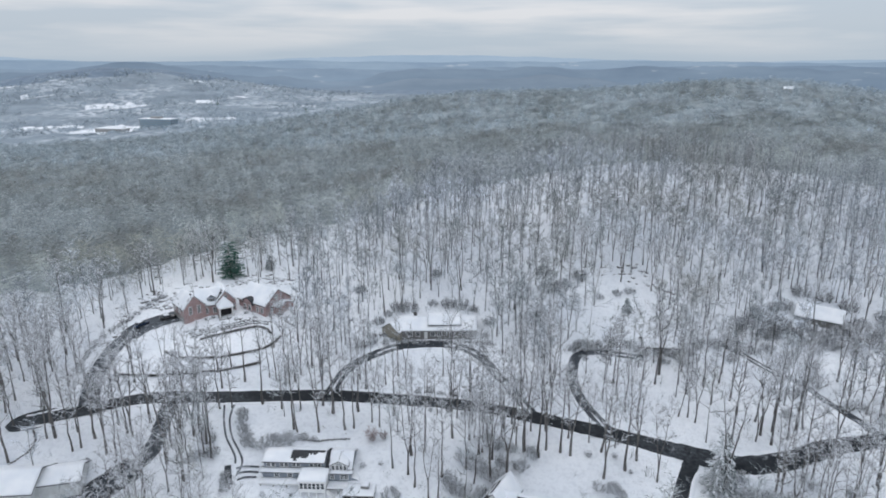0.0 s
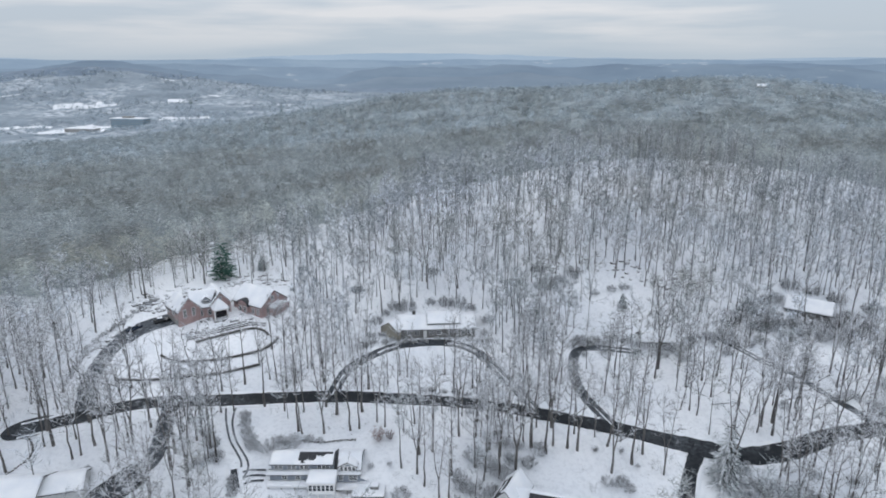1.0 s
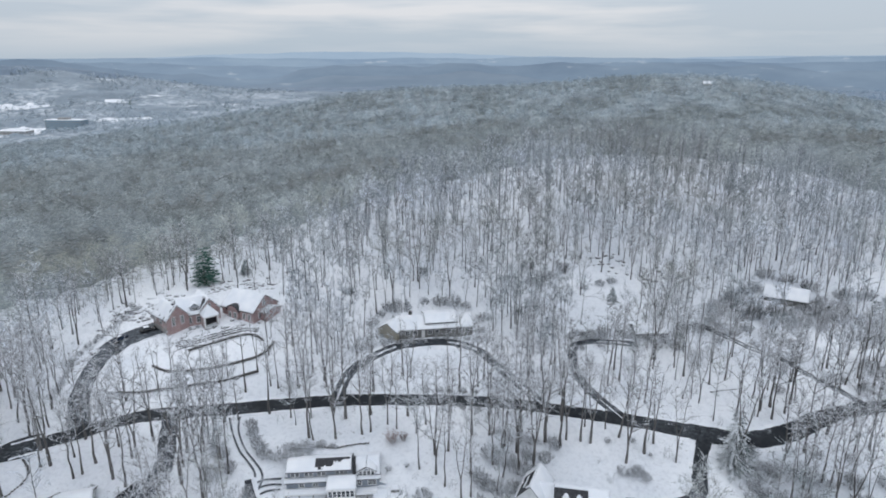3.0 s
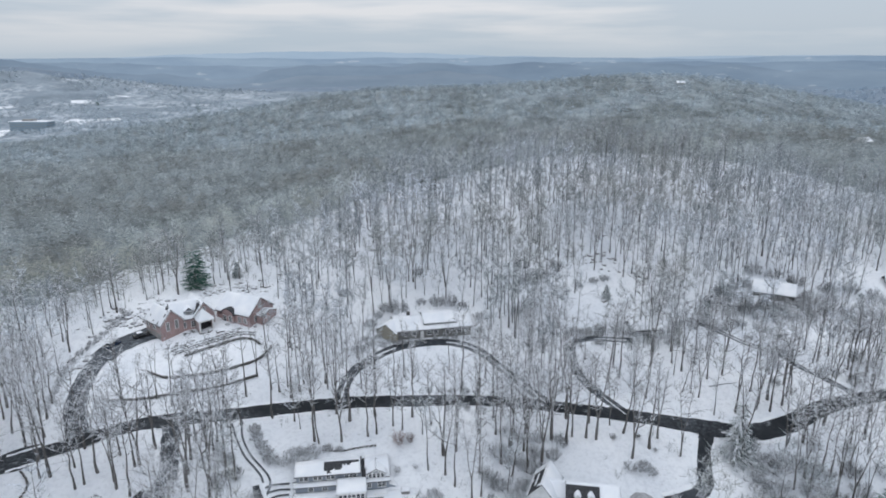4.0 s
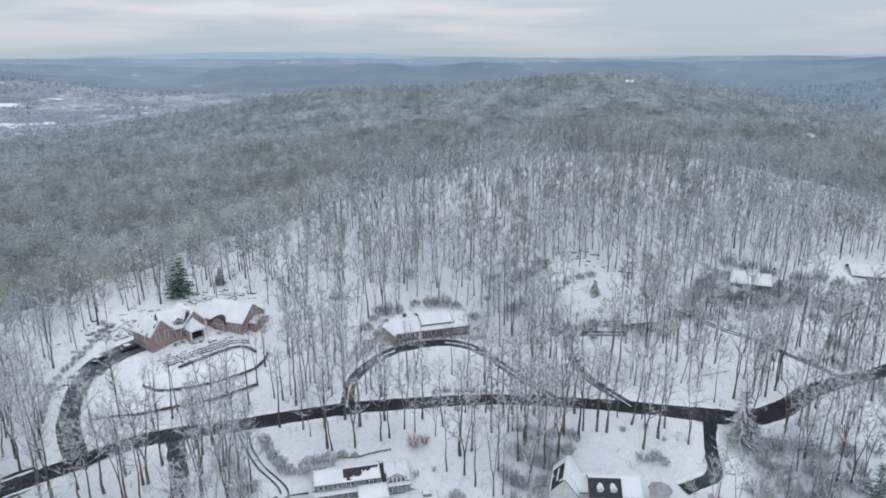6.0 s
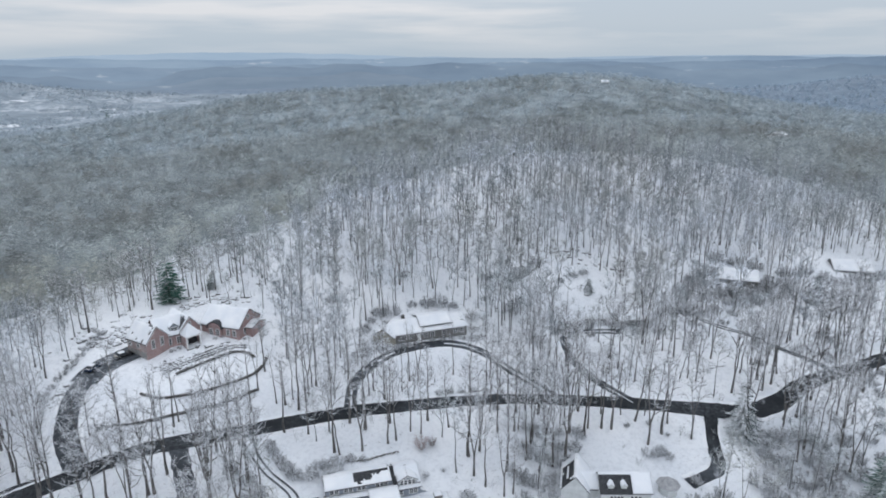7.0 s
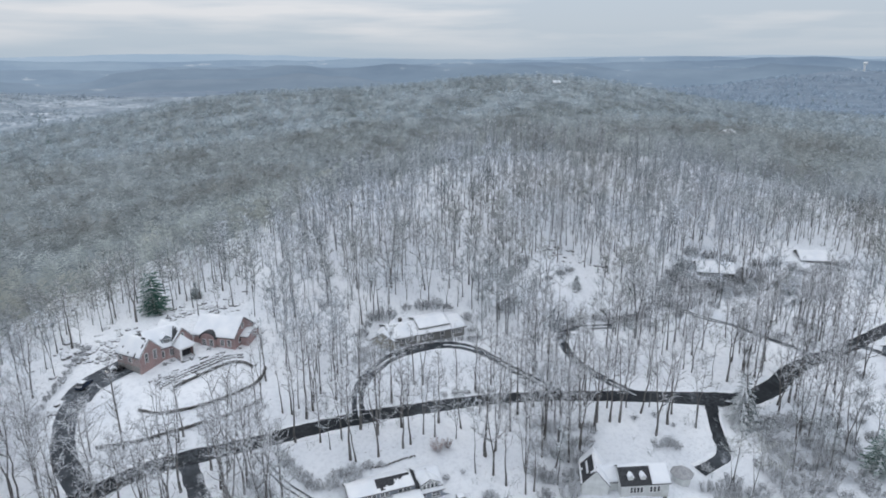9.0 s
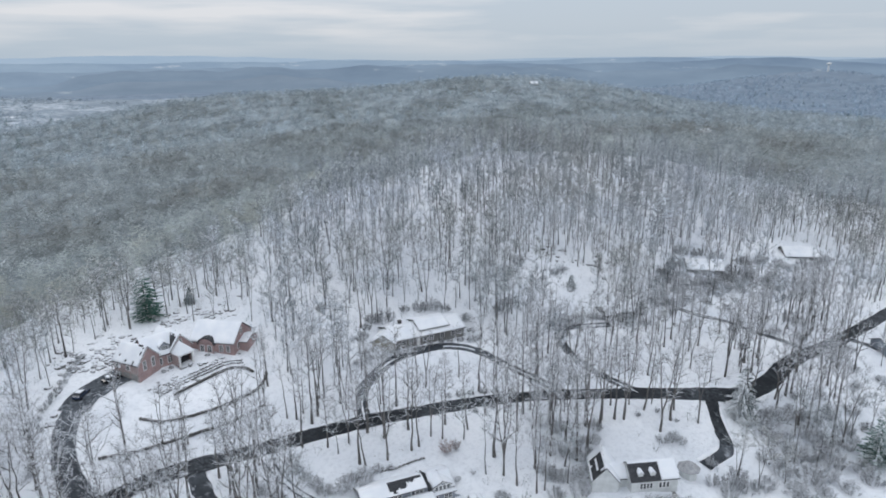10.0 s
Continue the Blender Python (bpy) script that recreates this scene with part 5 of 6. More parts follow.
def white_house():
    base = thing("shingled_cape_house", (-39.0, 116.2, -2.7), -2.2, "blue-grey clapboard house with white trim and broken snow on its roofs", "house")
    base.scale = (0.94, 1, 1)
    at = None
    # lower floor and its skirt roof
    bm = bmesh.new()
    box(bm, 0.3, 20.6, 0.5, 8.0, -4.9, 0.3)
    part("lower_wall", bm, SIDING, base)
    bm = bmesh.new()
    box(bm, 0, 9.4, -1.4, 0.5, -1.65, -1.4)
    part("ledge_roof", bm, TRIM, base, "narrow ledge roof")
    snow_sheet("ledge_snow", base, (0, -1.45, -1.42), (9.3, -1.45, -1.42), (9.3, 0.48, -1.32), (0, 0.48, -1.32), seed=3, step=0.4)
    for x in (0.3, 3.2, 6.2, 9.0):
        bm = bmesh.new()
        box(bm, x - 0.09, x + 0.09, -1.3, -1.12, -5.0, -1.65)
        part("ledge_post", bm, BROWN_BOARDS, base)
    # dark sheet before the siding paints the shade below the ledge
    bm = bmesh.new()
    box(bm, 0.5, 8.8, 0.1, 0.47, -4.6, -1.7)
    part("cellar_wall", bm, DARK, base, "cellar wall under the ledge, painted dark as in shade")
    prism_pts = [(-0.2, 0.2, 0.12), (-0.2, 1.7, 0.6), (-0.2, 1.7, 0.75), (-0.2, 0.2, 0.27)]
    bm = bmesh.new()
    prism(bm, prism_pts, (21.2, 0, 0))
    part("skirt_roof", bm, SHINGLE, base)
    snow_sheet("skirt_snow", base, (-0.2, 0.2, 0.27), (15.4, 0.2, 0.27), (15.4, 1.42, 0.66), (-0.2, 1.42, 0.66), seed=5, step=0.45)
    snow_sheet("skirt_snow", base, (15.6, 0.2, 0.27), (21, 0.2, 0.27), (21, 1.35, 0.64), (15.6, 1.35, 0.64), seed=6, step=0.45)
    # upper floor, west part
    bm = bmesh.new()
    prism(bm, [(0.5, 1.5, 0), (0.5, 8.0, 0), (0.5, 8.0, 0.95), (0.5, 4.5, 2.78), (0.5, 1.5, 2.1)], (14.2, 0, 0))
    part("upper_wall", bm, SIDING, base)
    bm = bmesh.new()
    prism(bm, [(0.1, 1.1, 2.0), (0.1, 4.5, 2.82), (0.1, 8.4, 0.9), (0.1, 8.4, 1.06), (0.1, 4.5, 3.0), (0.1, 1.1, 2.18)], (14.6, 0, 0))
    part("upper_roof", bm, SHINGLE, base, "dark shingle roof with snow partly slid off")

    def bald(s, t):
        ragged = 0.20 * noise.noise(Vector((s * 9, t * 5, 2))) + 0.12 * noise.noise(Vector((s * 26, t * 11, 4)))
        if 0.44 < s + 0.05 * ragged < 0.72:
            return t + ragged > 0.22 + 1.4 * max(0.0, s - 0.60) + 2.2 * max(0.0, 0.50 - s)
        return (0.70 <= s < 0.98 and t + 0.4 * ragged > 0.62 + 0.6 * (s - 0.7)) or t > 0.97

    snow_sheet("upper_snow", base, (0.1, 1.1, 2.18), (14.5, 1.1, 2.18), (14.5, 4.5, 3.0), (0.1, 4.5, 3.0), bald, step=0.33, seed=8)
    snow_sheet("upper_snow", base, (0.1, 8.4, 1.06), (14.5, 8.4, 1.06), (14.5, 4.6, 2.94), (0.1, 4.6, 2.94), seed=9)
    for i, x in enumerate((1.6, 2.6, 4.6, 5.6, 7.4, 8.4, 11.4, 12.4, 13.2)):
        window(base, x, 1.48, 0.95, 0, 0.7, 0.85, "upper_window", 1, 0)
    for x in (3.6, 6.6):
        window(base, x, 0.48, -0.95, 0, 0.95, 0.85, "lower_window", 1, 1)
    # dark slot between the roofs
    bm = bmesh.new()
    prism(bm, [(14.75, 0.9, 0.0), (14.75, 0.9, 1.3), (14.75, 4.5, 2.62), (14.75, 7.9, 0.8), (14.75, 7.9, 0.0)], (0.85, 0, 0))
    part("roof_valley", bm, SHINGLE, base, "bare dark roof between two ridges")
    # east part with the gabled dormer
    bm = bmesh.new()
    prism(bm, [(15.6, 1.3, 0), (15.6, 8.0, 0), (15.6, 8.0, 0.95), (15.6, 4.5, 2.7), (15.6, 1.3, 0.7)], (5.0, 0, 0))
    part("east_wall", bm, SIDING, base)
    bm = bmesh.new()
    prism(bm, [(15.4, 1.0, 0.62), (15.4, 4.5, 2.78), (15.4, 8.4, 0.9), (15.4, 8.4, 1.06), (15.4, 4.5, 2.96), (15.4, 1.0, 0.8)], (5.5, 0, 0))
    part("east_roof", bm, SHINGLE, base)
    snow_sheet("east_snow", base, (15.4, 1.0, 0.8), (20.9, 1.0, 0.8), (20.9, 4.5, 2.96), (15.4, 4.5, 2.96), lambda s, t: abs(s - 0.38 - 0.1 * t) < 0.05 and t > 0.55, step=0.33, seed=11)
    snow_sheet("east_snow", base, (15.4, 8.4, 1.06), (20.9, 8.4, 1.06), (20.9, 4.6, 2.9), (15.4, 4.6, 2.9), seed=12)
    walls(base, SIDING, at, 15.9, 19.9, 0.9, 4.2, 0.5, 1.75, 2.75, "y", "dormer")
    roof(base, at, 15.9, 19.9, 0.9, 4.2, 1.75, 2.75, "y", 0.25, seed=14)
    gable_trim(base, at, 15.9, 19.9, 0.9, 1.75, 2.75, 0.25)
    for x in (16.55, 17.45, 18.35, 19.25):
        window(base, x, 0.88, 0.85, 0, 0.62, 0.95, "dormer_window", 0, 1)
    for x in (16.3, 18.6, 19.5):
        window(base, x, 0.48, -1.15, 0, 0.75, 1.1, "lower_window", 1, 1)
    # sunroom on posts
    bm = bmesh.new()
    box(bm, 9.5, 15.4, -2.8, 0.48, -2.2, 0.5)
    part("sunroom_wall", bm, TRIM, base, "white sunroom wall")
    for i in range(6):
        window(base, 10.1 + 0.94 * i, -2.82, -1.35, 0, 0.70, 1.35, "sunroom_window", 0, 1)
    bm = bmesh.new()
    prism(bm, [(9.2, -3.1, 0.42), (9.2, 1.35, 0.84), (9.2, 1.35, 1.0), (9.2, -3.1, 0.58)], (6.5, 0, 0))
    part("sunroom_roof", bm, TRIM, base)
    snow_sheet("sunroom_snow", base, (9.2, -3.1, 0.58), (15.7, -3.1, 0.58), (15.7, 1.3, 1.0), (9.2, 1.3, 1.0), deep=0.22, step=0.4, seed=15)
    for x in (9.7, 11.6, 13.4, 15.2):
        bm = bmesh.new()
        box(bm, x - 0.12, x + 0.12, -2.7, -2.46, -5.2, -2.2)
        part("sunroom_post", bm, TRIM, base, "white post below the sunroom")
    # dark sheet behind the posts: shade under the sunroom floor, as colour
    bm = bmesh.new()
    box(bm, 9.7, 15.2, 0.12, 0.46, -4.7, -2.25)
    part("undercroft", bm, DARK, base, "wall under the sunroom, painted dark as in shade")
    # deck, its rail and stair
    bm = bmesh.new()
    box(bm, 15.4, 20.2, -2.0, 0.46, -2.1, -1.9)
    part("deck_floor", bm, BROWN_BOARDS, base)
    snow_sheet("deck_snow", base, (15.5, -2.0, -1.89), (20.2, -2.0, -1.89), (20.2, 0.44, -1.89), (15.5, 0.44, -1.89), seed=16, step=0.4)
    bm = bmesh.new()
    box(bm, 17.2, 20.2, -2.02, -1.94, -1.1, -1.0)
    for i in range(15):
        box(bm, 17.25 + i * 0.21, 17.3 + i * 0.21, -2.0, -1.96, -1.9, -1.1)
    part("deck_rail", bm, TRIM, base, "white deck rail")
    for k in range(9):
        bm = bmesh.new()
        box(bm, 15.7 + 0.30 * k, 16.02 + 0.30 * k, -3.2, -2.05, -2.3 - 0.24 * k, -2.12 - 0.24 * k)
        part("deck_step", bm, TRIM, base, "white step of the deck stair")
    for x in (15.7, 18.0, 20.0):
        bm = bmesh.new()
        box(bm, x - 0.1, x + 0.1, -1.9, -1.7, -5.4, -2.1)
        part("deck_post", bm, BROWN_BOARDS, base)
    # lean-to at the east end
    bm = bmesh.new()
    prism(bm, [(20.6, 0.6, -4.4), (22.2, 0.6, -4.4), (22.2, 0.6, -1.4), (20.6, 0.6, -0.6)], (0, 7.5, 0))
    part("lean_to_wall", bm, SIDING, base)
    snow_sheet("lean_to_snow", base, (22.5, 0.3, -1.4), (22.5, 8.3, -1.4), (20.65, 8.3, -0.5), (20.65, 0.3, -0.5), seed=17, step=0.4)


def garden_deck():
    x, y = -17.6, 113.4
    base = thing("garden_deck", (x, y, gz(x, y)), -3, "low wooden garden deck under deep snow beside the clapboard house", "deck")
    bm = bmesh.new()
    box(bm, -3.4, 3.4, -2.0, 2.0, 0.75, 0.95)
    part("platform", bm, BROWN_BOARDS, base)
    for px in (-3.2, -1.1, 1.1, 3.2):
        for py in (-1.8, 1.8):
            bm = bmesh.new()
            box(bm, px - 0.08, px + 0.08, py - 0.08, py + 0.08, -0.9, 0.75)
            part("post", bm, BROWN_BOARDS, base)
    # solid dark panel that paints the shaded gap below the platform
    bm = bmesh.new()
    box(bm, -3.3, 3.3, -1.86, -1.8, -0.6, 0.72)
    part("skirt", bm, DARK, base, "panel painted dark as the shaded gap under the deck")
    snow_sheet("snow", base, (-3.4, -2.0, 0.95), (3.4, -2.0, 0.95), (3.4, 2.0, 0.95), (-3.4, 2.0, 0.95), deep=0.22, step=0.4, seed=61)
    tub = thing("hot_tub", (x + 1.2, y + 0.7, gz(x, y) + 1.05), -3, "square covered tub with a snow cap on the deck", "tub")
    bm = bmesh.new()
    box(bm, -0.85, 0.85, -0.75, 0.75, 0, 0.8)
    bmesh.ops.bevel(bm, geom=list(bm.edges), offset=0.08, segments=2, affect="EDGES")
    part("shell", bm, BROWN_BOARDS, tub)
    snow_sheet("cover_snow", tub, (-0.85, -0.75, 0.8), (0.85, -0.75, 0.8), (0.85, 0.75, 0.8), (-0.85, 0.75, 0.8), deep=0.2, step=0.3, seed=62)


def cottage():
    base = thing("white_cottage", (13.9, 101.6, -5.3), -18, "small white clapboard cottage with bare dark roof slopes", "house")
    at = None
    walls(base, WHITE_BOARDS, at, 0, 10, 0, 6.0, -2.0, 3.9, 6.4, "x")
    roof(base, at, 0, 10, 0, 6.0, 3.9, 6.4, "x", 0.3, bare=lambda s, t: 0.02 < s < 0.62 and 0.04 < t < 0.93, seed=21)
    for x in (2.0, 4.6):
        walls(base, WHITE_BOARDS, at, x - 0.55, x + 0.55, 0.5, 2.2, 3.9, 5.1, 5.6, "y", "roof_dormer")
        gable_snow(base, x - 0.55, x + 0.55, 0.5, 2.2, 5.1, 5.6, "y", 0.1, 0.05, at=at)
    for x in (2.1, 2.8, 3.5, 4.2, 6.2, 7.0, 7.8):
        window(base, x, -0.02, 1.9, 0, 0.5, 1.2, bars=0, rows=1)
    lw = pose(-7.6, 2.2, 0, 0, 0, -12)
    walls(base, WHITE_BOARDS, lw, 0, 5.4, 0, 8.0, -2.0, 3.2, 6.3, "y", "west_wall")
    roof(base, lw, 0, 5.4, 0, 8.0, 3.2, 6.3, "y", 0.3, bare=lambda s, t: s < 0.75 and 0.08 < t < 0.86 and noise.noise(Vector((s * 5, t * 5, 1))) > -0.35, seed=24)
    lk = pose(-2.6, 2.4, 0, 0, 0, 0)
    walls(base, WHITE_BOARDS, lk, 0, 3.2, 0, 4.4, -2.0, 2.9, 5.4, "x", "link_wall")
    roof(base, lk, -0.6, 3.2, 0, 4.4, 2.9, 5.4, "x", 0.2, seed=27)
    bm = bmesh.new()
    box(bm, 5.6, 9.6, -1.9, -0.02, -0.6, 0.5)
    part("porch_floor", bm, BROWN_BOARDS, base)
    bm = bmesh.new()
    box(bm, 5.6, 9.6, -1.9, -1.84, 1.3, 1.38)
    for i in range(21):
        box(bm, 5.62 + i * 0.198, 5.67 + i * 0.198, -1.88, -1.84, 0.5, 1.3)
    part("porch_rail", bm, TRIM, base)


def gazebo():
    x, y = 30.2, 102.2
    base = thing("gazebo", (x, y, gz(x, y)), 10, "small eight-sided garden shed with a grey pointed roof", "shed")
    ring = ellipse_pts(8)
    bm = bmesh.new()
    prism(bm, [(a * 1.9, b * 1.9, -0.4) for a, b in ring], (0, 0, 2.6))
    part("wall", bm, WHITE_BOARDS, base)
    bm = bmesh.new()
    lo = [bm.verts.new((a * 2.5, b * 2.5, 2.15)) for a, b in ring]
    hi = [bm.verts.new((a * 2.5, b * 2.5, 2.3)) for a, b in ring]
    tip = bm.verts.new((0, 0, 4.0))
    for i in range(8):
        j = (i + 1) % 8
        bm.faces.new((lo[i], lo[j], hi[j], hi[i]))
        bm.faces.new((hi[i], hi[j], tip))
    bm.faces.new(lo[::-1])
    part("roof", bm, SLATE, base, "grey pointed roof thinly dusted with snow")


def ranch_house():
    base = thing("ranch_house", (-12.5, 169.6, 4.4), 1.5, "long low grey house under a broad snow-covered roof", "house")
    walls(base, BROWN_BOARDS, None, 0, 22.0, 0, 10.5, -1.2, 2.4, 4.4, "x")
    roof(base, None, 0, 22.0, 0, 10.5, 2.4, 4.4, "x", 0.6, seed=31)
    for x in (3, 5.2, 9.5, 11.5, 15, 18.5, 20.5):
        window(base, x, -0.02, 0.6, 0, 1.1, 1.2, bars=1, rows=1)
    bm = bmesh.new()
    box(bm, 7.0, 8.0, -0.06, 0.02, -0.3, 1.9)
    part("front_door", bm, TRIM, base, "white front door")
    up = pose(8.5, 1.2, 0, 0, 0, 0)
    walls(base, BROWN_BOARDS, up, 0, 9.0, 0, 8.5, 2.0, 3.5, 5.0, "x", "raised_wall")
    roof(base, up, 0, 9.0, 0, 8.5, 3.5, 5.0, "x", 0.4, seed=33)
    lw = pose(-5.3, 2.9, -0.4, 0, 0, -38)
    walls(base, TAN_BOARDS, lw, 0, 6.4, 0, 9.5, -1.4, 2.5, 4.6, "y", "west_gable", "tan clapboard gable")
    roof(base, lw, 0, 6.4, 0, 9.5, 2.5, 4.6, "y", 0.4, seed=35)
    bm = bmesh.new()
    box(bm, 4.0, 4.9, 6.0, 6.9, 3.6, 5.4)
    part("chimney", bm, STONE, base)


def plain_house(x, y, z, turn, lx, ly, eave, ridge, mat, label, seed, name="house"):
    base = thing(name, (x, y, z), turn, label, "house")
    walls(base, mat, None, -lx / 2, lx / 2, -ly / 2, ly / 2, -1.5, eave, ridge, "x")
    roof(base, None, -lx / 2, lx / 2, -ly / 2, ly / 2, eave, ridge, "x", 0.5, seed=seed)
    n, tall = max(2, int(lx / 3)), min(1.2, eave - 0.5)
    for i in range(n):
        window(base, -lx / 2 + (i + 0.5) * lx / n, -ly / 2 - 0.02, min(0.9, eave - tall - 0.25), 0, 1.0, tall)
    for s in (-1, 1):
        window(base, s * lx / 2, 0, 0.9, 90 * s, 1.0, 1.2)
    return base


brick_house()
white_house()
garden_deck()
cottage()
gazebo()
ranch_house()
big = plain_house(-92.5, 111.0, -3.6, 5, 20, 9.5, 3.0, 5.4, WHITE_BOARDS, "long pale house with a broad snow-covered roof", 41)
wing_at = pose(13.2, 1.6, 0.2, 0, 0, 8)
walls(big, WHITE_BOARDS, wing_at, -4.4, 4.0, -3.2, 3.4, -1.5, 2.6, 4.2, "x", "garage_wall")
roof(big, wing_at, -4.4, 4.0, -3.2, 3.4, 2.6, 4.2, "x", 0.5, seed=44)
plain_house(117, 183, gz(117, 183), -36, 12.5, 9.6, 1.3, 3.9, BROWN_BOARDS, "brown house with a snow-covered roof half hidden by brush", 51)
plain_house(167, 181, gz(167, 181) - 1.0, -30, 13, 10, 1.0, 3.7, BROWN_BOARDS, "house with a snow-covered roof beside a clearing", 55)
plain_house(62, 167, gz(62, 165) - 0.4, -4, 9, 6, 1.8, 3.4, BROWN_BOARDS, "low grey-brown house behind bushes at the end of a drive", 57)
plain_house(128, 117, gz(128, 117), -20, 12, 8, 2.8, 4.8, SIDING, "grey house with a snowy roof beyond the bend", 58)
plain_house(356, 414, gz(356, 414), 15, 13, 8, 3.4, 6.0, WHITE_BOARDS, "far white house in a snowy clearing in the woods", 61)
plain_house(364, 690, gz(364, 690), -20, 9, 7, 3.0, 5.4, WHITE_BOARDS, "small far white house on the hilltop", 64)


def office_block():
    x, y = -548, 1243
    base = thing("office_building", (x, y, gz(x, y) - 1), -12, "long flat-roofed office block with blue glass bands in the valley", "building")
    bm = bmesh.new()
    box(bm, -34, 34, -11, 11, 0, 21)
    part("wall", bm, CONCRETE, base)
    for k in range(5):
        bm = bmesh.new()
        box(bm, -33, 34.4, -11.4, 10, 1.4 + 4.1 * k, 4.4 + 4.1 * k)
        part("window_band", bm, BAND, base)
    bm = bmesh.new()
    box(bm, -34.5, 34.5, -11.6, 11.6, 21, 21.9)
    part("roof_snow", bm, SNOW, base)
    bm = bmesh.new()
    box(bm, -14, 6, -4, 6, 21.9, 25)
    part("roof_plant", bm, CONCRETE, base)
    for dx, dy, lx, ly, h in ((-84, -14, 58, 22, 7), (-96, 22, 34, 16, 6), (-30, 52, 40, 18, 8), (70, 60, 44, 16, 7), (96, 34, 30, 14, 5), (4, 34, 50, 12, 9)):
        low = thing("low_building", (x + dx, y + dy, gz(x + dx, y + dy) - 1), -12, "low flat building with snow on its roof in the valley", "building")
        bm = bmesh.new()
        box(bm, -lx / 2, lx / 2, -ly / 2, ly / 2, 0, h)
        part("wall", bm, CONCRETE, low)
        bm = bmesh.new()
        box(bm, -lx / 2 - 0.5, lx / 2 + 0.5, -ly / 2 - 0.5, ly / 2 + 0.5, h, h + 0.9)
        part("roof_snow", bm, SNOW, low)


office_block()


def hill_tower():
    x, y = 2063, 1506
    base = thing("water_tower", (x, y, gz(x, y)), 20, "white tower on a far wooded hill", "tower")
    bm = bmesh.new()
    bmesh.ops.create_cone(bm, cap_ends=True, segments=12, radius1=3.0, radius2=2.6, depth=30, matrix=Matrix.Translation((0, 0, 14)))
    part("shaft", bm, TRIM, base)
    bm = bmesh.new()
    bmesh.ops.create_uvsphere(bm, u_segments=14, v_segments=8, radius=8, matrix=Matrix.Translation((0, 0, 31)) @ Matrix.Diagonal((1, 1, 0.55, 1)))
    part("tank", bm, TRIM, base)


hill_tower()


# ---- parked cars ----
def parked_car(x, y, turn, paint, label):
    """A saloon under a sheet of snow: lower body, cabin with panes, four wheels."""
    base = thing("car", (x, y, gz(x, y) + 0.06), turn, label, "car")
    bm = bmesh.new()
    side = [(-2.25, 0.30), (2.25, 0.30), (2.28, 0.62), (2.1, 0.86), (0.95, 0.98), (-1.75, 1.0), (-2.25, 0.90)]
    prism(bm, [(a, -0.88, b) for a, b in side], (0, 1.76, 0))
    bmesh.ops.bevel(bm, geom=list(bm.edges), offset=0.06, segments=1, affect="EDGES")
    part("body", bm, paint, base)
    bm = bmesh.new()
    prism(bm, [(a, -0.74, b) for a, b in ((-1.75, 0.98), (0.95, 0.97), (0.25, 1.46), (-1.15, 1.48))], (0, 1.48, 0))
    part("windows", bm, GLASS, base, "dark car windows")
    bm = bmesh.new()
    prism(bm, [(a, -0.72, b) for a, b in ((-1.2, 1.46), (0.3, 1.45), (0.2, 1.56), (-1.1, 1.58))], (0, 1.44, 0))
    part("roof", bm, SNOW, base, "snow on the car roof")
    for wx in (-1.4, 1.4):
        for wy in (-0.86, 0.86):
            bm = bmesh.new()
            bmesh.ops.create_cone(bm, cap_ends=True, segments=14, radius1=0.33, radius2=0.33, depth=0.22, matrix=pose(wx, wy, 0.33, 90, 0, 0))
            part("wheel", bm, DARK, base)


parked_car(-89.4, 173.8, 62, NAVY, "dark blue car with a snowy roof on the house forecourt")
parked_car(-83.0, 177.8, 30, BLACK, "black car with snow on its roof by the garage")


def fallen_log(x0, y0, x1, y1, r, label):
    V, T = [], []
    a, b = Vector((x0, y0, gz(x0, y0) + r * 0.9)), Vector((x1, y1, gz(x1, y1) + r * 0.9))
    tube(V, T, [a, a.lerp(b, 0.5) + Vector((0.1, 0.15, 0.05)), b], [r, r * 0.8, r * 0.45], 7)
    for f, dx, dy, dz in ((0.55, 0.5, 0.9, 0.5), (0.75, 0.3, -0.8, 0.4)):
        p = a.lerp(b, f)
        tube(V, T, [p, p + Vector((dx, dy, dz)) * 1.4], [r * 0.4, 0], 4)
    tagged(new("fallen_log", mesh_np("fallen_log", V, T, BARK)), label, "log")


fallen_log(64.2, 134.8, 72.2, 135.3, 0.16, "thin fallen trunk half sunk in the snow")
fallen_log(84.0, 136.7, 93.6, 139.6, 0.2, "fallen trunk with stub branches lying in snow")


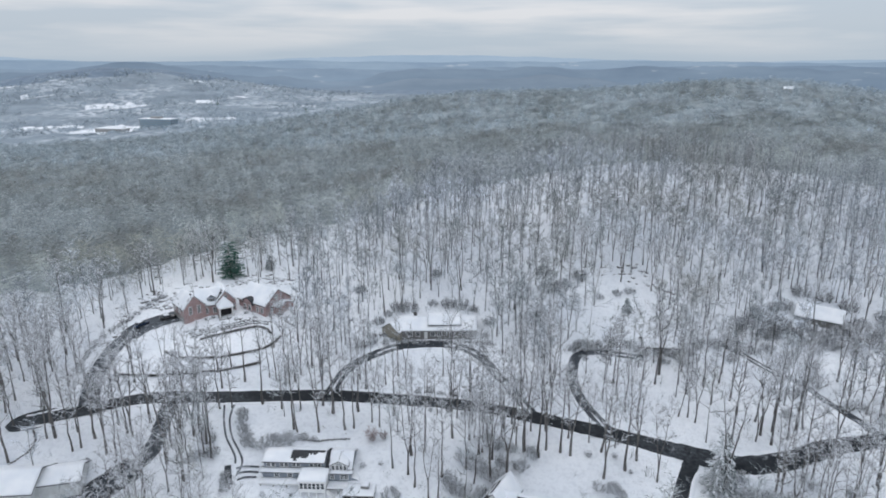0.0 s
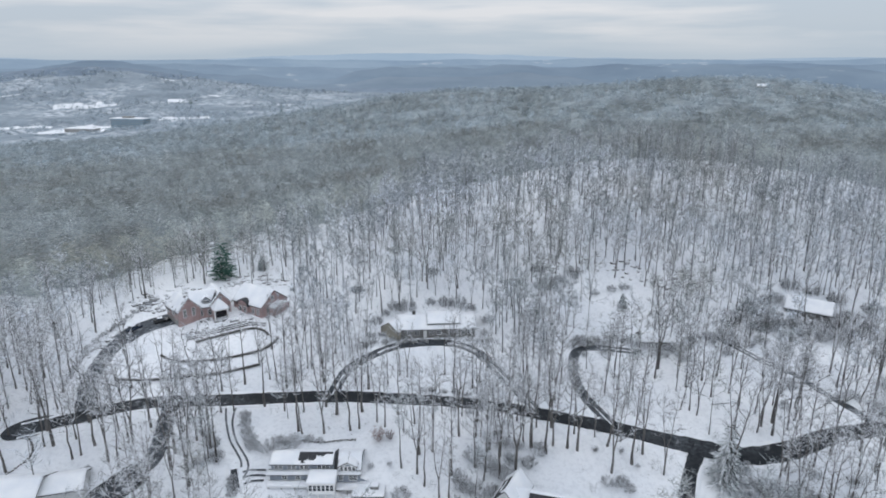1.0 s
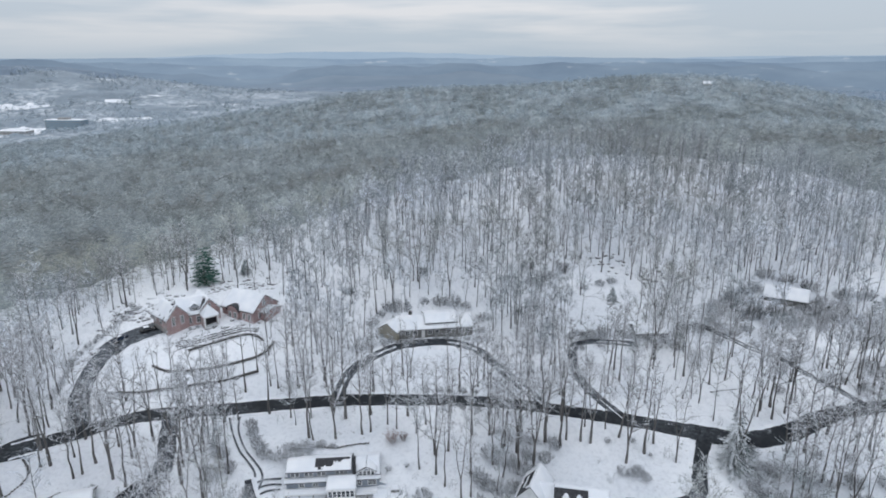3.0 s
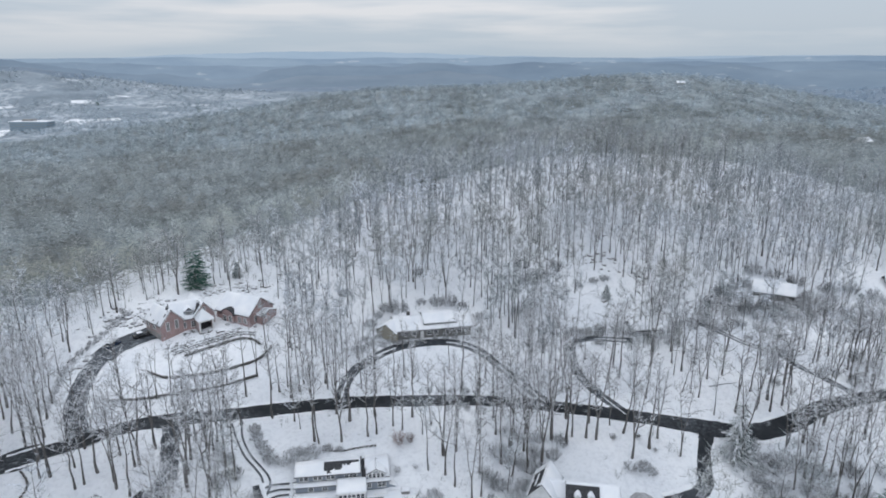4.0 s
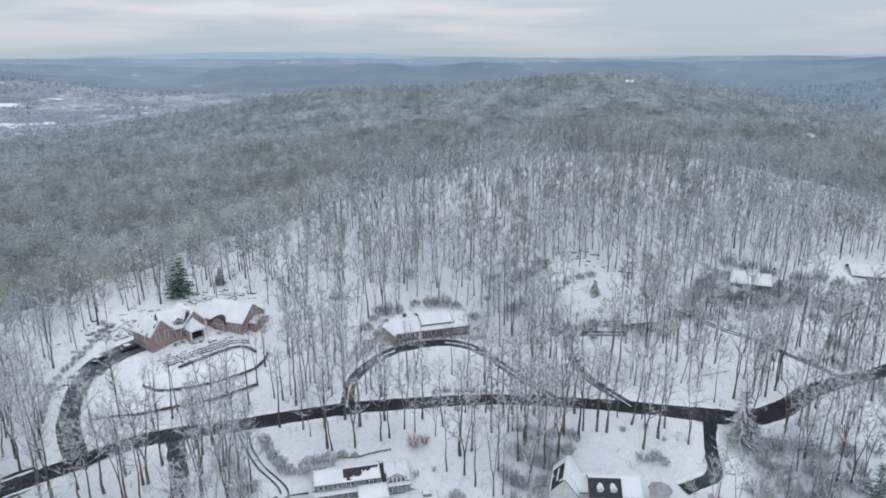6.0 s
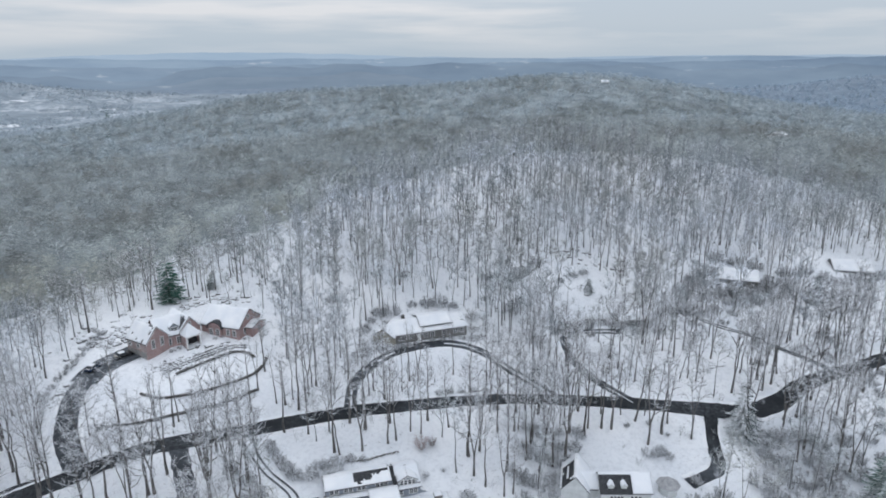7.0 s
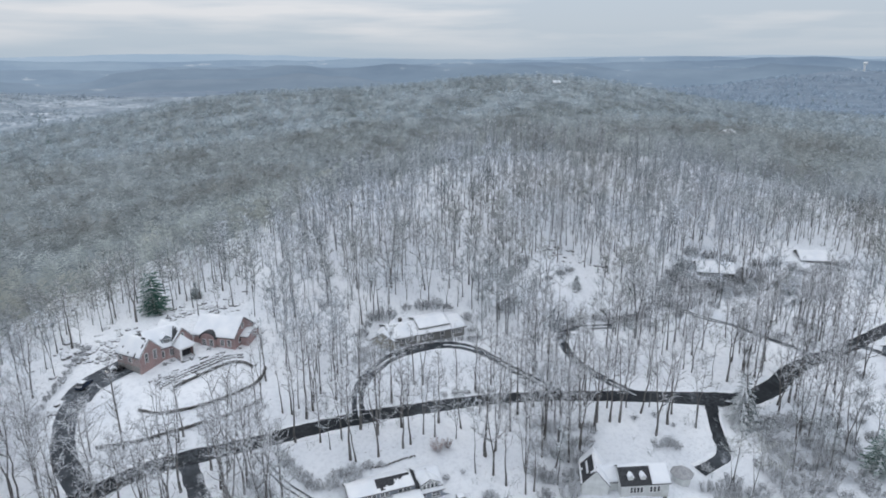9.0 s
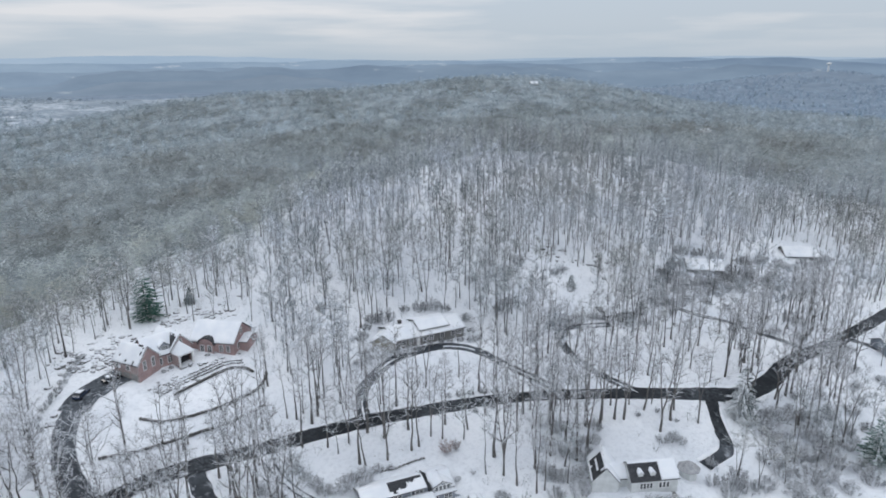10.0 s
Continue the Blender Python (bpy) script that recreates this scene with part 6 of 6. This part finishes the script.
# ---- evergreens ----
def conifer(name, x, y, tall, wide, mat, label, seed, rows=17, bare=0.10, taper=0.8, droop=(0.12, 0.40)):
    """Whorls of drooping boughs, each a spray of needle blades."""
    rng = random.Random(seed)
    base = thing(name, (x, y, gz(x, y) - 0.1), rng.uniform(0, 360), label, "tree")
    TV, TT, V, T = [], [], [], []
    tube(TV, TT, [Vector((0, 0, 0)), Vector((0, 0, tall * 0.5)), Vector((0, 0, tall * 0.98))], [tall * 0.018, tall * 0.011, 0], 6)
    for k in range(rows):
        f = bare + (0.97 - bare) * k / rows
        n = max(4, int(11 * (1 - f) + 4))
        reach = wide / 2 * (1 - f) ** taper * rng.uniform(0.8, 1.12) + 0.25
        for i in range(n):
            az = 6.28318 * (i + rng.random() * 0.7) / n + k
            o = Vector((math.cos(az), math.sin(az), 0))
            side = Vector((-o.y, o.x, 0))
            ln = reach * rng.uniform(0.65, 1.15)
            p0 = Vector((0, 0, tall * f + rng.uniform(-0.2, 0.2)))
            p1 = p0 + o * ln + Vector((0, 0, -ln * rng.uniform(*droop)))
            tube(V, T, [p0, p0.lerp(p1, 0.55) + Vector((0, 0, 0.05 * ln)), p1], [0.05, 0.09 + 0.02 * ln, 0], 3)
            for j in range(6):
                g = 0.22 + 0.75 * (j + rng.random()) / 6
                q = p0.lerp(p1, g)
                for s in (-1, 1):
                    e = q + side * s * ln * 0.34 * (1.15 - g) + o * ln * 0.20 + Vector((0, 0, rng.uniform(-0.35, 0.05)))
                    tube(V, T, [q, e], [0.10 + 0.015 * ln, 0], 3)
    for nm, v, t, m in (("trunk", TV, TT, BARK), ("crown", V, T, mat)):
        ob = new(nm, mesh_np(nm, v, t, m))
        ob.parent = base
    return base


conifer("pine_tree", -74.4, 211.0, 13.6, 10.2, PINE, "dark green pine beside the brick house", 3, 13, 0.06, 0.42, (-0.14, 0.08))
conifer("spruce_tree", 57.3, 112.2, 14.5, 9.6, FROSTED, "tall spruce with boughs bent under snow at the roadside", 5, 14, 0.06)
conifer("spruce_tree", 57.0, 183.5, 5.5, 3.6, FROSTED, "small snow-laden spruce in a clearing", 7, 10, 0.04)
conifer("pine_tree", 73.5, 88.5, 12.0, 9.5, PINE, "broad dark green pine among brush", 9, 12, 0.1, 0.55, (-0.1, 0.2))
conifer("spruce_tree", 133, 164, 11.0, 6.5, FROSTED, "snow-laden spruce behind the bend of the road", 11, 15, 0.05)
conifer("pine_tree", 84, 170, 7.0, 5.0, FROSTED, "bushy evergreen dusted with snow at the lane's end", 13, 12, 0.04)
conifer("pine_tree", -62, 217, 6.0, 4.0, FROSTED, "young evergreen behind the brick house", 15, 11, 0.04)
conifer("pine_tree", -186, 772, 17, 9, PINE, "single dark pine above the far woods", 17, 12)
for i, (x, y) in enumerate(((-226, 1397), (-540, 1560), (-300, 1420))):
    conifer("pine_tree", x, y, 26, 16, PINE, "far dark pine in the valley", 21 + i, 12)


for i, (x, y) in enumerate(((1311, 1342), (1291, 1274), (1225, 1160), (1304, 1209), (1436, 1265), (1472, 1259), (1317, 1092), (1381, 1111), (1321, 1035), (1281, 982), (777, 567), (747, 535), (1216, 1118))):
    conifer("pine_tree", x, y, 17 + 7 * ((i * 0.618) % 1), 11, PINE, "far dark evergreen among the grey woods", 31 + i, 8)


# ---- bushes ----
def bush_mesh(seed, n=22, russet=False):
    rng = random.Random(seed)
    V, T = [], []
    for i in range(n):
        az, out = rng.uniform(0, 6.28), rng.uniform(0.25, 1.0)
        p0 = Vector((math.cos(az) * 0.15, math.sin(az) * 0.15, -0.05))
        p1 = Vector((math.cos(az) * out * 0.75, math.sin(az) * out * 0.75, rng.uniform(0.45, 0.85)))
        tube(V, T, [p0, p0.lerp(p1, 0.6) + Vector((0, 0, 0.1)), p1], [0.02, 0.013, 0], 3)
        for k in range(18):
            q = p0.lerp(p1, rng.uniform(0.3, 1.0))
            e = q + Vector((rng.gauss(0, 1), rng.gauss(0, 1), rng.uniform(-0.2, 1.0))).normalized() * rng.uniform(0.14, 0.36)
            tube(V, T, [q, e], [rng.uniform(0.014, 0.028), 0], 3)
    return mesh_np("bush", V, T, RUSSET if russet else TWIG)


def thicket_mesh(seed, n=34, mat=THICKET):
    """A dense rounded mass of fine twigs, about two metres wide and one high before scaling."""
    rng = random.Random(seed)
    V, T = [], []
    for i in range(n):
        az, out = rng.uniform(0, 6.28), math.sqrt(rng.uniform(0.02, 1.0))
        p0 = Vector((math.cos(az) * out * 0.55, math.sin(az) * out * 0.55, -0.05))
        p1 = Vector((math.cos(az) * out * 0.85, math.sin(az) * out * 0.85, (0.95 - 0.5 * out * out) * rng.uniform(0.7, 1.1)))
        tube(V, T, [p0, p1], [0.016, 0.004], 3)
        for k in range(22):
            q = p0.lerp(p1, rng.uniform(0.25, 1.0))
            e = q + Vector((rng.gauss(0, 1), rng.gauss(0, 1), rng.uniform(-0.1, 1.1))).normalized() * rng.uniform(0.12, 0.30)
            tube(V, T, [q, e], [rng.uniform(0.010, 0.020), 0], 3)
    return mesh_np("bush", V, T, mat)


BUSHES = [bush_mesh(s) for s in (1, 2, 3, 4)]
THICKETS = [thicket_mesh(s) for s in (11, 12, 13, 14)]
BRAMBLES = [thicket_mesh(s, 40, BRAMBLE) for s in (21, 22, 23)]
RUSSET_BUSH = bush_mesh(9, 22, True)
# (x, y, breadth in metres)
YARD_BUSHES = [(15.5, 98.4, 2.4), (17.6, 97.9, 2.0), (19.8, 97.2, 2.6), (22.2, 96.4, 2.2), (24.4, 95.6, 2.6), (11.8, 100.0, 2.2), (8.4, 98.6, 2.4), (-17.5, 119, 2.0), (-13.5, 119.5, 1.6), (-38, 113, 1.6), (-32, 113.2, 1.5), (31.8, 120.7, 2.2), (37.4, 120.1, 1.8), (40, 116, 1.6)]
GARDEN_THICKETS = [(-41.4, 124.6, 5.0), (-38.2, 125.2, 6.4), (-35.4, 126.2, 5.0), (-48.6, 136.1, 3.6), (-48.0, 133.4, 3.4), (-46.6, 130.3, 3.6), (-45.3, 127.7, 4.0), (-44.4, 125.0, 3.8), (-32.2, 127.3, 3.2), (-29.4, 126.7, 2.6),
                   (-46.6, 116.4, 2.6), (-46.2, 114.8, 3.0), (-45.8, 113.4, 2.8), (-55.3, 129.7, 4.4), (-53.4, 125.9, 4.6), (-51.0, 121.4, 4.4), (-54.2, 121.0, 4.0), (-11, 112, 4.6), (-8, 108, 5.2), (-4, 106, 5.4), (0, 108, 5.0), (3, 112, 4.4), (-13, 107, 4.0), (9, 116, 4.4), (13, 119, 4.6), (19.5, 121, 4.4), (15, 123, 4.2), (32.5, 112.6, 3.6), (35.1, 112.1, 3.8), (36.6, 110.8, 3.2), (38, 96, 4.0), (42, 93, 4.4), (9.8, 127, 5.0), (11.5, 124, 5.0), (4.8, 120.5, 5.5), (7.6, 117.8, 5.5), (11.8, 115, 5.5), (16.9, 117.7, 4.2), (1.7, 114.4, 5.5), (5.0, 111.5, 5.5), (9.0, 111, 5.0), (4.8, 107, 5.5), (33.8, 98.6, 4.2), (36.8, 96.4, 5.0), (39.4, 94.2, 5.5), (40.3, 97.8, 5.0), (34, 94, 5.0)]
BRUSH = [(61.2, 113, 6.5), (62, 108.5, 7.5), (66, 108.4, 7.0), (71.5, 108, 6.0), (73.3, 104.7, 6.5), (71.5, 99, 6.5), (57.4, 104, 7.0), (61, 101.9, 7.5), (62.3, 96.4, 7.5), (64.6, 92.1, 7.0), (51.9, 99.5, 6.5), (51.4, 95.0, 7.0), (54.5, 90.7, 7.5),
         (44.6, 93.4, 5.5), (47.7, 89.5, 6.5), (74, 94.9, 6.0), (93.6, 105.6, 4.5), (68, 101, 7.0), (67, 96.5, 6.5), (57.5, 97, 6.5), (59, 90, 6.5), (78, 99, 6.0), (80, 104.5, 5.0), (84, 97, 5.0), (102, 101, 3.6), (68, 88, 6.0),
         (98, 110, 4.2), (104, 115, 4.6), (108, 109, 4.4), (86, 91, 6.0), (77, 112, 3.6), (84, 110, 3.6), (113, 122, 4.0), (48, 86.8, 5.6), (53, 86, 5.0), (59, 85, 5.6), (66, 84.6, 5.6), (61, 94, 5.0)]
HEDGE = [(float(p[0]), float(p[1]), 2.6) for p in smooth_line([(-97.5, 150), (-98.0, 158), (-98.4, 165), (-97.0, 171), (-94.5, 178), (-92.2, 186), (-90.5, 191)], 2.1)]
FRONT_BUSHES = [(-14.2, 168.9, 2.6), (-11.2, 168.6, 2.2), (-8.6, 168.7, 2.6), (-5.9, 168.8, 2.0), (-1.4, 169.0, 2.2), (1.6, 169.0, 2.6), (4.4, 168.8, 2.2), (7.6, 168.4, 2.4), (10.6, 167.4, 2.8),
                (-16.8, 180.5, 3.4), (1.6, 184.6, 5.6), (12.6, 171.4, 3.0)]
FOOT_BUSHES = [(-71.4, 177.4, 1.6), (-69.6, 178.6, 1.5), (-67.6, 178.8, 1.7), (-60.4, 181.6, 1.5), (-58.2, 182.4, 1.8), (-55.8, 183.0, 1.6), (-53.4, 183.4, 1.8), (-50.6, 184.2, 1.6),
               (-20.6, 170.4, 3.2), (-17.6, 171.2, 3.0), (-15.4, 172.6, 2.8), (-12.6, 168.0, 2.0), (-8.0, 167.8, 2.0), (-4.6, 168.0, 1.8)]
WOOD_BUSHES = [(-19.5, 177, 4.2), (-14.5, 183.5, 4.2), (-10.4, 182.6, 6.4), (-3, 185.4, 3.6), (5.4, 184.2, 6.0), (9.5, 182.6, 3.4), (13.8, 177, 4.6), (-20.5, 168, 3.0), (13, 167.5, 2.6), (-16.5, 167.6, 2.8), (-11, 168.2, 2.4),
               (39, 167, 3.6), (43, 166.3, 3.0), (48, 166.5, 3.8), (55, 165, 3.6), (59, 164, 3.2), (63.5, 162.5, 3.6), (36.5, 164.5, 2.6), (38.5, 165, 3.4), (41.5, 164.8, 3.4), (44.5, 165.2, 3.2), (47, 164.8, 2.8), (-77.5, 118.5, 2.4), (-76.6, 115.8, 2.6), (-76, 113.2, 2.4), (66, 165, 3.4), (56, 192, 3.6), (60.5, 193, 4.0), (50, 190, 3.2),
               (107, 121.5, 5.0), (104.5, 119, 5.0), (104, 131.5, 4.5), (81.4, 105.6, 4.4), (87.6, 103.9, 4.4), (81.5, 133.4, 3.6), (25.1, 194.1, 5.0), (33.9, 192.6, 6.5), (39.4, 194.9, 6.0), (26.2, 176.9, 6.0), (28.5, 162.3, 4.4), (44.9, 199, 6.0), (-2, 200.5, 4.6),
               (-23.2, 166.7, 4.0), (-26.3, 193.1, 4.4), (33.5, 200.7, 6.0), (30, 180, 5.0), (89.5, 178.1, 6.0), (95.9, 176.5, 6.5), (100.4, 172.9, 6.5), (108.1, 171.9, 6.5), (113.7, 168.9, 6.0), (125.7, 168.5, 6.5), (132.7, 166.1, 6.5), (141.9, 163.4, 6.5), (142.4, 157.3, 5.0), (152.5, 160.3, 6.5), (136.5, 181, 7.0), (143.5, 180, 7.0), (148.2, 175, 7.0), (152.9, 171.1, 6.5), (77.9, 166.9, 5.5), (83.5, 166.5, 6.0), (88.7, 143, 4.5), (96, 148.2, 4.0), (115.1, 143.3, 5.0), (118, 140.9, 4.5), (99.4, 138, 4.0), (108, 188, 6.5), (117.3, 194.9, 7.0), (60.8, 158.3, 4.0), (66.4, 157.6, 4.0), (129, 172.5, 6.0), (120, 172, 6.0), (133, 176, 6.5), (158, 167, 6.0), (160, 173, 6.0), (165, 171, 6.0), (172, 172, 5.5), (38.6, 103.6, 3.0), (98, 184, 6.0), (104, 180, 5.5), (80, 160, 4.0), (83, 164, 4.4), (88, 164, 4.8), (93, 166, 5.0), (98, 163, 4.6), (91, 158, 3.4), (102, 168, 5.0), (107, 166, 4.6), (112, 168, 4.4), (118, 166, 4.6), (97, 172, 4.4), (104, 175, 4.0),
               (88, 176, 4.0), (124, 160, 4.2), (130, 157, 3.8), (103, 139, 3.2), (106, 134, 3.0)]

BRAMBLE_PATCHES = [(105, 175.4, 7.0), (110.4, 174.6, 8.0), (115.6, 173.6, 7.4), (121.0, 174.4, 8.2), (126.0, 176.6, 7.0), (108, 170.4, 6.6), (114, 169.2, 6.0), (120.5, 169.6, 6.6), (127.5, 171.2, 6.8), (133, 168.6, 6.0), (139.5, 169.0, 6.4),
                   (99.5, 180.4, 6.6), (95, 181, 6.0), (91.5, 178, 6.4), (87.4, 174.6, 6.4), (84.4, 170.4, 6.0), (84, 165.6, 4.6), (93.4, 172.4, 6.0), (99, 175.0, 6.2), (104.2, 186.6, 6.0), (128.4, 187.0, 6.6), (123.6, 192.4, 6.0),
                   (38.0, 166.4, 3.8), (41.0, 167.4, 4.2), (44.6, 167.0, 3.6), (48.6, 167.8, 4.4), (52.8, 166.4, 4.2), (56.6, 163.4, 4.6), (60.6, 162.2, 4.4), (65.0, 161.8, 4.8), (69.4, 163.0, 4.6), (72.6, 166.6, 5.0), (45.6, 161.2, 3.0), (39.6, 160.6, 2.6),
                   (-6.4, 146.9, 2.2), (-3.4, 146.5, 2.6), (-0.6, 145.8, 2.4), (2.6, 145.0, 2.8), (5.6, 144.2, 2.4), (9.4, 142.6, 2.2), (-3.0, 138.6, 2.0), (1.4, 138.4, 2.4), (5.2, 136.8, 2.2),
                   (101.4, 157, 4.4), (98.6, 151.4, 3.6), (118.6, 146.8, 4.0)]


def plant_bushes():
    rng = random.Random(77)
    sets = ((YARD_BUSHES, "bushes in the yards", "round leafless bush dusted with snow in a yard", BUSHES, 1.25),
            (GARDEN_THICKETS, "thick bushes round the gardens", "dense grey leafless shrub dusted with snow", THICKETS, 1.1),
            (BRUSH, "brush by the road", "tangled grey roadside brush holding snow", THICKETS, 1.1),
            (FRONT_BUSHES, "bushes round the low house", "dense grey shrub dusted with snow by the low house", THICKETS, 1.15),
            (HEDGE, "hedge beside the house drive", "dark scrubby hedge bush with snow beside the drive", THICKETS, 1.1),
            (WOOD_BUSHES, "bushes at the wood's edge", "leafless grey bush holding snow at the wood's edge", THICKETS, 1.2),
            (FOOT_BUSHES, "shrubs at the foot of house walls", "low dark shrub with a dusting of snow by a house wall", BRAMBLES, 1.1),
            (BRAMBLE_PATCHES, "dark brambles of verges and clearings", "dark tangled bramble mass dusted with snow", BRAMBLES, 1.12))
    for places, group, label, meshes, grow in sets:
        for x, y, w in places:
            ob = tagged(new("bush", rng.choice(meshes)), label, "bush", group)
            w *= grow
            ob.matrix_basis = pose(x, y, gz(x, y), 0, 0, rng.uniform(0, 360)) @ Matrix.Diagonal((w / 2 * rng.uniform(0.9, 1.15), w / 2, w * rng.uniform(0.42, 0.60), 1))
    for x, y, w in ((-16.2, 127.2, 6.0), (-13.6, 127.6, 4.0)):
        ob = tagged(new("bush", RUSSET_BUSH), "russet-tinged leafless bush on the snowy lawn", "bush")
        ob.matrix_basis = pose(x, y, gz(x, y), 0, 0, 30) @ Matrix.Diagonal((w / 2, w / 2, w * 0.62, 1))


plant_bushes()


# ---- stone walls, rocks and the terraces below the brick house ----
def stone_mesh(seed):
    rng = random.Random(seed)
    bm = bmesh.new()
    bmesh.ops.create_icosphere(bm, subdivisions=1, radius=0.5)
    for v in bm.verts:
        v.co *= rng.uniform(0.78, 1.15)
    me = bpy.data.meshes.new("stone")
    bm.to_mesh(me)
    bm.free()
    return me


SNOWY_STONE, _n, _l, _b = shader("snow_capped_stone", 0.9)
_t, _r = noise_ramp(_n, _l, 1.8, [(0.3, (0.07, 0.07, 0.072)), (0.7, (0.20, 0.195, 0.19))], 5)
_l.new(snowed(_n, _l, _r.outputs[0], 0.62, 0.92), _b.inputs["Base Color"])
STONES = [stone_mesh(s) for s in (1, 2, 3, 4, 5)]
for me in STONES:
    me.materials.append(SNOWY_STONE)


def stone_wall(name, pts, tall, thick, label):
    """A dry wall of rough stones in courses, joined."""
    rng = random.Random(len(pts))
    V, T, base = [], [], 0
    for i, (x, y) in enumerate(smooth_line(pts, 0.55)):
        for c in range(max(1, int(tall / 0.32))):
            me = rng.choice(STONES)
            v = np.array([tuple(k.co) for k in me.vertices])
            t = np.array([tuple(p.vertices) for p in me.polygons])
            a = rng.uniform(0, 6.28)
            s = np.array([rng.uniform(0.6, 0.85), rng.uniform(0.5, 0.7) * thick / 0.5, 0.44])
            v = v * s
            v = np.stack([v[:, 0] * math.cos(a) - v[:, 1] * math.sin(a), v[:, 0] * math.sin(a) + v[:, 1] * math.cos(a), v[:, 2]], 1)
            px, py = x + rng.uniform(-0.08, 0.08), y + rng.uniform(-0.08, 0.08)
            V.append(v + np.array([px, py, gz(px, py) + 0.12 + 0.32 * c]))
            T.append(t + base)
            base += len(v)
    ob = new(name, mesh_np(name, np.vstack(V), np.vstack(T), STONE))
    tagged(ob, label, "wall", "stone walls on the lawn")


stone_wall("stone_wall", [(-69.4, 167.4), (-65.5, 169.6), (-61.8, 171.6), (-58.6, 173.2), (-55.6, 174.2), (-52.6, 173.6), (-50.6, 171.6)], 0.95, 0.75, "low curved dry-stone wall below the house terrace")
stone_wall("stone_wall", [(-77, 160.8), (-74.2, 159.0), (-71.4, 158.3), (-64.8, 158.9), (-58.2, 160.7), (-51.4, 163.9), (-48.6, 167), (-47.4, 170)], 0.95, 0.75, "long low dry-stone wall curving across the snowy lawn")
stone_wall("stone_wall", [(-85, 150.6), (-77.4, 150.3), (-70.8, 151.4), (-64, 152.8), (-58.4, 154), (-50.4, 157.8)], 0.95, 0.7, "long low dry-stone wall above the road")
stone_wall("stone_wall", [(-33, 127.4), (-29, 126.6), (-25.6, 127.2), (-21.6, 127.4)], 0.3, 0.4, "thin low stone edging in the yard")
stone_wall("stone_wall", [(-94.5, 128.5), (-91.8, 124.6), (-91.6, 121.4), (-94, 117.5)], 0.4, 0.4, "low stone edging beside a drive")


def rocks(name, label, group, places, lo, hi, seed, sink=0.02):
    rng = random.Random(seed)
    for x, y in places:
        s = rng.uniform(lo, hi)
        ob = new(name, rng.choice(STONES))
        ob.matrix_basis = pose(x, y, gz(x, y) - sink * s, rng.uniform(-12, 12), rng.uniform(-12, 12), rng.uniform(0, 360)) @ Matrix.Diagonal((s * rng.uniform(0.9, 1.5), s, s * rng.uniform(0.55, 0.8), 1))
        tagged(ob, label, "rock", group)


rng_t = random.Random(18)
rows = []
for off in (1.4, 2.5, 3.7):
    line = smooth_line([(-72.6 + off * 0.1, 167.0 + off), (-69.6 + off * 0.1, 168.8 + off), (-65.8, 170.8 + off), (-62, 172.6 + off), (-58.8, 174.2 + off), (-55.8, 175.0 + off), (-52.6, 174.6 + off)], 0.8)
    rows += [(float(p[0]), float(p[1])) for p in line[: (30 if off < 3 else 18)]]
rows += [(rng_t.gauss(-70.4, 2.4), rng_t.gauss(171.6, 1.3)) for _ in range(34)] + [(rng_t.gauss(-60.5, 3.5), rng_t.gauss(178.4, 0.7)) for _ in range(16)]
rocks("terrace_stone", "small snow-capped stone edging a garden terrace", "stones of the garden terraces", rows, 0.85, 1.2, 5, -0.12)
rng_r = random.Random(8)
slope = [(rng_r.gauss(-86, 6), rng_r.gauss(189, 5)) for _ in range(120)] + [(-97.5 + 0.55 * k + rng_r.gauss(0, 1.2), 162 + 0.85 * k + rng_r.gauss(0, 0.7)) for k in range(26)] + [(rng_r.gauss(-62, 8), rng_r.gauss(206, 4)) for _ in range(40)] + [(float(q[0]) + rng_r.gauss(0, 0.5), float(q[1]) + rng_r.gauss(0, 0.4)) for q in smooth_line([(-90, 187), (-86.8, 193), (-80.1, 196), (-75, 198), (-70.6, 202), (-67.8, 205.5), (-63, 207.4), (-57.2, 206.4), (-52.8, 202), (-49, 196)], 1.3)]
rocks("boulder", "rough boulder capped with snow on the slope behind the house", "boulders behind the brick house", [p for p in slope if p[1] > 182 + (p[0] + 90) * 0.42 or p[0] < -94], 0.85, 2.0, 6)
ledge = [(rng_r.gauss(66, 4), rng_r.gauss(203, 4)) for _ in range(22)] + [(rng_r.gauss(78, 4), rng_r.gauss(195, 3)) for _ in range(8)]
rocks("boulder", "dark boulder capped with snow among the trees", "rocky ledge in the wood", ledge, 0.9, 2.0, 7)
rocks("boulder", "large dark boulder in the clearing with a cap of snow", "", [(55.9, 182.4)], 2.0, 2.1, 12)
rocks("boulder", "half-buried stone in the snow", "stones by the white-trimmed house", [(rng_r.uniform(-34, -16), rng_r.uniform(129, 136)) for _ in range(12)], 0.3, 0.55, 9)
